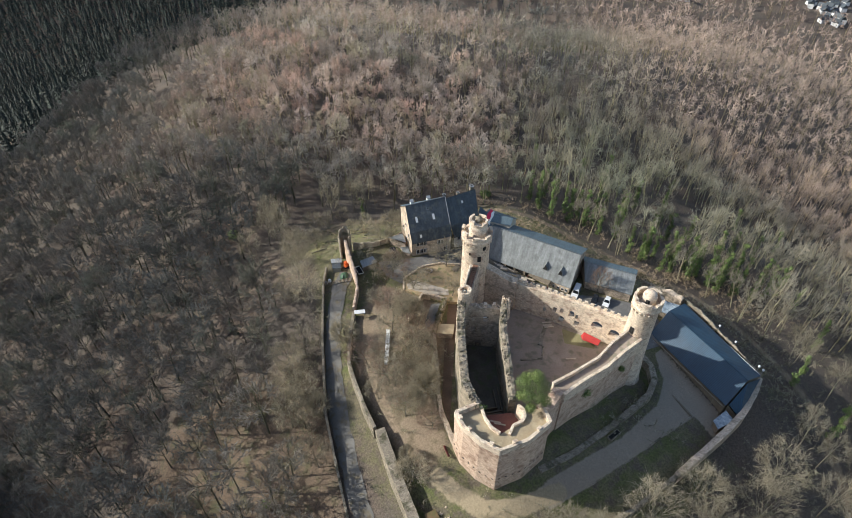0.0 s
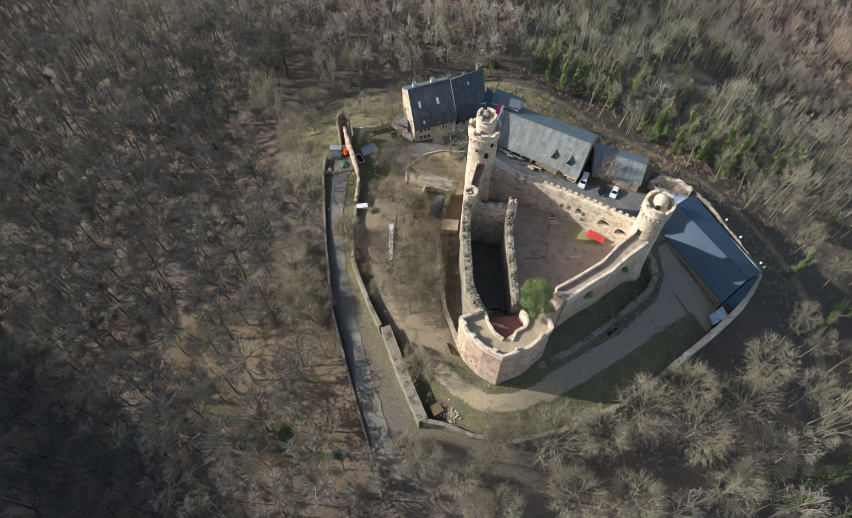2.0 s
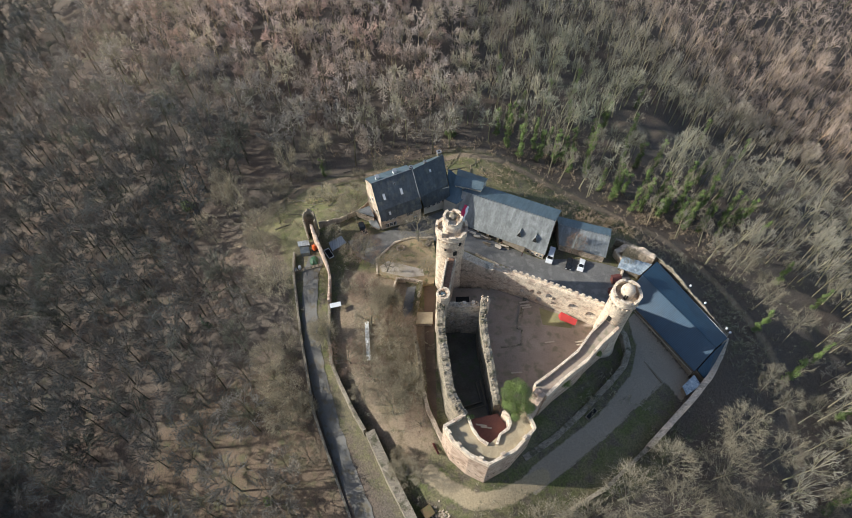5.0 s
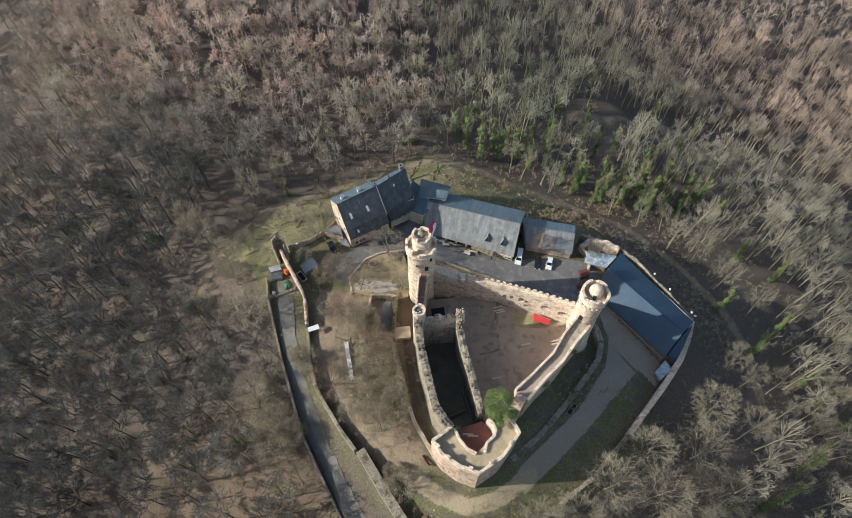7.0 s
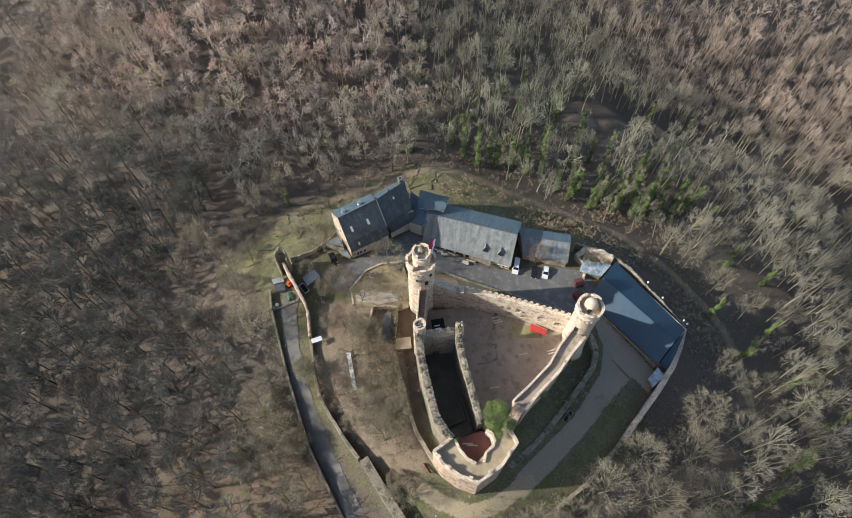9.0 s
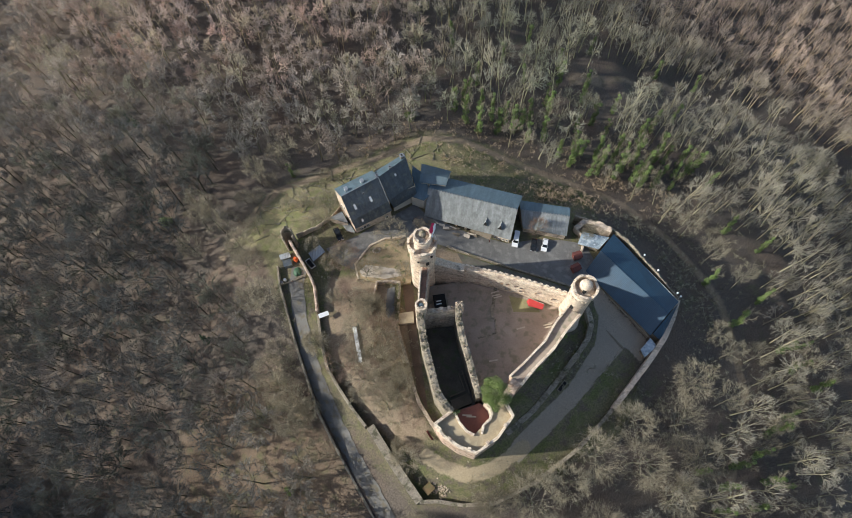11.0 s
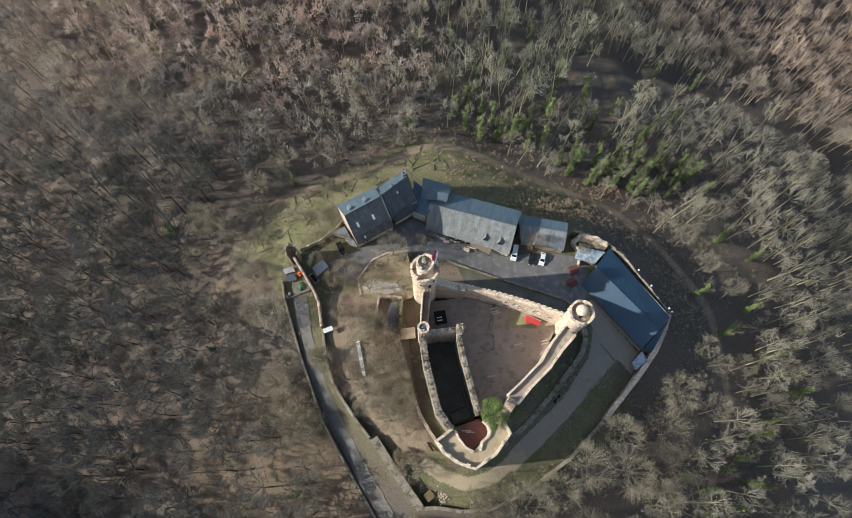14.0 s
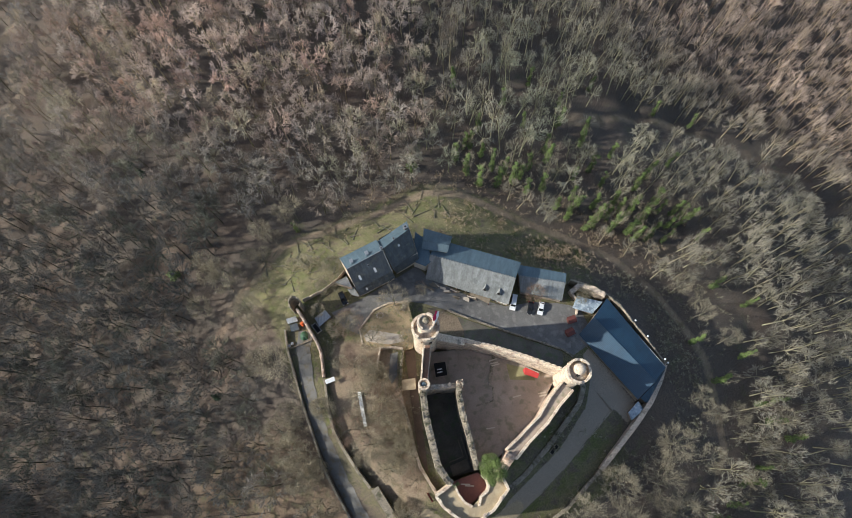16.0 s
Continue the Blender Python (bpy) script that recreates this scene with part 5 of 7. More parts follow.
for u in [j / 9 for j in range(10)]:
    p = Vector(HSW).lerp(Vector(HSE), u) + Vector((-0.75, -0.48))
    part("post", Shape().box(pose(p.x, p.y, -6, 0, 0, 32), 0.22, 0.22, 4.95), WOOD, hall)
part("eaves_beam", Shape().prism([(50.4, -3.2), (64.8, -25.8), (65.0, -25.65), (50.6, -3.05)], -1.25, -1.0, bottom=True), WOOD, hall)
part("gutter", tube(Shape(), (75.9, -16.4, 1.25), (68.6, -3.9, 1.25), 0.10), METAL, hall, "pale metal gutter")
part("ridge_capping", tube(Shape(), (55.5, 1.7, 4.2), (70.6, -20.9, 4.2), 0.11, n=5), BLUEROOF, hall)


# ---- trees ----
def bare_tree(seed, height, spread, limbs, subs, twigs, sides=4, upright=0.5, fork=(0.28, 0.42), wide=1.0, lean=0.04, boughs=2, stout=0.0095, spray=1.0):
    """Arrays of one bare tree: trunk and limbs as tapered prisms, twigs as slivers in a lobed crown. Returns wood (v, f) and twigs (v, f)."""
    rnd = random.Random(seed)
    wv, wf, tv, tf = [], [], [], []

    def limb(a, b, r0, r1, n):
        d = (b - a).normalized()
        s = d.orthogonal().normalized()
        t = d.cross(s)
        k = len(wv)
        for o, r in ((a, r0), (b, r1)):
            for i in range(n):
                c, q = math.cos(2 * math.pi * i / n), math.sin(2 * math.pi * i / n)
                wv.append(tuple(o + s * (c * r) + t * (q * r)))
        for i in range(n):
            j = (i + 1) % n
            wf.extend([(k + i, k + j, k + n + j), (k + i, k + n + j, k + n + i)])

    def sliver(a, b, w):
        v = (b - a).normalized()
        side = Matrix.Rotation(rnd.uniform(0, 6.28), 3, v) @ (v.orthogonal().normalized() * w * wide)
        k = len(tv)
        tv.extend([tuple(a - side), tuple(a + side), tuple(b)])
        tf.append((k, k + 1, k + 2))

    def wild(d, amount):
        return (d + Vector((rnd.gauss(0, 1), rnd.gauss(0, 1), rnd.gauss(0, 1))) * amount).normalized()

    d = Vector((rnd.gauss(0, lean), rnd.gauss(0, lean), 1)).normalized()
    r = height * stout + 0.04
    p = Vector((0, 0, -0.8))
    q = d * (height * rnd.uniform(*fork))
    limb(p, q, r * 1.25, r * 0.85, sides + 1)
    top = d * height
    heart = q.lerp(top, 0.42)
    limb(q, heart, r * 0.8, r * 0.4, sides)
    limb(heart, q.lerp(top, 0.8), r * 0.4, r * 0.12, 3)
    tall = (top - q).length * 0.56
    lobes = [(Vector((rnd.gauss(0, 1), rnd.gauss(0, 1), rnd.gauss(0, 1))).normalized(), rnd.uniform(-0.28, 0.25)) for _ in range(7)]

    def reach(u):
        k = 1.0
        for w, amp in lobes:
            k += amp * max(0.0, u.dot(w)) ** 2
        return Vector((u.x * spread * k, u.y * spread * k, u.z * tall * k))
    bones = []
    for i in range(limbs):
        ang = i * 2.4 + rnd.uniform(-0.4, 0.4)
        u = Vector((math.cos(ang), math.sin(ang), rnd.uniform(-0.15, 0.9))).normalized()
        start = q.lerp(heart, rnd.uniform(0.0, 1.0))
        end = heart + reach(u) * rnd.uniform(0.62, 0.82)
        mid = start.lerp(end, 0.5) + Vector((0, 0, -0.05 * height * rnd.random()))
        limb(start, mid, r * 0.46, r * 0.28, 3)
        limb(mid, end, r * 0.28, r * 0.10, 3)
        bones.append((start, mid, end, u))
        for k in range(boughs):
            # boughs leave the limb sideways and upwards
            v = wild(u, 0.55)
            o = start.lerp(mid, rnd.uniform(0.5, 1.0)) if k % 2 else mid.lerp(end, rnd.uniform(0.0, 0.6))
            tip = heart + reach(v) * rnd.uniform(0.68, 0.9)
            limb(o, tip, r * 0.2, r * 0.07, 3)
            bones.append((o, o.lerp(tip, 0.4), tip, v))
    for i in range(twigs):
        # twigs fan out from a bough towards the uneven outline of the crown
        bn = bones[i % len(bones)]
        u = wild(bn[3], 0.24)
        goal = heart + reach(u) * rnd.uniform(0.82, 1.08)
        root = bn[1].lerp(bn[2], rnd.uniform(0.0, 1.0)) - Vector((0, 0, upright * 0.12 * tall * rnd.random()))
        sliver(root, goal, 0.032)
        for _ in range(subs):
            c = root.lerp(goal, rnd.uniform(0.3, 0.95))
            sliver(c, c + wild((goal - root).normalized(), 0.55) * spread * spray * rnd.uniform(0.16, 0.36), 0.034)
    return np.array(wv), np.array(wf), np.array(tv), np.array(tf)


def tri_mesh(name, v, f, material, tone=None):
    me = bpy.data.meshes.new(name)
    me.vertices.add(len(v))
    me.vertices.foreach_set("co", np.asarray(v, np.float32).ravel())
    me.loops.add(len(f) * 3)
    me.loops.foreach_set("vertex_index", np.asarray(f, np.int32).ravel())
    me.polygons.add(len(f))
    me.polygons.foreach_set("loop_start", np.arange(0, len(f) * 3, 3, dtype=np.int32))
    if tone is not None:
        me.attributes.new("tone", 'FLOAT_COLOR', 'POINT').data.foreach_set("color", np.asarray(tone, np.float32).ravel())
    me.update(calc_edges=True)
    me.materials.append(material)
    return me


def plant(protos, spots, rng):
    """Merges prototypes (v, f) at spots (x, y, z, size, tone) into one mesh."""
    V, F, T = [], [], []
    k = 0
    for x, y, z, size, tone in spots:
        pick = protos
        if protos is MID:
            pick = SLIM if x > 18 and rng.uniform() < 0.8 else WIDE if x < -45 and y < 45 else MID
        v, f, *stems = pick[rng.integers(len(pick))]
        a = rng.uniform(0, 6.28)
        c, s = math.cos(a) * size, math.sin(a) * size
        w = np.empty_like(v)
        w[:, 0], w[:, 1], w[:, 2] = v[:, 0] * c - v[:, 1] * s + x, v[:, 0] * s + v[:, 1] * c + y, v[:, 2] * size * rng.uniform(0.88, 1.15) + z
        V.append(w)
        F.append(f + k)
        tint = np.tile(np.array(tone, np.float32), (len(v), 1))
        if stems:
            # bark: greenish, backlit darkness painted in; eastern trunks get a painted sunlit paleness
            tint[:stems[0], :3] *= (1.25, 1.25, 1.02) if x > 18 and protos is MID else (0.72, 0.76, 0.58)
        T.append(tint)
        k += len(v)
    return np.concatenate(V), np.concatenate(F), np.concatenate(T)


def both(p):
    wv, wf, tv, tf = p
    return np.concatenate([wv, tv]), np.concatenate([wf, tf + len(wv)]), len(wv)


rng = np.random.default_rng(5)
MID = [both(bare_tree(100 + i, 17, 4.6, 5, 4, 118, 3, 0.5, (0.36, 0.5), 2.7, 0.05, stout=0.0075, spray=0.68)) for i in range(10)]
WIDE = [both(bare_tree(120 + i, 16.5, 5.7, 6, 5, 120, 3, 0.7, (0.30, 0.44), 2.4, 0.06, stout=0.009, spray=0.66)) for i in range(9)]
SLIM = [both(bare_tree(150 + i, 19.5, 3.7, 6, 4, 120, 3, 0.9, (0.32, 0.48), 1.15, 0.06, stout=0.008, spray=0.85)) for i in range(9)]
LOW = [both(bare_tree(200 + i, 14, 4.4, 3, 2, 54, 3, 0.5, (0.24, 0.36), 2.4, boughs=1)) for i in range(8)]
TINY = [both(bare_tree(230 + i, 14, 4.8, 2, 1, 22, 3, 0.4, (0.2, 0.3), 7.0, boughs=1, spray=1.2)) for i in range(6)]


def scatter(x0, x1, y0, y1, gap, keep):
    nx, ny = int((x1 - x0) / gap), int((y1 - y0) / gap)
    gx, gy = np.meshgrid(x0 + (np.arange(nx) + 0.5) * gap, y0 + (np.arange(ny) + 0.5) * gap)
    gx = gx + rng.uniform(-0.48, 0.48, gx.shape) * gap
    gy = gy + rng.uniform(-0.48, 0.48, gy.shape) * gap
    x, y = gx.ravel(), gy.ravel()
    ok = keep(x, y)
    return x[ok], y[ok]


def in_view(x, y):
    # the stretch of hill that the flight looks over
    return np.abs(x + 2) < 105 + 0.80 * (y + 110)


RIM = 17.0
IVY_AT = [(23, 64), (27, 58), (34, 58), (40, 60), (58, 43), (68, 40), (77, 40), (80, 36), (84, 38), (91, 36), (98, 38), (107, 41), (98, 63), (110, 69), (45, 55), (51, 56), (73, 78), (133, 94), (114, 98),
          (24, 76), (115, -31), (103, -56), (97, -62), (75, -65), (83, -70), (118, -37), (92, -77), (62, 52), (70, 48), (86, 48), (76, 58), (90, 56), (66, 62), (48, 66), (-40, 46), (56, 70), (30, 72)]
IVY_AT += [(64, 38), (73, 37), (82, 33), (88, 33), (94, 32), (61, 47), (102, 44), (55, 48), (88, 43), (95, 48), (80, 46), (110, 33), (20, 70), (33, 66), (44, 62), (123, -30), (110, -52), (88, -64), (98, -70), (126, -44), (104, -72), (80, -76)]
IVY_AT += [(26 + 7.5 * (k % 9) + 3 * math.sin(k * 2.3), 70 + 17 * (k // 9) + 6 * math.cos(k * 1.7)) for k in range(0, 27, 2)]
IVY_AT += [(60 + 4.6 * k + 2 * math.sin(k * 3.1), 46 - 0.4 * k + 4 * math.sin(k * 1.9)) for k in range(11)] + [(92, -8), (99, -22), (112, -14), (118, 4), (108, 12)]
RIDE_SOUTH = [(x - 2, y - 9) for x, y in RIDE_TRACK]


def conifer_land(x, y):
    return (x < -232 + 0.12 * (y - 200)) & (y > 140) & (y < 600)


def clear_of_ivy(x, y):
    best = np.full(np.shape(x), 1e9)
    for a, b in IVY_AT:
        best = np.minimum(best, np.hypot(x - a, y - b + 1.5))
    return best > 4.8


def wood_keep(x, y):
    rim = np.where((x > -20) & (y < 15), RIM + 4, np.where(x < -30, RIM - 4, 2.0))
    return (signed(x, y, CLEAR) < -rim) & (near_line(x, y, BANK_PATH) > 3.0) & (near_line(x, y, ROAD) > 4) & (near_line(x, y, RIDE_TRACK) > 5) & (near_line(x, y, RIDE_SOUTH) > 5.5) & (near_line(x, y, FAR_TRACK) > 4) & (near_line(x, y, FAR_TRACK_N) > 5) & (np.hypot(x - 400, y - 640) > 42) & (np.hypot(x - 227, y - 642) > 14) & in_view(x, y) & clear_of_ivy(x, y) & ~conifer_land(x, y)


def rim_keep(x, y):
    s = signed(x, y, CLEAR)
    return (s < -3) & (s > -RIM) & ~wood_keep(x, y) & (near_line(x, y, BANK_PATH) > 3.0) & (near_line(x, y, ROAD) > 4.5) & ((x > -20) | (x < -30)) & in_view(x, y) & clear_of_ivy(x, y)


def tones(x, y):
    """Tint of each tree: reddish, grey and pale stands change slowly over the hill, with light and shade painted in."""
    out = []
    for a, b in zip(x, y):
        k = 0.5 + 0.5 * noise.noise((a * 0.012, b * 0.012, 2.0)) + 0.35 * noise.noise((a * 0.05, b * 0.05, 7.0))
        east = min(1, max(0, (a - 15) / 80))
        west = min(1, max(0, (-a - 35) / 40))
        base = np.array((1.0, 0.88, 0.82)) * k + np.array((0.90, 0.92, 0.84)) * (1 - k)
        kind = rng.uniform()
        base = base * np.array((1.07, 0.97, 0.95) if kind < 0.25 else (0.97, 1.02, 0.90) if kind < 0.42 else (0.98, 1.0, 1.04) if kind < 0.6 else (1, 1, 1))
        # east: brighter tint makes up for slopes turned from the sun
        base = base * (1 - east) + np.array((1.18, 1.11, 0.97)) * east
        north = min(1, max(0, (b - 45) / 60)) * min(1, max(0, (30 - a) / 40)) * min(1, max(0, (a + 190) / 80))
        # west: shade painted into the tint; north: lightened against the twigs' own shadow
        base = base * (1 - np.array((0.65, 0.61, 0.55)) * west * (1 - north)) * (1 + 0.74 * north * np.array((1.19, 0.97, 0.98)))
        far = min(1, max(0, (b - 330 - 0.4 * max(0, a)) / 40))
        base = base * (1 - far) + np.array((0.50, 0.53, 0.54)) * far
        green = max(0, 1 - abs(a - 62) / 60) * max(0, 1 - abs(b - 85) / 60)
        base = base * (1 - 0.35 * green) + np.array((1.20, 1.42, 0.98)) * 0.35 * green
        # far north-east: pinkish stands, brightened in colour as if sunlit
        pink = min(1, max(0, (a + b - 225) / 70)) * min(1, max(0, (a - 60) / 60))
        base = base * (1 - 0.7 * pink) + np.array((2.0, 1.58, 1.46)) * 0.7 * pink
        out.append((*(base * np.array((0.945, 1.0, 1.01)) * rng.uniform(0.67, 1.15)), 1.0))
    return out


def wood(name, x0, x1, y0, y1, gap, protos, size, label):
    x, y = scatter(x0, x1, y0, y1, gap, wood_keep)
    z = heights(x, y)
    # the wood is thinner on the sunny slope beside the lane
    thin = np.hypot((x + 60) / 26, (y + 48) / 28) + rng.uniform(-0.9, 0.3, len(x)) > -0.05
    x, y, z = x[thin], y[thin], z[thin]
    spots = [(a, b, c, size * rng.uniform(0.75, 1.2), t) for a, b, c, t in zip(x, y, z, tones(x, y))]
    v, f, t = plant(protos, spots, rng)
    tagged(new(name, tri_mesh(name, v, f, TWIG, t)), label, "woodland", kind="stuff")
    print(name, len(spots), len(f))


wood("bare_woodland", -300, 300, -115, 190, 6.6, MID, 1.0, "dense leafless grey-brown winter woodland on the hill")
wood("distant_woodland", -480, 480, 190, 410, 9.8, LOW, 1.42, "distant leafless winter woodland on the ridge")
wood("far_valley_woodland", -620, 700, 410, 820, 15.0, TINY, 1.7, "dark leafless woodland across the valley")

def leaf_cloud(seed, blobs, per, size):
    """Many small leaves on and in round clumps (x, y, z, r)."""
    rnd = random.Random(seed)
    v, f = [], []
    for bx, by, bz, br in blobs:
        for _ in range(per):
            d = Vector((rnd.gauss(0, 1), rnd.gauss(0, 1), rnd.gauss(0, 1))).normalized()
            o = Vector((bx, by, bz)) + d * br * rnd.uniform(0.55, 1.08)
            s = Vector((rnd.gauss(0, 1), rnd.gauss(0, 1), rnd.gauss(0, 1))).cross(d + Vector((0, 0, 0.01))).normalized()
            t = (d + Vector((rnd.gauss(0, 0.5), rnd.gauss(0, 0.5), rnd.gauss(0, 0.5)))).cross(s).normalized()
            k = len(v)
            a = size * rnd.uniform(0.6, 1.3)
            v += [tuple(o - s * a), tuple(o + t * a * 0.7), tuple(o + s * a), tuple(o - t * a * 0.7)]
            f += [(k, k + 1, k + 2), (k, k + 2, k + 3)]
    return np.array(v), np.array(f)


# single trees on the rim of the hill, in the yards and on the terrace
NEAR = [bare_tree(300 + i, 13, 5.2, 11, 5, 330, 6, 0.4, (0.10, 0.18), 0.85, boughs=3) for i in range(6)]
TALL = [bare_tree(400 + i, 19, 3.8, 9, 5, 250, 6, 0.9, (0.25, 0.38), 0.85, 0.07, boughs=2, stout=0.0065) for i in range(5)]


def tree_proto(arrs, name, label, group, twig_mat):
    wv, wf, tv, tf = arrs
    t = tagged(new(name), label, "tree", group)
    for nm, v, f, m in (("trunk", wv, wf, BARK), ("crown", tv, tf, twig_mat)):
        new(nm, tri_mesh(nm, v, f, m)).parent = t
    return t


def set_tree(proto, x, y, size=1.0, turn=None, z=None):
    t = copy_thing(proto, pose(x, y, ground_z(x, y) if z is None else z, rng.uniform(-3, 3), rng.uniform(-3, 3), rng.uniform(0, 360) if turn is None else turn))
    t.scale = (size, size, size * rng.uniform(0.92, 1.1))
    return t


broad = [tree_proto(a, "broad_bare_tree", "leafless broad-crowned tree with fine pale twigs", "trees on the hill's rim", PALETWIG) for a in NEAR]
tall = [tree_proto(a, "tall_bare_tree", "tall leafless tree with a pale bare trunk", "trees on the hill's rim", PALETWIG) for a in TALL]
SE_TREES = [(54, -49), (41, -57), (32, -63), (53, -60), (40, -75), (26, -76), (76, -40), (68, -51), (74, -61), (22, -67), (64, -70)]
E_TREES = [(88, -27), (91, -32), (100, -34), (109, -48), (114, -42), (118, -36), (125, -22), (140, -22), (79, -81), (103, -54), (97, -60)]
done = []
for i, (x, y) in enumerate(SE_TREES):
    set_tree(broad[i % 6], x, y, rng.uniform(1.15, 1.5))
    done.append((x, y))
for i, (x, y) in enumerate(E_TREES):
    set_tree(tall[i % 5], x, y, rng.uniform(0.8, 1.05))
    done.append((x, y))
rx, ry = scatter(-75, 120, -100, 60, 8.2, rim_keep)
for i, (x, y) in enumerate(zip(rx, ry)):
    if min(math.hypot(x - a, y - b) for a, b in done) > 9:
        set_tree((tall[i % 5] if x > 60 or y > 20 else broad[i % 6]), x, y, rng.uniform(0.8, 1.15))
print("rim trees", len(rx))
TERRACE_TREES = [(-12.5, -21, 0.6), (-10, -32, 0.6), (-27, -4, 0.42), (-11.5, -52, 0.6), (-14, -51, 0.42), (-15, -10, 0.5), (-22.5, -22, 0.5),
                 (-22, -33, 0.45), (-33, -17, 0.65), (0.5, 17, 0.3), (54, 9.5, 0.45), (-27, 27, 0.6), (-24, 9, 0.55), (-13, -29, 0.55), (-28, 7, 0.45), (-19, -8, 0.5),
                 (-18, -30, 0.5), (-12, -36, 0.42), (-33, 13.5, 0.4), (-29.5, 21, 0.5), (44, 13, 0.4), (-20, -5, 0.45)]
for i, (x, y, k) in enumerate(TERRACE_TREES):
    set_tree(broad[i % 6], x, y, k * 1.3)
for i, (x, y) in enumerate(((-61, 32), (-56, 37), (-51, 38), (-41, 32), (-36, 31), (-47, 44), (-28, 43), (-21, 47), (-52, 26), (-57, 15))):
    set_tree(broad[(i + 2) % 6], x, y, rng.uniform(0.45, 0.7))
old = [tree_proto(bare_tree(620 + i, 9.5, 4.8, 8, 5, 260, 6, 0.3, (0.14, 0.22), 0.75, 0.1, 3, 0.019), "old_terrace_tree", "gnarled leafless tree with heavy dark limbs", "terrace trees", BROWNTWIG if i % 2 else PALETWIG) for i in range(3)]
for i, (x, y, k) in enumerate(((-15.7, -20.7, 1.0), (-13.2, -17.2, 0.85), (-19.4, -29.2, 0.9), (-11.6, -32.8, 0.8), (-22.8, -5.2, 0.75), (-17.4, 2.2, 0.8), (-10.0, -26, 0.75), (-24.0, 8.0, 0.8), (-8.2, 12.4, 0.95), (-21, -14, 0.9), (-26, -24, 0.85), (-14.5, -38, 0.8), (-17, -9, 0.85), (-7.5, -41, 0.6))):
    if i < 3:
        old[i].matrix_basis = pose(x, y, ground_z(x, y), 0, 0, 40 * i)
    else:
        set_tree(old[i % 3], x, y, k * 1.15)
for i, (x, y, r) in enumerate(((-45.5, -64.5, 2.2), (-85, 36, 2.0), (-47.5, -55, 1.2), (3, 68, 1.8))):
    z = ground_z(x, y)
    t = tagged(new("green_shrub"), "rounded evergreen shrub among the bare trees", "shrub", "evergreen shrubs")
    new("leaves", tri_mesh("leaves", *leaf_cloud(900 + i, [(x + dx * r, y + dy * r, z + 0.6 * r + dz * r, 0.75 * r) for dx, dy, dz in ((0, 0, 0.4), (0.6, 0.2, 0), (-0.5, 0.4, 0), (0.1, -0.6, 0.1))], 260, 0.2), IVY)).parent = t
    part("stem", tube(Shape(), (x, y, z - 0.4), (x, y, z + r), 0.12, 0.05), BARK, t)
yard_tree = tree_proto(bare_tree(600, 11.5, 3.2, 9, 5, 260, 5, 0.8, (0.06, 0.12), 0.7), "yard_tree", "bushy leafless reddish-brown tree beside the parked cars", "", BROWNTWIG)
yard_tree.matrix_basis = pose(37.4, 11.8, ground_z(37.4, 11.8))
red_bush = tree_proto(bare_tree(601, 4.5, 2.0, 7, 4, 120, 5, 0.6, (0.05, 0.1), 0.7), "red_twigged_shrub", "leafless red-twigged shrub at the yard's edge", "", BROWNTWIG)
red_bush.matrix_basis = pose(0.6, 18.4, ground_z(0.6, 18.4))
for t in broad + tall:
    # the patterns themselves stand among the woods
    t.matrix_basis = pose(rng.uniform(70, 100), rng.uniform(-110, -92), 0)
    t.location.z = ground_z(t.location.x, t.location.y)


ivied = []
for i in range(4):
    wv, wf, tv, tf = bare_tree(500 + i, 19, 3.0, 6, 3, 90, 6, 0.9, (0.35, 0.5), 0.95, boughs=1)
    rr = random.Random(i)
    t = tagged(new("ivy_clad_tree"), "tall leafless tree with its trunk wrapped in green ivy", "tree", "ivy-clad trees below the barn")
    new("trunk", tri_mesh("trunk", wv, wf, BARK)).parent = t
    new("crown", tri_mesh("crown", tv, tf, PALETWIG)).parent = t
    blobs = [(rr.gauss(0, 0.35), rr.gauss(0, 0.35), 0.8 + 15.5 * j / 15, rr.uniform(0.85, 1.6) * (1 - 0.03 * j)) for j in range(15)]
    new("ivy", tri_mesh("ivy", *leaf_cloud(i, blobs, 90, 0.24), IVY)).parent = t
    ivied.append(t)
for i, (x, y) in enumerate(IVY_AT):
    if i < 4:
        ivied[i].matrix_basis = pose(x, y, ground_z(x, y), 0, 0, i * 70)
    else:
        set_tree(ivied[i % 4], x, y, rng.uniform(0.7, 1.0) * (0.6 if x < 0 else 1))

tower_shrub = tree_proto(bare_tree(640, 9.0, 2.9, 9, 5, 240, 5, 0.8, (0.05, 0.10), 0.8, 0.12), "tower_foot_tree", "many-stemmed grey-green leafless tree beside the tall tower", "", PALETWIG)
tower_shrub.matrix_basis = pose(-5.6, 0.6, 5.4)

# fuller crowns along the terrace wall and the lane
full = tree_proto(bare_tree(641, 8.5, 3.4, 11, 5, 420, 6, 0.5, (0.08, 0.14), 0.8, 0.11), "bushy_terrace_tree", "full-crowned leafless tree with dense pale grey twigs", "terrace trees", PALETWIG)
full.matrix_basis = pose(-10.4, -29.6, ground_z(-10.4, -29.6), 0, 0, 25)
for x, y, k in ((-15.6, -7.6, 0.9), (-13.2, -47.6, 0.75), (-34.6, -16.2, 1.0), (-37.8, -34.2, 1.1)):
    set_tree(full, x, y, k)

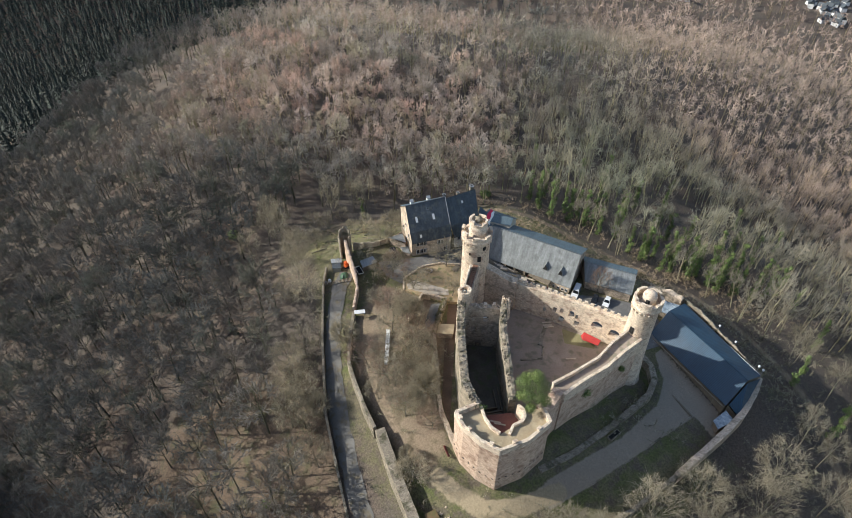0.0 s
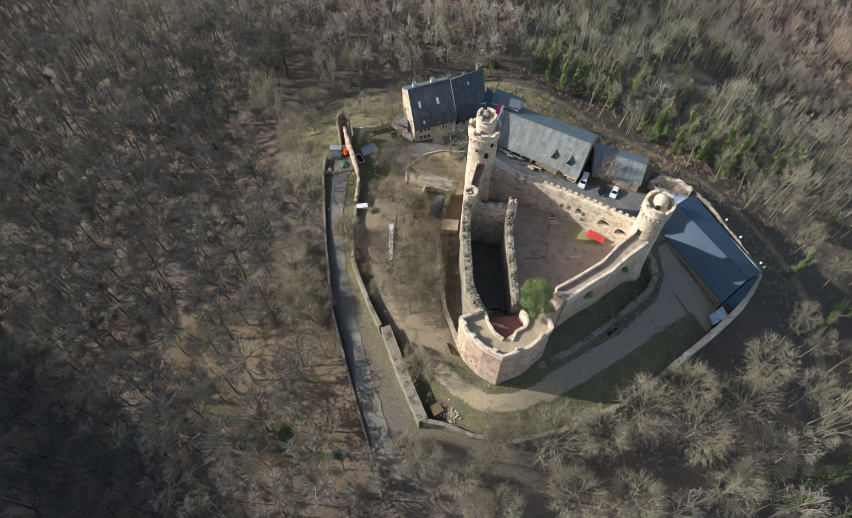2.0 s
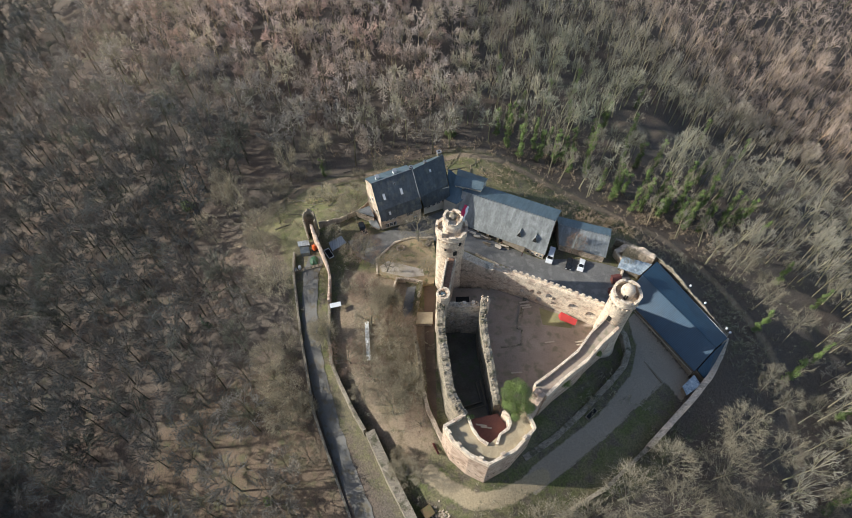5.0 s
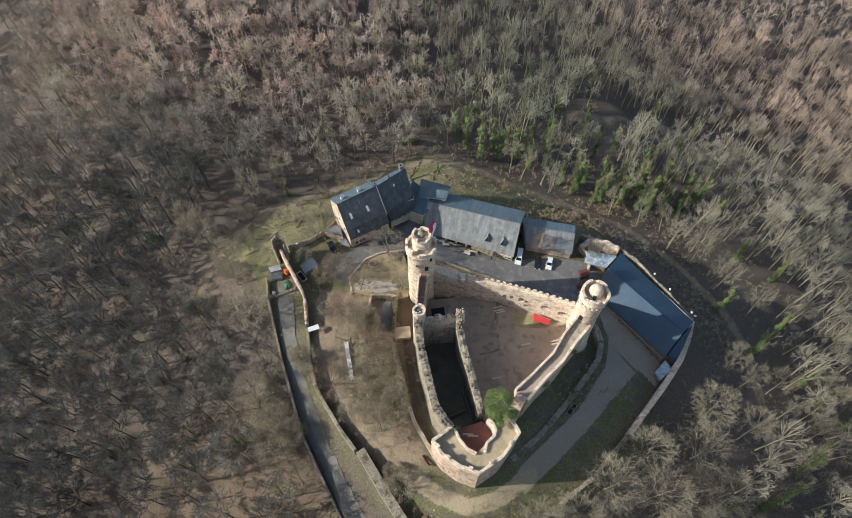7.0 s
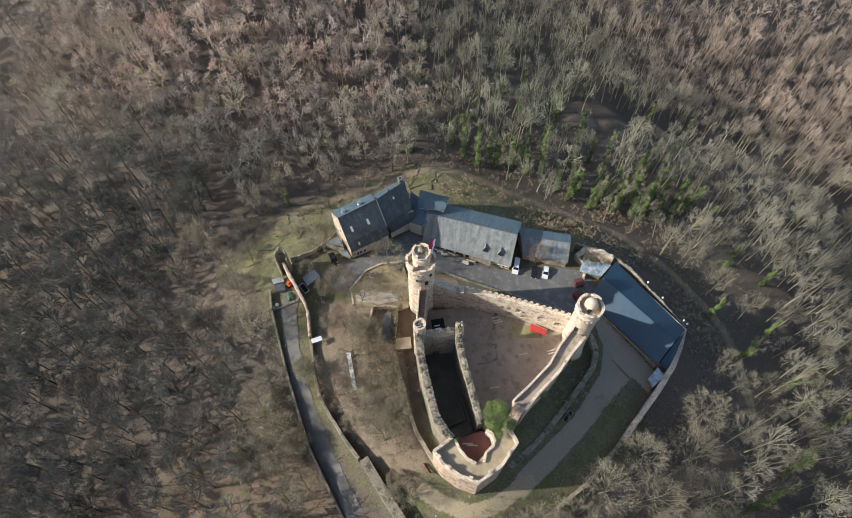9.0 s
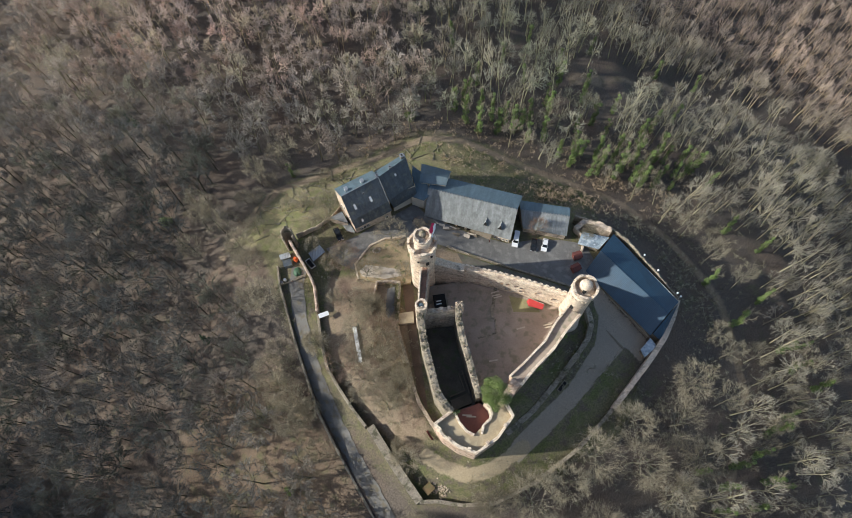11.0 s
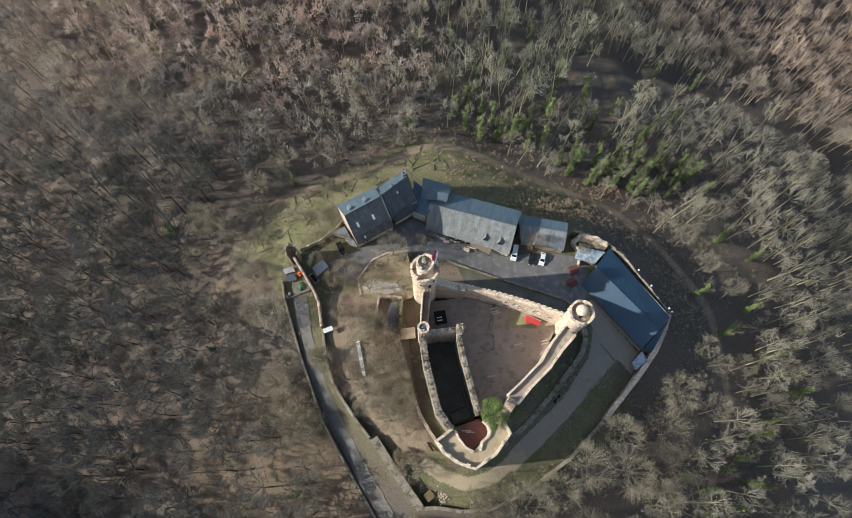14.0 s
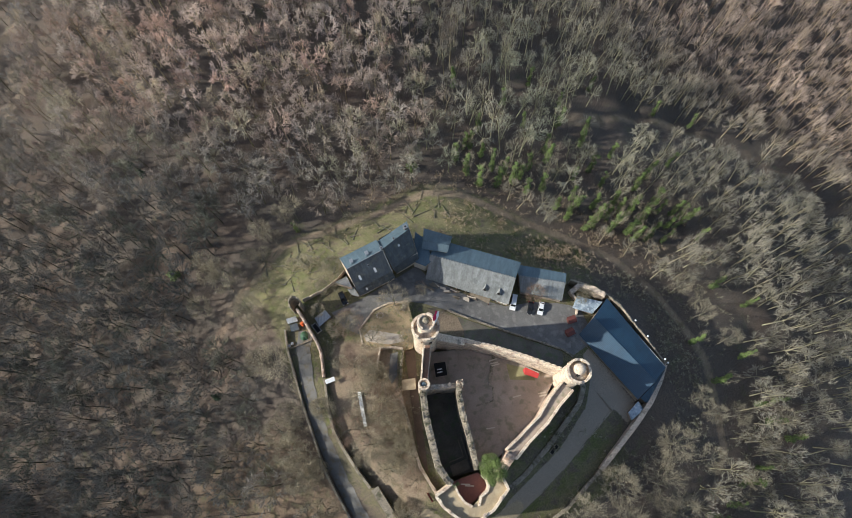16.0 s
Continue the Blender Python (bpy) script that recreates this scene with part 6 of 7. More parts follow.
# the pine on the bastion
pine = tagged(new("green_pine"), "rounded bright green pine growing on the ruined wall", "tree")
s = Shape()
tube(s, (14.4, -41.6, 13), (14.2, -40.8, 17.5), 0.28, 0.2)
for dx, dy, dz in ((1.8, 0.5, 3.2), (-1.8, 1.0, 3.4), (0.4, 2.0, 4.2), (0.6, -1.8, 2.6)):
    tube(s, (14.2, -40.8, 17.2), (14.2 + dx, -40.8 + dy, 17.2 + dz), 0.16, 0.06)
part("trunk", s, BARK, pine)
BLOBS = [(14.2, -40.2, 21.4, 2.2), (12.3, -39.4, 20.6, 1.7), (16.2, -40.0, 20.4, 1.8), (13.2, -41.8, 19.6, 1.7), (15.6, -42.0, 19.2, 1.7), (14.4, -38.0, 20.8, 1.8), (12.2, -41.0, 18.6, 1.3), (16.8, -41.6, 18.2, 1.3), (13.9, -43.2, 17.6, 1.2), (15.0, -39.0, 22.4, 1.5), (12.9, -37.6, 19.8, 1.3)]
cr = new("crown", tri_mesh("crown", *leaf_cloud(77, [(x + (x - 14.3) * 0.15, y + (y + 40.4) * 0.15, z, r * 1.04) for x, y, z, r in BLOBS], 1500, 0.095), PINELEAF))
cr.parent = pine


# ---- vehicles ----
def car(name, label, m, paint, length=4.4, width=1.8, tall=1.45, van=False):
    """A parked car or van on four wheels, nose towards +y."""
    c = thing(name, label, "van" if van else "car", "parked vehicles")
    c.matrix_basis = m
    L, W = length / 2, width / 2
    belt = tall * (0.52 if not van else 0.5)
    prof = [(-L, 0.35), (-L, belt * 0.95), (-L * 0.93, belt), (L * 0.55, belt), (L * 0.92, belt * 0.86), (L, belt * 0.6), (L, 0.35)]
    s = Shape()
    inset = lambda z: W - (0.10 if z < 0.4 else 0.0) - (0.05 if z > belt * 0.9 else 0)
    for (y0, z0), (y1, z1) in zip(prof, prof[1:] + prof[:1]):
        s.face([(-inset(z0), y0, z0), (inset(z0), y0, z0), (inset(z1), y1, z1), (-inset(z1), y1, z1)])
    for side in (-1, 1):
        s.face([(side * inset(z), y, z) for y, z in prof])
    part("body", s, paint, c)
    ya, yb, yc, yd = (-L * 0.96, -L * 0.90, L * 0.42, L * 0.62) if van else (-L * 0.90, -L * 0.62, L * 0.12, L * 0.52)
    s = Shape()
    t = tall
    lo, hi = W - 0.07, W - 0.22
    q = [(ya, belt, lo), (yb, t, hi), (yc, t, hi), (yd, belt, lo)]
    for (y0, z0, w0), (y1, z1, w1) in zip(q, q[1:]):
        s.face([(-w0, y0, z0), (w0, y0, z0), (w1, y1, z1), (-w1, y1, z1)])
    for side in (-1, 1):
        s.face([(side * w_, y, z) for y, z, w_ in q])
    part("cabin", s, paint, c)
    for y0, z0, w0, y1, z1, w1, nm in ((yd, belt, lo, yc, t, hi, "windscreen"), (ya, belt, lo, yb, t, hi, "rear_window")):
        d = Vector((0, z1 - z0, -(y1 - y0))).normalized() * 0.02 * (1 if nm == "windscreen" else -1)
        f = lambda k, ww: (ww, y0 + (y1 - y0) * k, z0 + (z1 - z0) * k)
        pts = [Vector(f(0.15, -w0 * 0.9)), Vector(f(0.15, w0 * 0.9)), Vector(f(0.9, w1 * 0.9)), Vector(f(0.9, -w1 * 0.9))]
        g = Shape().face([p + d for p in pts]).face([p - d * 0.2 for p in reversed(pts)])
        part(nm, g, CARGLASS, c, "dark glass")
    for side in (-1, 1):
        x0 = side * (lo + 0.0)
        pts = [Vector((side * (lo - 0.01), ya + (yd - ya) * 0.14, belt + 0.06)), Vector((side * (lo - 0.01), ya + (yd - ya) * 0.86, belt + 0.06)), Vector((side * (hi + 0.05), ya + (yd - ya) * 0.72, t - 0.12)), Vector((side * (hi + 0.05), ya + (yd - ya) * 0.26, t - 0.12))]
        o = Vector((side * 0.025, 0, 0))
        part("side_window", Shape().face([p + o for p in pts]).face([p - o * 0.2 for p in reversed(pts)]), CARGLASS, c, "dark glass")
        part("headlight", Shape().box(pose(side * W * 0.72, L - 0.12, belt * 0.62), 0.35, 0.28, 0.16), WHITE, c)
        part("tail_light", Shape().box(pose(side * W * 0.80, -L + 0.04, belt * 0.7), 0.22, 0.14, 0.22), REDCLOTH, c)
        part("mirror", Shape().box(pose(side * (W + 0.08), yd - 0.25, belt), 0.18, 0.12, 0.14), paint, c)
        for y in (-L * 0.62, L * 0.62):
            wh = part("wheel", tube(Shape(), (side * (W - 0.22), y, 0.33), (side * (W - 0.01), y, 0.33), 0.33, n=14), TYRE, c)
            part("rim", tube(Shape(), (side * (W - 0.03), y, 0.33), (side * (W + 0.01), y, 0.33), 0.2, n=10), METAL, wh)
    return c


def lie(x, y, yaw, lift=0.17):
    """A pose on the sloping ground, turned by yaw."""
    e = 1.2
    gx = (ground_z(x + e, y) - ground_z(x - e, y)) / (2 * e)
    gy = (ground_z(x, y + e) - ground_z(x, y - e)) / (2 * e)
    up = Vector((-gx, -gy, 1)).normalized()
    fwd = Vector((-math.sin(radians(yaw)), math.cos(radians(yaw)), 0))
    right = fwd.cross(up).normalized()
    fwd = up.cross(right)
    m = Matrix((right, fwd, up)).transposed().to_4x4()
    m.translation = (x, y, ground_z(x, y) + lift)
    return m


car("white_van", "white delivery van parked beside the barn", lie(30.9, 10.4, 160), CARWHITE, 5.4, 2.0, 2.1, True)
car("white_car", "white hatchback parked in the yard", lie(39.7, 7.3, 158), CARWHITE, 4.5, 1.85, 1.5)
car("black_car", "black estate car parked beside a white one", lie(36.2, 7.8, 162), CARBLACK, 4.4, 1.8, 1.5)
car("black_off_roader", "black off-road car parked below the inn", lie(-24.9, 17.2, 200), CARBLACK, 4.6, 1.9, 1.8)


def shed(name, label, poly, z0, z1, wall_mat, roof_mat, category="shed", tilt=0.3):
    """A small flat-roofed hut on an outline."""
    t = thing(name, label, category)
    part("wall", Shape().prism(poly, z0, z1, top=False), wall_mat, t)
    cx, cy = sum(p[0] for p in poly) / len(poly), sum(p[1] for p in poly) / len(poly)
    big = [(x + (x - cx) * 0.12, y + (y - cy) * 0.12) for x, y in poly]
    k = len(poly)
    part("roof", Shape().prism(big, [z1 + (tilt if i >= k // 2 else 0) for i in range(k)], [z1 + 0.15 + (tilt if i >= k // 2 else 0) for i in range(k)], bottom=True), roof_mat, t)
    return t


PALEROOF = mat("pale_blue_sheet_roof", (0.36, 0.44, 0.50), (0.16, 0.20, 0.24), 2.0, 0.5, 0, 0.1, 6, (0.5, 0.55, 0.58), spots=0.3)
CORRUGATED = roofing("corrugated_grey_sheet", (0.46, 0.48, 0.49), (0.32, 0.34, 0.35), 0.5, 0.5, 0.2)
shed("yard_hut", "small hut with a stained pale blue sheet roof", [(62.4, -29.0), (62.9, -31.2), (66.9, -28.8), (65.8, -26.2)][::1], -7.0, -2.7, WOOD, PALEROOF)
shed("corrugated_shelter", "shelter with a grey corrugated roof behind the gate wall", [(-34.0, 11.4), (-32.8, 8.8), (-29.3, 11.2), (-30.8, 13.4)], 3.5, 6.6, WOOD, CORRUGATED)
shed("rear_shed", "low shed with a grey sheet roof beside ruined walls", [(50.5, 6.2), (56.0, 3.8), (59.7, 6.9), (52.5, 9.6)], -4.0, 1.0, MOSSY, PALEROOF)
shed("gable_lean_to", "lean-to with a pale grey sheet roof against the inn's gable", [(-26.8, 22.3), (-21.5, 19.9), (-23.0, 23.6)], 3.0, 7.2, STONE, GREYROOF, tilt=0.8)
shed("gable_store", "low store with a pale grey flat roof at the gable's foot", [(-23.0, 19.9), (-21.9, 18.1), (-19.7, 17.3), (-21.0, 20.4)], 3.0, 5.5, STONE, GREYROOF, tilt=0.2)
shed("low_stone_store", "low stone store with a pale flat roof in the forecourt", [(-8.7, -14.4), (-4.7, -14.5), (-4.6, -11.4), (-8.7, -11.5)], 3.0, 6.3, STONE, GRAVEL, tilt=0.1)
shed("grey_container", "grey site container inside the gate pen", [(-42.0, 8.3), (-39.6, 8.6), (-40.2, 10.6), (-42.4, 10.2)], 3.5, 5.8, METAL, SLATE, "container", 0.02)
shed("white_container", "white site container inside the gate pen", [(-42.9, 10.9), (-40.0, 11.4), (-40.6, 13.0), (-43.4, 12.4)], 3.5, 5.6, METAL, CORRUGATED, "container", 0.02)
for x, y, yaw in ((48.9, 2.2, 10), (47.6, -1.8, 20)):
    t = thing("red_market_stall", "dark red wooden market stall with a pitched roof", "stall", "market stalls")
    z = ground_z(x, y)
    m = pose(x, y, z, 0, 0, yaw)
    part("body", Shape().box(m, 2.4, 1.9, 2.1), RUSTWOOD, t)
    s = Shape()
    P = lambda a, b, c: m @ Vector((a, b, c))
    for k in (-1, 1):
        s.face([P(-1.4, k * 1.25, 2.0), P(1.4, k * 1.25, 2.0), P(1.4, 0, 2.8), P(-1.4, 0, 2.8)])
        s.face([P(k * 1.4, -1.25, 2.0), P(k * 1.4, 1.25, 2.0), P(k * 1.4, 0, 2.8)])
    part("roof", s, RUSTWOOD, t)
# timber veranda on the barn's yard side
ver = thing("timber_veranda", "brown timber veranda roof on posts along the barn", "veranda")
VP = [(16.6, 14.4), (22.4, 10.6), (23.6, 12.6), (17.9, 16.2)]
for x, y in VP:
    part("post", Shape().box(pose(x, y, -0.5), 0.18, 0.18, 3.0), RUSTWOOD, ver)
part("roof", Shape().prism(VP, [2.4, 2.4, 3.0, 3.0], [2.55, 2.55, 3.15, 3.15], bottom=True), WOOD, ver)
for k in range(6):
    u = k / 5
    p, q = Vector(VP[0]).lerp(Vector(VP[1]), u), Vector(VP[3]).lerp(Vector(VP[2]), u)
    part("rafter", tube(Shape(), (*p, 2.62), (*q, 3.22), 0.07, n=4), WOOD, ver)

# open bays, stacked timber and tables along the barn
bd = (Vector(BSE) - Vector(BSW)).normalized()
bo = Vector((bd.y, -bd.x))
byaw = math.degrees(math.atan2(bd.y, bd.x))
for k in range(5):
    p = Vector(BSW).lerp(Vector(BSE), 0.08 + 0.115 * k) + bo * 0.03
    part("open_bay", Shape().box(pose(p.x, p.y, -0.4, 0, 0, byaw), 2.5, 0.08, 2.9), DARK, barn, "dark open bay between timber posts")
    p = Vector(BSW).lerp(Vector(BSE), 0.025 + 0.115 * k) + bo * 0.5
    part("post", Shape().box(pose(p.x, p.y, -0.6, 0, 0, byaw), 0.22, 0.22, 3.5), WOOD, barn)
rr = random.Random(44)
for k in range(16):
    p = Vector(BSW).lerp(Vector(BSE), rr.uniform(0.03, 0.62)) + bo * rr.uniform(0.9, 3.2)
    z = ground_z(p.x, p.y)
    if k % 2:
        t = thing("timber_stack", "stack of weathered boards lying before the barn", "timber", "timber stacks")
        for j in range(4):
            part("board", Shape().box(pose(p.x + rr.uniform(-0.3, 0.3), p.y + rr.uniform(-0.3, 0.3), z + 0.05 + 0.16 * j, 0, 0, byaw + rr.uniform(-25, 25)), rr.uniform(2.0, 3.4), 0.3, 0.12), PALEWOOD if j == 3 and k % 4 == 1 else WOOD, t)
    else:
        t = thing("market_table", "weathered trestle table before the barn", "table", "trestle tables")
        m = pose(p.x, p.y, z, 0, 0, byaw + rr.uniform(-20, 20))
        part("tabletop", Shape().box(m @ pose(0, 0, 0.72), 1.9, 0.75, 0.06), WOOD if k % 4 else PALEWOOD, t)
        for dx in (-0.7, 0.7):
            part("leg", Shape().box(m @ pose(dx, 0, 0), 0.12, 0.6, 0.73), WOOD, t)

# ---- forecourt and terrace west of the castle ----
FORE = [(-20.2, 6.4), (-15.2, 11.9), (-10.5, 13.6), (-4.0, 13.6), (-2.6, 4.0), (-4.0, -1.6), (-7.0, -2.2), (-13.5, -0.6), (-19.6, 1.6)][::-1]
fore = thing("forecourt_terrace", "raised forecourt of dry grass held by a low stone wall", "terrace", kind="structure")
part("bank", Shape().prism(FORE, 2.0, 5.5), mat("dry_grass_bank", (0.43, 0.32, 0.185), (0.25, 0.185, 0.11), 1.2, 0.95, 0, 0.4, 14, (0.16, 0.16, 0.07)), fore)
part("pad", Shape().prism([(-19.2, 4.0), (-18.6, 2.2), (-11.6, 0.4), (-6.6, 0.8), (-7.0, 3.0), (-12.6, 4.6), (-17.0, 5.8)], 5.4, 5.56), mat("pale_concrete_pad", (0.52, 0.45, 0.37), (0.40, 0.345, 0.28), 1.2, 0.9, 0, 0.15, 12, (0.33, 0.27, 0.20)), fore, "pale sand-strewn concrete pad")
part("edge_wall", ruin(Shape(), [(-19.8, 1.4, 5.7), (-20.4, 6.4, 5.8), (-15.2, 12.1, 5.9), (-10.5, 13.8, 5.9), (-3.8, 13.8, 5.9)], 0.5, 3.0, 0.06, 1.0, 51), STONE, fore)
stair = thing("timber_steps", "short flight of timber steps in the bank", "steps")
for k in range(6):
    part("step", Shape().box(pose(-6.0 + 0.28 * k, 11.0 + 0.5 * k, 5.45 + 0.05 * (5 - k), 0, 0, -28), 1.5, 0.4, 0.18), WOOD, stair)
trough = thing("stone_ring", "low ring of rubble stones on the grass", "stones")
s = Shape()
for k in range(10):
    a = k / 10 * 6.28
    s.box(pose(-13.4 + 1.1 * math.cos(a), 10.2 + 0.8 * math.sin(a), 5.45, 0, 0, k * 40), 0.6, 0.45, 0.4, 0.7)
part("rubble", s, STONE, trough)
fw = thing("forecourt_wall", "narrow pale ruined wall crossing the terrace", "wall", CASTLE)
part("masonry", ruin(Shape(), [(-14.2, -0.5, 6.9), (-15.8, -5.6, 6.4), (-17.3, -10.5, 5.7)], 0.55, 3.0, 0.2, 0.8, 52), STONE, fw)
part("masonry", ruin(Shape(), [(-14.2, -0.5, 6.9), (-9.6, -0.9, 6.5), (-7.2, -1.6, 6.4)], 0.7, 3.0, 0.3, 0.8, 53), STONE, fw)
iv = thing("overgrown_wall", "mossy wall overgrown with brown and green ivy", "wall", CASTLE)
part("masonry", ruin(Shape(), [(-7.4, -2.0, 7.2), (-8.4, -8, 7.0), (-9.6, -15, 6.4), (-8.0, -24, 5.6), (-6.8, -33, 5.0)], 0.9, 2.5, 0.3, 0.8, 54), MOSSY, iv)
CREEPER = mat("brownish_creeper_leaves", (0.15, 0.135, 0.06), (0.08, 0.075, 0.03), 1.5, 0.8, 0, 0, 8)
rr = random.Random(9)
blobs = [(-7.6 - 2.0 * k / 12 + rr.gauss(0, 0.3), -2.5 - 12 * k / 12, 6.9 + rr.gauss(0, 0.3), rr.uniform(0.6, 1.1)) for k in range(13)]
o = new("creeper", tri_mesh("creeper", *leaf_cloud(91, blobs, 90, 0.16), CREEPER))
o.parent = iv
draped("forecourt_paving", [(-11.4, -2.6), (-9.0, -2.2), (-10.0, -9.6), (-11.8, -12.0), (-12.6, -10)], ASPHALT, 0.12, "worn grey paving between ruined walls", "paving")
draped("sunken_floor", [(-6.6, -2.0), (-3.4, -2.0), (-4.0, -15), (-3.6, -40), (-6.0, -34), (-6.6, -16)], mat("brown_bare_soil", (0.17, 0.115, 0.08), (0.10, 0.07, 0.05), 1.0, 0.95, 0, 0.3, 12), 0.10, "bare brown soil of the dry ditch", "ditch")
lb = thing("long_white_bench", "long low white bench of seven slabs on the terrace", "bench")
for k in range(7):
    u = (k + 0.5) / 7
    x, y = -22.2 + 0.9 * u, -13.2 - 10.6 * u
    z = ground_z(x, y)
    sl = part("slab", Shape().box(pose(x, y, z + 0.55, 0, 0, -85.1), 1.5, 1.1, 0.12), WHITE, lb)
    for d in (-0.5, 0.5):
        part("support", Shape().box(pose(x + d * 0.09, y + d, z - 0.2), 0.7, 0.15, 0.76), WHITE, sl)
st = thing("white_roofed_stall", "small stall with a flat white roof beside the wall", "stall")
for x, y in ((-32.0, -9.6), (-29.4, -8.9), (-32.2, -8.6), (-29.6, -7.9)):
    part("post", Shape().box(pose(x, y, 3.2), 0.1, 0.1, 3.0), METAL, st)
part("roof", Shape().box(pose(-30.8, -8.75, 6.2, 0, 3, 15), 3.0, 1.4, 0.12), WHITE, st)
for x, y, yaw in ((-9.6, -26.6, 30), (-10.6, -27.6, 20)):
    z = ground_z(x, y)
    t = thing("picnic_table", "weathered timber picnic table with benches", "table", "picnic tables")
    m = pose(x, y, z, 0, 0, yaw)
    part("tabletop", Shape().box(m @ pose(0, 0, 0.70), 1.8, 0.75, 0.06), WOOD, t)
    for k in (-1, 1):
        part("bench", Shape().box(m @ pose(0, k * 0.72, 0.42), 1.8, 0.28, 0.05), WOOD, t)
        part("leg", Shape().box(m @ pose(k * 0.65, 0, 0), 0.1, 1.4, 0.42), WOOD, t)
        part("upright", Shape().box(m @ pose(k * 0.65, 0, 0.42), 0.1, 0.3, 0.28), WOOD, t)
z = ground_z(-3.7, -46.2)
t = thing("red_brown_bench", "long red-brown timber bench against the bastion", "bench")
m = pose(-3.9, -46.4, z, 0, 0, 116)
part("seat", Shape().box(m @ pose(0, 0, 0.42), 3.0, 0.5, 0.08), RUSTWOOD, t)
part("backrest", Shape().box(m @ pose(0, 0.3, 0.5), 3.0, 0.08, 0.5), RUSTWOOD, t)
for k in (-1.2, 0, 1.2):
    part("leg", Shape().box(m @ pose(k, 0, -0.1), 0.1, 0.45, 0.52), RUSTWOOD, t)
t = thing("rusty_hut", "small hut with a brown rusted roof behind the rampart", "hut")
z = ground_z(-6.0, -60.2)
part("wall", Shape().box(pose(-6.0, -60.0, z - 0.3, 0, 0, 35), 2.2, 2.0, 1.9), WOOD, t)
part("roof", Shape().box(pose(-6.0, -60.0, z + 1.6, 6, 0, 35), 2.7, 2.5, 0.12), mat("mossy_brown_roof", (0.20, 0.13, 0.06), (0.12, 0.09, 0.04), 2, 0.8, 0, 0.2, 8, (0.14, 0.13, 0.05)), t)
s = Shape()
rr = random.Random(4)
for k in range(60):
    x, y = -3.2 + rr.gauss(0, 1.6), -60.8 + rr.gauss(0, 0.9)
    s.box(pose(x, y, ground_z(x, y) - 0.1, rr.uniform(-20, 20), rr.uniform(-20, 20), rr.uniform(0, 90)), rr.uniform(0.25, 0.6), rr.uniform(0.2, 0.45), rr.uniform(0.2, 0.45), 0.8)
tagged(link("rubble_heap", s, STONE), "heap of loose building stones beside the path", "rubble", kind="stuff")

# gate pen
pen = thing("pen_fence", "timber board fence closing the gate pen", "fence")
for k in range(9):
    u = k / 8
    x, y = -44.0 + 8.2 * u, 2.9 + 1.9 * u
    part("post", Shape().box(pose(x, y, ground_z(x, y) - 0.2), 0.12, 0.12, 1.7), WOOD, pen)
for h in (0.45, 0.95, 1.35):
    part("rail", tube(Shape(), (-44.0, 2.9, ground_z(-44, 2.9) + h), (-35.8, 4.8, ground_z(-35.8, 4.8) + h), 0.07, n=4), WOOD, pen)
t = thing("orange_digger", "small orange digger standing in the gate pen", "digger")
z = ground_z(-38.3, 10.2)
part("track", Shape().box(pose(-38.3, 10.2, z, 0, 0, 30), 1.5, 1.2, 0.5), TYRE, t)
part("body", Shape().box(pose(-38.3, 10.2, z + 0.5, 0, 0, 50), 1.3, 1.1, 0.7, 0.9), ORANGE, t)
part("cab", Shape().box(pose(-38.5, 10.3, z + 1.2, 0, 0, 50), 0.8, 0.8, 0.9, 0.9), ORANGE, t)
part("arm", tube(Shape(), (-38.0, 10.6, z + 0.9), (-37.2, 11.6, z + 1.9), 0.12, n=5), ORANGE, t)
t = thing("green_tarp_heap", "heap covered by a dark green sheet", "tarp")
s = Shape()
s.lathe((-38.2, 6.6), [(1.5, ground_z(-38.2, 6.6) - 0.1), (1.25, ground_z(-38.2, 6.6) + 0.5), (0.6, ground_z(-38.2, 6.6) + 0.95), (0.1, ground_z(-38.2, 6.6) + 1.05)], 14, wob=0.4)
part("sheet", s, mat("dark_green_sheet", (0.03, 0.10, 0.05), (0.02, 0.06, 0.03), 2, 0.6, 0, 0.3, 6), t)
for x, y in ((-43.4, 4.0), (-42.3, 4.6)):
    t = thing("white_barrel", "white plastic barrel beside the fence", "barrel", "barrels")
    z = ground_z(x, y)
    part("body", Shape().lathe((x, y), [(0.42, z - 0.05), (0.48, z + 0.3), (0.48, z + 0.8), (0.4, z + 1.05)], 14), WHITE, t)
    part("lid", Shape().lathe((x, y), [(0.43, z + 1.05), (0.43, z + 1.12)], 14), METAL, t)
t = thing("flatbed_trailer", "small trailer with a white frame behind the gate wall", "trailer")
z = ground_z(-34.0, 8.2)
m = pose(-34.0, 8.3, z, 0, 0, -57)
part("bed", Shape().box(m @ pose(0, 0, 0.55), 3.4, 1.5, 0.12), DARK, t)
for k in (-0.75, 0.75):
    part("side_board", Shape().box(m @ pose(0, k, 0.67), 3.4, 0.08, 0.4), WHITE, t)
    part("wheel", tube(Shape(), m @ Vector((0.2, k * 0.8, 0.33)), m @ Vector((0.2, k * 1.06, 0.33)), 0.33, n=12), TYRE, t)
for k in (-1.66, 1.66):
    part("end_board", Shape().box(m @ pose(k, 0, 0.67), 0.08, 1.5, 0.4), WHITE, t)

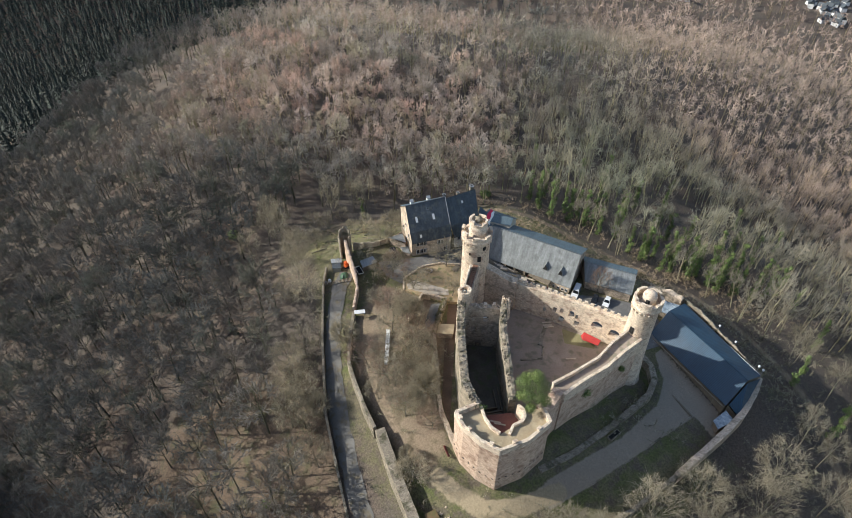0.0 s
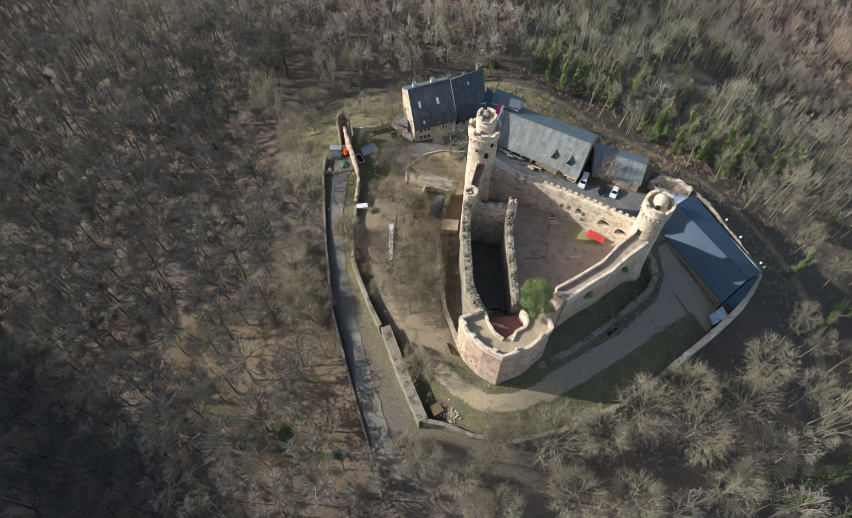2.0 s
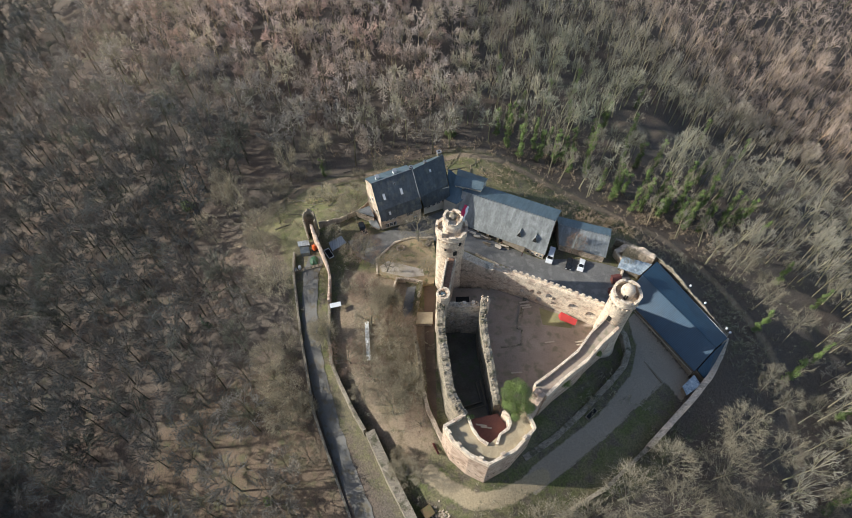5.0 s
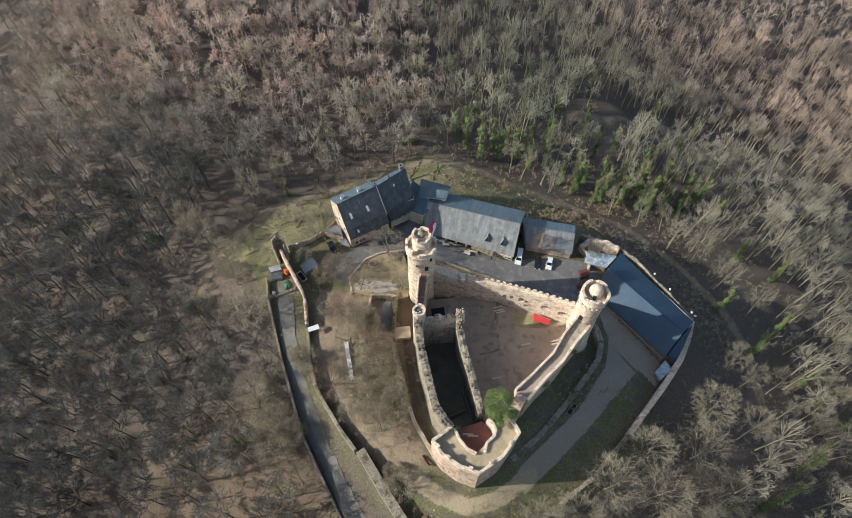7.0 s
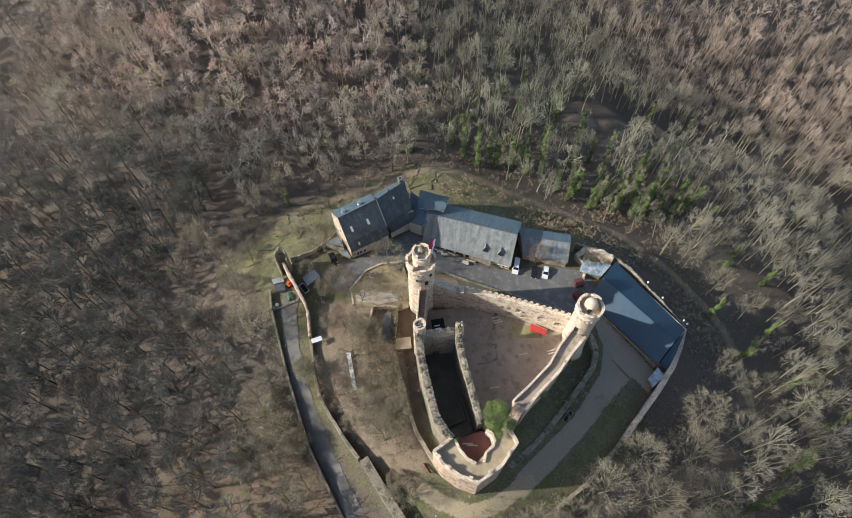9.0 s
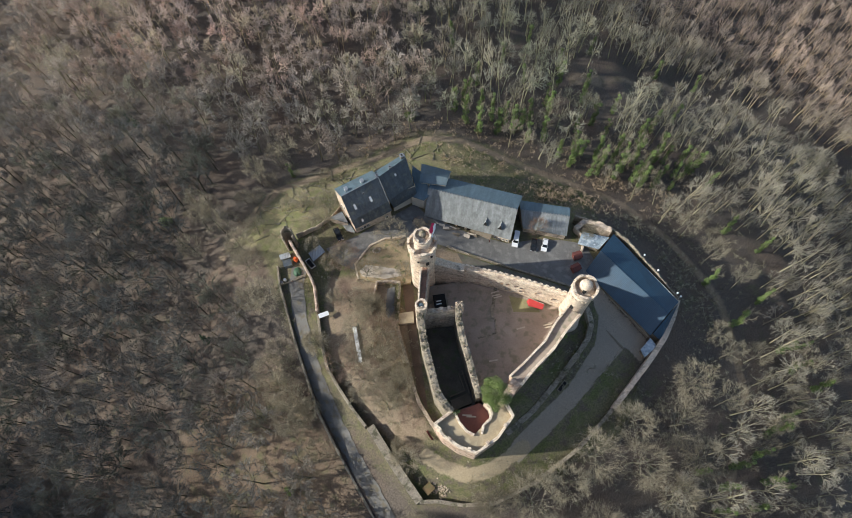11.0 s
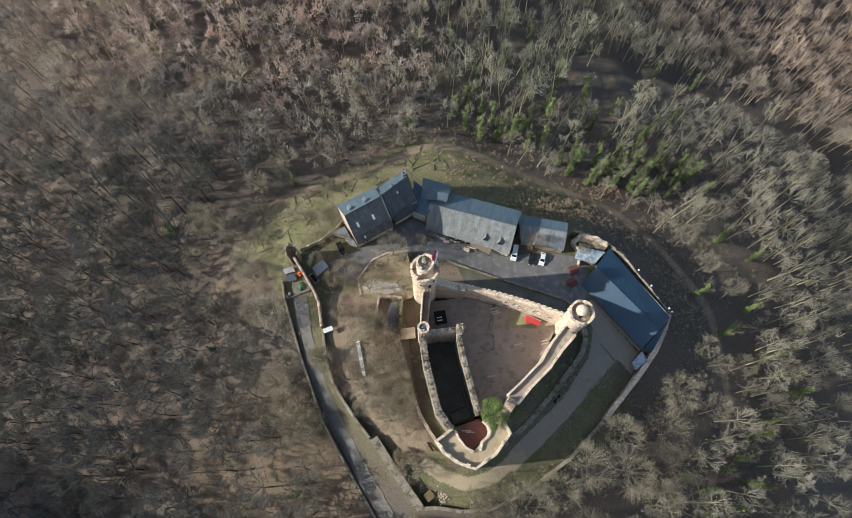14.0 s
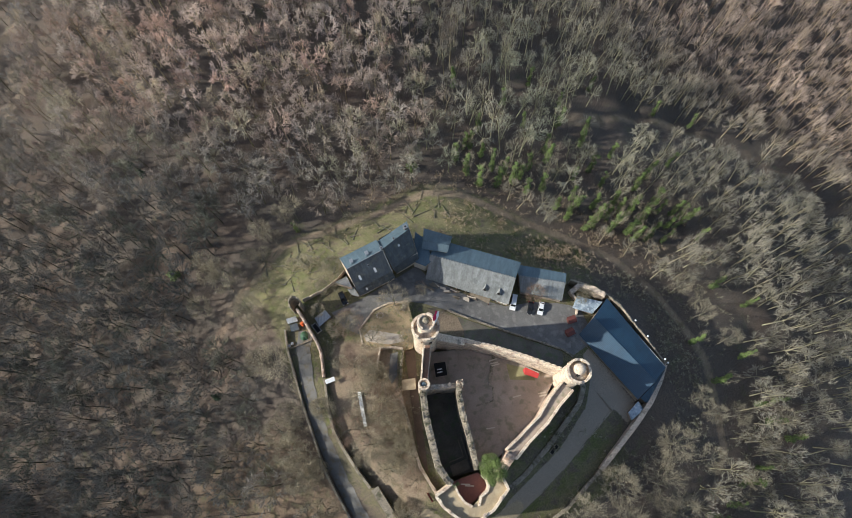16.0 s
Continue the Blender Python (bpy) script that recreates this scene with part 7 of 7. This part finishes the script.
# ---- inside the roofless hall ----
stage = thing("timber_stage", "low grey timber staging inside the roofless hall", "staging")
for a, b in (((7.4, -30.2), (8.6, -36.8)), ((8.6, -36.8), (3.2, -38.4)), ((6.4, -31.0), (7.4, -36.0)), ((7.4, -36.0), (3.0, -37.2))):
    d = math.degrees(math.atan2(b[1] - a[1], b[0] - a[0]))
    part("beam", Shape().box(pose((a[0] + b[0]) / 2, (a[1] + b[1]) / 2, 5.0, 0, 0, d), math.dist(a, b), 0.3, 0.9), WOOD, stage)
part("deck", Shape().prism([(3.0, -38.2), (8.4, -36.9), (9.0, -39.6), (3.6, -41.2)], 5.0, 5.6), WOOD, stage, "boarded deck")

# ---- courtyard ----
tent = thing("red_tent", "collapsed red canvas awning on the courtyard lawn", "tent")
s = Shape()
T = [(29.9, -12.2, 8.3), (33.9, -14.6, 8.2), (33.2, -15.9, 7.5), (29.4, -14.2, 7.5)]
for q in ([T[0], T[1], T[2], T[3]],):
    s.face(q)
    s.face([(x, y, z - 0.05) for x, y, z in reversed(q)])
s.face([T[0], T[3], (29.1, -12.8, 7.3)])
part("canvas", s, REDCLOTH, tent)
part("pale_canvas", Shape().face([T[1], T[0], (30.1, -11.8, 7.6), (34.1, -14.2, 7.6)]).face([(34.1, -14.23, 7.57), (30.1, -11.83, 7.57), (29.9, -12.23, 8.27), (33.9, -14.63, 8.17)]), WHITE, tent, "pale grey side panel")
for x, y, zz in T:
    part("pole", tube(Shape(), (x, y, 6.65), (x, y, zz), 0.05, n=5), METAL, tent)
lowwall = thing("courtyard_footing", "low line of old wall footings across the courtyard", "footing")
part("stones", ruin(Shape(), [(20.9, -7.0, 7.0), (19.4, -12, 6.95), (18.2, -16.4, 6.95)], 1.0, 6.4, 0.06, 0.8, 61), MOSSY, lowwall)
part("stones", ruin(Shape(), [(18.2, -16.4, 6.9), (19.2, -16.6, 6.9), (18.6, -21.0, 6.9), (13.2, -21.8, 6.88)], 0.45, 6.4, 0.05, 0.8, 62), MOSSY, lowwall)
for x, y, yaw in ((33.9, -20.4, 5), (34.1, -21.2, 4), (16.6, -28.9, 3), (26.0, -20.5, 8), (20.4, -8.6, 10), (20.6, -9.6, 6), (21.0, -10.2, 8)):
    t = thing("timber_bench", "plain pale timber bench in the courtyard", "bench", "courtyard benches")
    m = pose(x, y, 6.7, 0, 0, yaw)
    part("seat", Shape().box(m @ pose(0, 0, 0.42), 2.6, 0.4, 0.07), PALEWOOD, t)
    for k in (-0.9, 0.9):
        part("leg", Shape().box(m @ pose(k, 0, 0), 0.08, 0.34, 0.42), PALEWOOD, t)
t = thing("dark_canopy", "dark canopy with two white sheets beside the stair wall", "canopy")
for x, y in ((2.2, -8.0), (5.2, -8.0), (2.2, -11.5), (5.2, -11.5)):
    part("post", Shape().box(pose(x, y, 6.6), 0.12, 0.12, 1.8), WOOD, t)
part("roof", Shape().box(pose(3.7, -9.75, 8.4, 0, 0, 2), 3.6, 4.2, 0.15), DARK, t)
for k in (0, 0.9):
    part("sheet", Shape().box(pose(3.4, -10.6 + k, 8.56, 0, 0, 4), 1.6, 0.35, 0.04), WHITE, t)
flag = thing("crimson_flag", "crimson flag hanging from a pole on the tower", "flag")
part("pole", tube(Shape(), (3.1, 2.3, 30.0), (3.2, 2.5, 36.2), 0.06, 0.04, 8), METAL, flag)


def banner(width0, width1):
    """Cloth trailing from the pole in the wind, between two heights of its hoist."""
    s = Shape()

    def at(a, b):
        w = 0.16 * math.sin(a * 1.1 + b * 0.8) * min(1, a / 2)
        return (3.15 - 0.15 * a + w + 0.24 * b, 2.45 - 0.36 * a + 0.4 * w, 36.0 - 0.03 * a * a - b * 0.2)
    for i in range(8):
        for j in range(width0, width1):
            s.face([at(i, j), at(i + 1, j), at(i + 1, j + 1), at(i, j + 1)])
    return s


part("cloth", banner(0, 3), PINKCLOTH, flag)
part("lower_stripe", banner(3, 5), WHITE, flag, "white lower stripe")

# ---- south-east yard ----
k1 = thing("low_kerb", "low dark kerb of timber and stone edging the gravel yard", "kerb")
for a, b in (((53.6, -21.6), (57.4, -27.8)), ((57.6, -27.2), (52.8, -31.3)), ((52.8, -31.3), (47.9, -35.5)), ((47.9, -35.5), (39.9, -42.2)), ((39.9, -42.2), (29.0, -50.2))):
    z = (ground_z(*a) + ground_z(*b)) / 2 - (0 if b == (57.4, -27.8) else 0.25)
    d = math.degrees(math.atan2(b[1] - a[1], b[0] - a[0]))
    part("beam", Shape().box(pose((a[0] + b[0]) / 2, (a[1] + b[1]) / 2, z - 0.25, 0, 0, d), math.dist(a, b) + 0.1, 0.4, 0.6), WOOD if b == (57.4, -27.8) else MOSSY, k1)
tr = thing("stone_trough", "dark long trough on the grass by the ditch wall", "trough")
z = ground_z(36.0, -37.3)
m = pose(36.0, -37.3, z - 0.1, 0, 0, 42)
part("body", Shape().box(m, 3.6, 1.3, 0.8), MOSSY, tr)
part("water", Shape().box(m @ pose(0, 0, 0.76), 3.2, 0.9, 0.06), DARK, tr)
for x, y in ((69.6, -0.6), (72.4, -6.2), (76.2, -14.2), (76.8, -15.4)):
    t = thing("globe_lamp", "white globe lamp on a short post along the wall", "lamp", "globe lamps")
    part("post", tube(Shape(), (x, y, -1.5), (x, y, 1.6), 0.06, n=6), METAL, t)
    part("globe", Shape().lathe((x, y), [(0.05, 1.55), (0.26, 1.7), (0.34, 1.95), (0.26, 2.2), (0.05, 2.32)], 12), WHITE, t, smooth=True)
rw = thing("ruined_corner_walls", "broken footings of pale rubble beside the big roof", "wall", CASTLE)
part("masonry", ruin(Shape(), [(50.5, 11.5, 1.4), (54, 13.6, 1.8), (58, 11.6, 2.2), (61.4, 8.8, 2.4)], 1.6, -4, 0.6, 0.6, 71), STONE, rw)
part("masonry", ruin(Shape(), [(51, 4.0, 0.9), (52.6, 8.0, 1.0), (50.6, 11.6, 1.2)], 0.7, -3, 0.3, 0.7, 72), STONE, rw)

# beam holes in the bastion, creeper on the walls
HOLE_MESH = mesh_of("beam_hole", Shape().box(pose(0, 0, 0), 0.42, 0.12, 0.34), DARK)
for i in range(6):
    a, b = Vector(BAST[i]), Vector(BAST[i + 1])
    fa, fb = Vector(foot[i]), Vector(foot[i + 1])
    k = max(2, round((b - a).length / 1.5))
    for z in (14.4, 4.4):
        for j in range(k):
            u = (j + 0.5) / k
            p = fa.lerp(fb, u).lerp(a.lerp(b, u), (z + 4) / 19.4)
            share("beam_hole", HOLE_MESH, pose(p.x, p.y, z + 0.3 * noise.noise((i, j, z)), 0, 0, math.degrees(math.atan2(b.y - a.y, b.x - a.x))), bastion)
for x, y, z, r0 in ((28.0, -33.4, 10.4, 0.9), (37.4, -25.0, 11.0, 0.8)):
    t = thing("wall_creeper", "dark green creeper hanging on the high wall", "creeper", "wall creepers")
    rr = random.Random(int(x))
    o = new("leaves", tri_mesh("leaves", *leaf_cloud(int(z * 7), [(x + rr.gauss(0, 0.5), y + rr.gauss(0, 0.5), z + rr.gauss(0, 0.5), r0) for _ in range(4)], 90, 0.16), IVY))
    o.parent = t
t = thing("pit_shrub", "small green shrub growing from the bastion's inner wall", "shrub")
o = new("leaves", tri_mesh("leaves", *leaf_cloud(5, [(3.4, -43.4, 16.3, 0.7), (4.2, -43.0, 15.8, 0.6)], 110, 0.14), IVY))
o.parent = t

# felled logs and brushwood on the north bank
rr = random.Random(21)
for k in range(64):
    x, y = (-42 + rr.gauss(0, 8), 33 + rr.gauss(0, 5)) if k < 36 else (-22 + rr.gauss(0, 8), 40 + rr.gauss(0, 3)) if k < 52 else (5 + rr.gauss(0, 6), 50 + rr.gauss(0, 2.5))
    yaw, ln = rr.uniform(0, 3.14), rr.uniform(2.5, 7)
    dx, dy = math.cos(yaw) * ln / 2, math.sin(yaw) * ln / 2
    t = thing("felled_log", "felled pale tree trunk lying on the bank", "log", "felled logs")
    part("stem", tube(Shape(), (x - dx, y - dy, ground_z(x - dx, y - dy) + 0.2), (x + dx, y + dy, ground_z(x + dx, y + dy) + 0.2), 0.16 if k % 3 else 0.24, 0.07, 6), BARK, t)
    part("branch", tube(Shape(), (x + dx * 0.3, y + dy * 0.3, ground_z(x, y) + 0.25), (x + dx * 0.3 - dy * 0.4, y + dy * 0.3 + dx * 0.4, ground_z(x, y) + 0.8), 0.07, 0.03, 4), BARK, t)

# brown shrubs behind the barn and along the rims
shrub_v = [both(bare_tree(700 + i, 2.6, 1.7, 2, 2, 17, 3, 0.4, (0.02, 0.05), 1.1, boughs=1)) for i in range(4)]
spots = []
for x0, y0, sx, sy, n in ((46, 28, 10, 3.5, 170), (22, 42, 12, 5, 120), (-29, 7, 4, 4, 14), (-15, -20, 6, 10, 90), (70, 14, 9, 5, 90), (28, -62, 16, 3, 110), (62, -46, 8, 4, 70), (-40, 30, 10, 7, 70), (-42, -20, 3, 16, 90), (86, -20, 6, 14, 110), (54, 10, 3, 3, 20), (-8, 44, 12, 5, 40), (38, -30, 8, 5, 60), (70, 32, 14, 7, 200), (98, 20, 12, 18, 130), (60, 56, 22, 12, 110), (95, -40, 12, 16, 110), (82, 2, 5, 12, 120), (10, 58, 20, 5, 160)):
    for _ in range(n):
        x, y = rng.normal(x0, sx), rng.normal(y0, sy)
        if signed(np.array([x]), np.array([y]), NORTH_YARD)[0] < -1 and near_line(np.array([x]), np.array([y]), BANK_PATH)[0] > 2 and not (x > 44 and -30 < y < 8 and x < 78) and not (-21 < x < 50 and 8 < y < 39 and y < 40 - 0.45 * max(0, x)) and near_line(np.array([x]), np.array([y]), ROAD)[0] > 3.4:
            # northern shrubs tinted brighter to make up for their dim slope
            c = (1.30, 1.10, 0.86) if y > 20 else (1.0, 1.0, 0.80)
            spots.append((x, y, ground_z(x, y), rng.uniform(0.6, 1.25), (*(np.array(c) * rng.uniform(0.7, 1.2)), 1)))
v, f, t = plant(shrub_v, spots, rng)
tagged(new("brushwood", tri_mesh("brushwood", v, f, TWIG, t)), "leafless brown brushwood on the banks", "shrubs", kind="stuff")

# dark conifers on the far slope and a village beyond the ridge
cv, cf = [], []
rr = random.Random(3)
for j in range(44):
    h = j / 44
    a, r0 = rr.uniform(0, 6.28), 3.0 * (1 - h) + 0.2
    z = 2 + 15 * h
    k = len(cv)
    cv += [(0.25 * math.cos(a + 1.6), 0.25 * math.sin(a + 1.6), z + 0.5), (r0 * math.cos(a - 0.42), r0 * math.sin(a - 0.42), z - 0.7), (r0 * math.cos(a + 0.42), r0 * math.sin(a + 0.42), z - 0.7)]
    cf.append((k, k + 1, k + 2))
x, y = scatter(-640, -215, 140, 600, 6.6, lambda x, y: conifer_land(x, y) & in_view(x, y))
spots = [(a, b, c, rng.uniform(0.8, 1.3), (*(np.array((1, 1, 1)) * rng.uniform(0.7, 1.3)), 1)) for a, b, c in zip(x, y, heights(x, y))]
for a, b in ((-96, 76), (-100, 80), (-70, -8), (-30, -70)):
    spots.append((a, b, ground_z(a, b), 0.5, (1.6, 1.8, 1.2, 1)))
v, f, t = plant([(np.array(cv), np.array(cf))] * 5, spots, rng)
tagged(new("conifer_stand", tri_mesh("conifer_stand", v, f, CONIFER, t)), "dark green conifers on the far slope", "conifers", kind="stuff")
rr = random.Random(8)
for k in range(30):
    x, y = (rr.uniform(374, 436), rr.uniform(604, 672)) if k < 26 else (rr.uniform(220, 236), rr.uniform(634, 650))
    z = ground_z(x, y)
    t = thing("village_house", "distant white village house with a grey roof", "house", "village houses")
    m = pose(x, y, z, 0, 0, rr.uniform(0, 180))
    L, B, H = rr.uniform(7, 10), rr.uniform(6, 8), rr.uniform(5, 7)
    part("wall", Shape().box(m @ pose(0, 0, -2), L, B, H), WHITE, t)
    P = lambda a, b, c: m @ Vector((a, b, c))
    s = Shape()
    for q in (-1, 1):
        s.face([P(-L / 2 - 0.4, q * (B / 2 + 0.4), H - 2.1), P(L / 2 + 0.4, q * (B / 2 + 0.4), H - 2.1), P(L / 2 + 0.4, 0, H + 1.8), P(-L / 2 - 0.4, 0, H + 1.8)])
        s.face([P(q * L / 2, -B / 2, H - 2.0), P(q * L / 2, B / 2, H - 2.0), P(q * L / 2, 0, H + 1.7)])
    part("roof", s, SLATE, t)
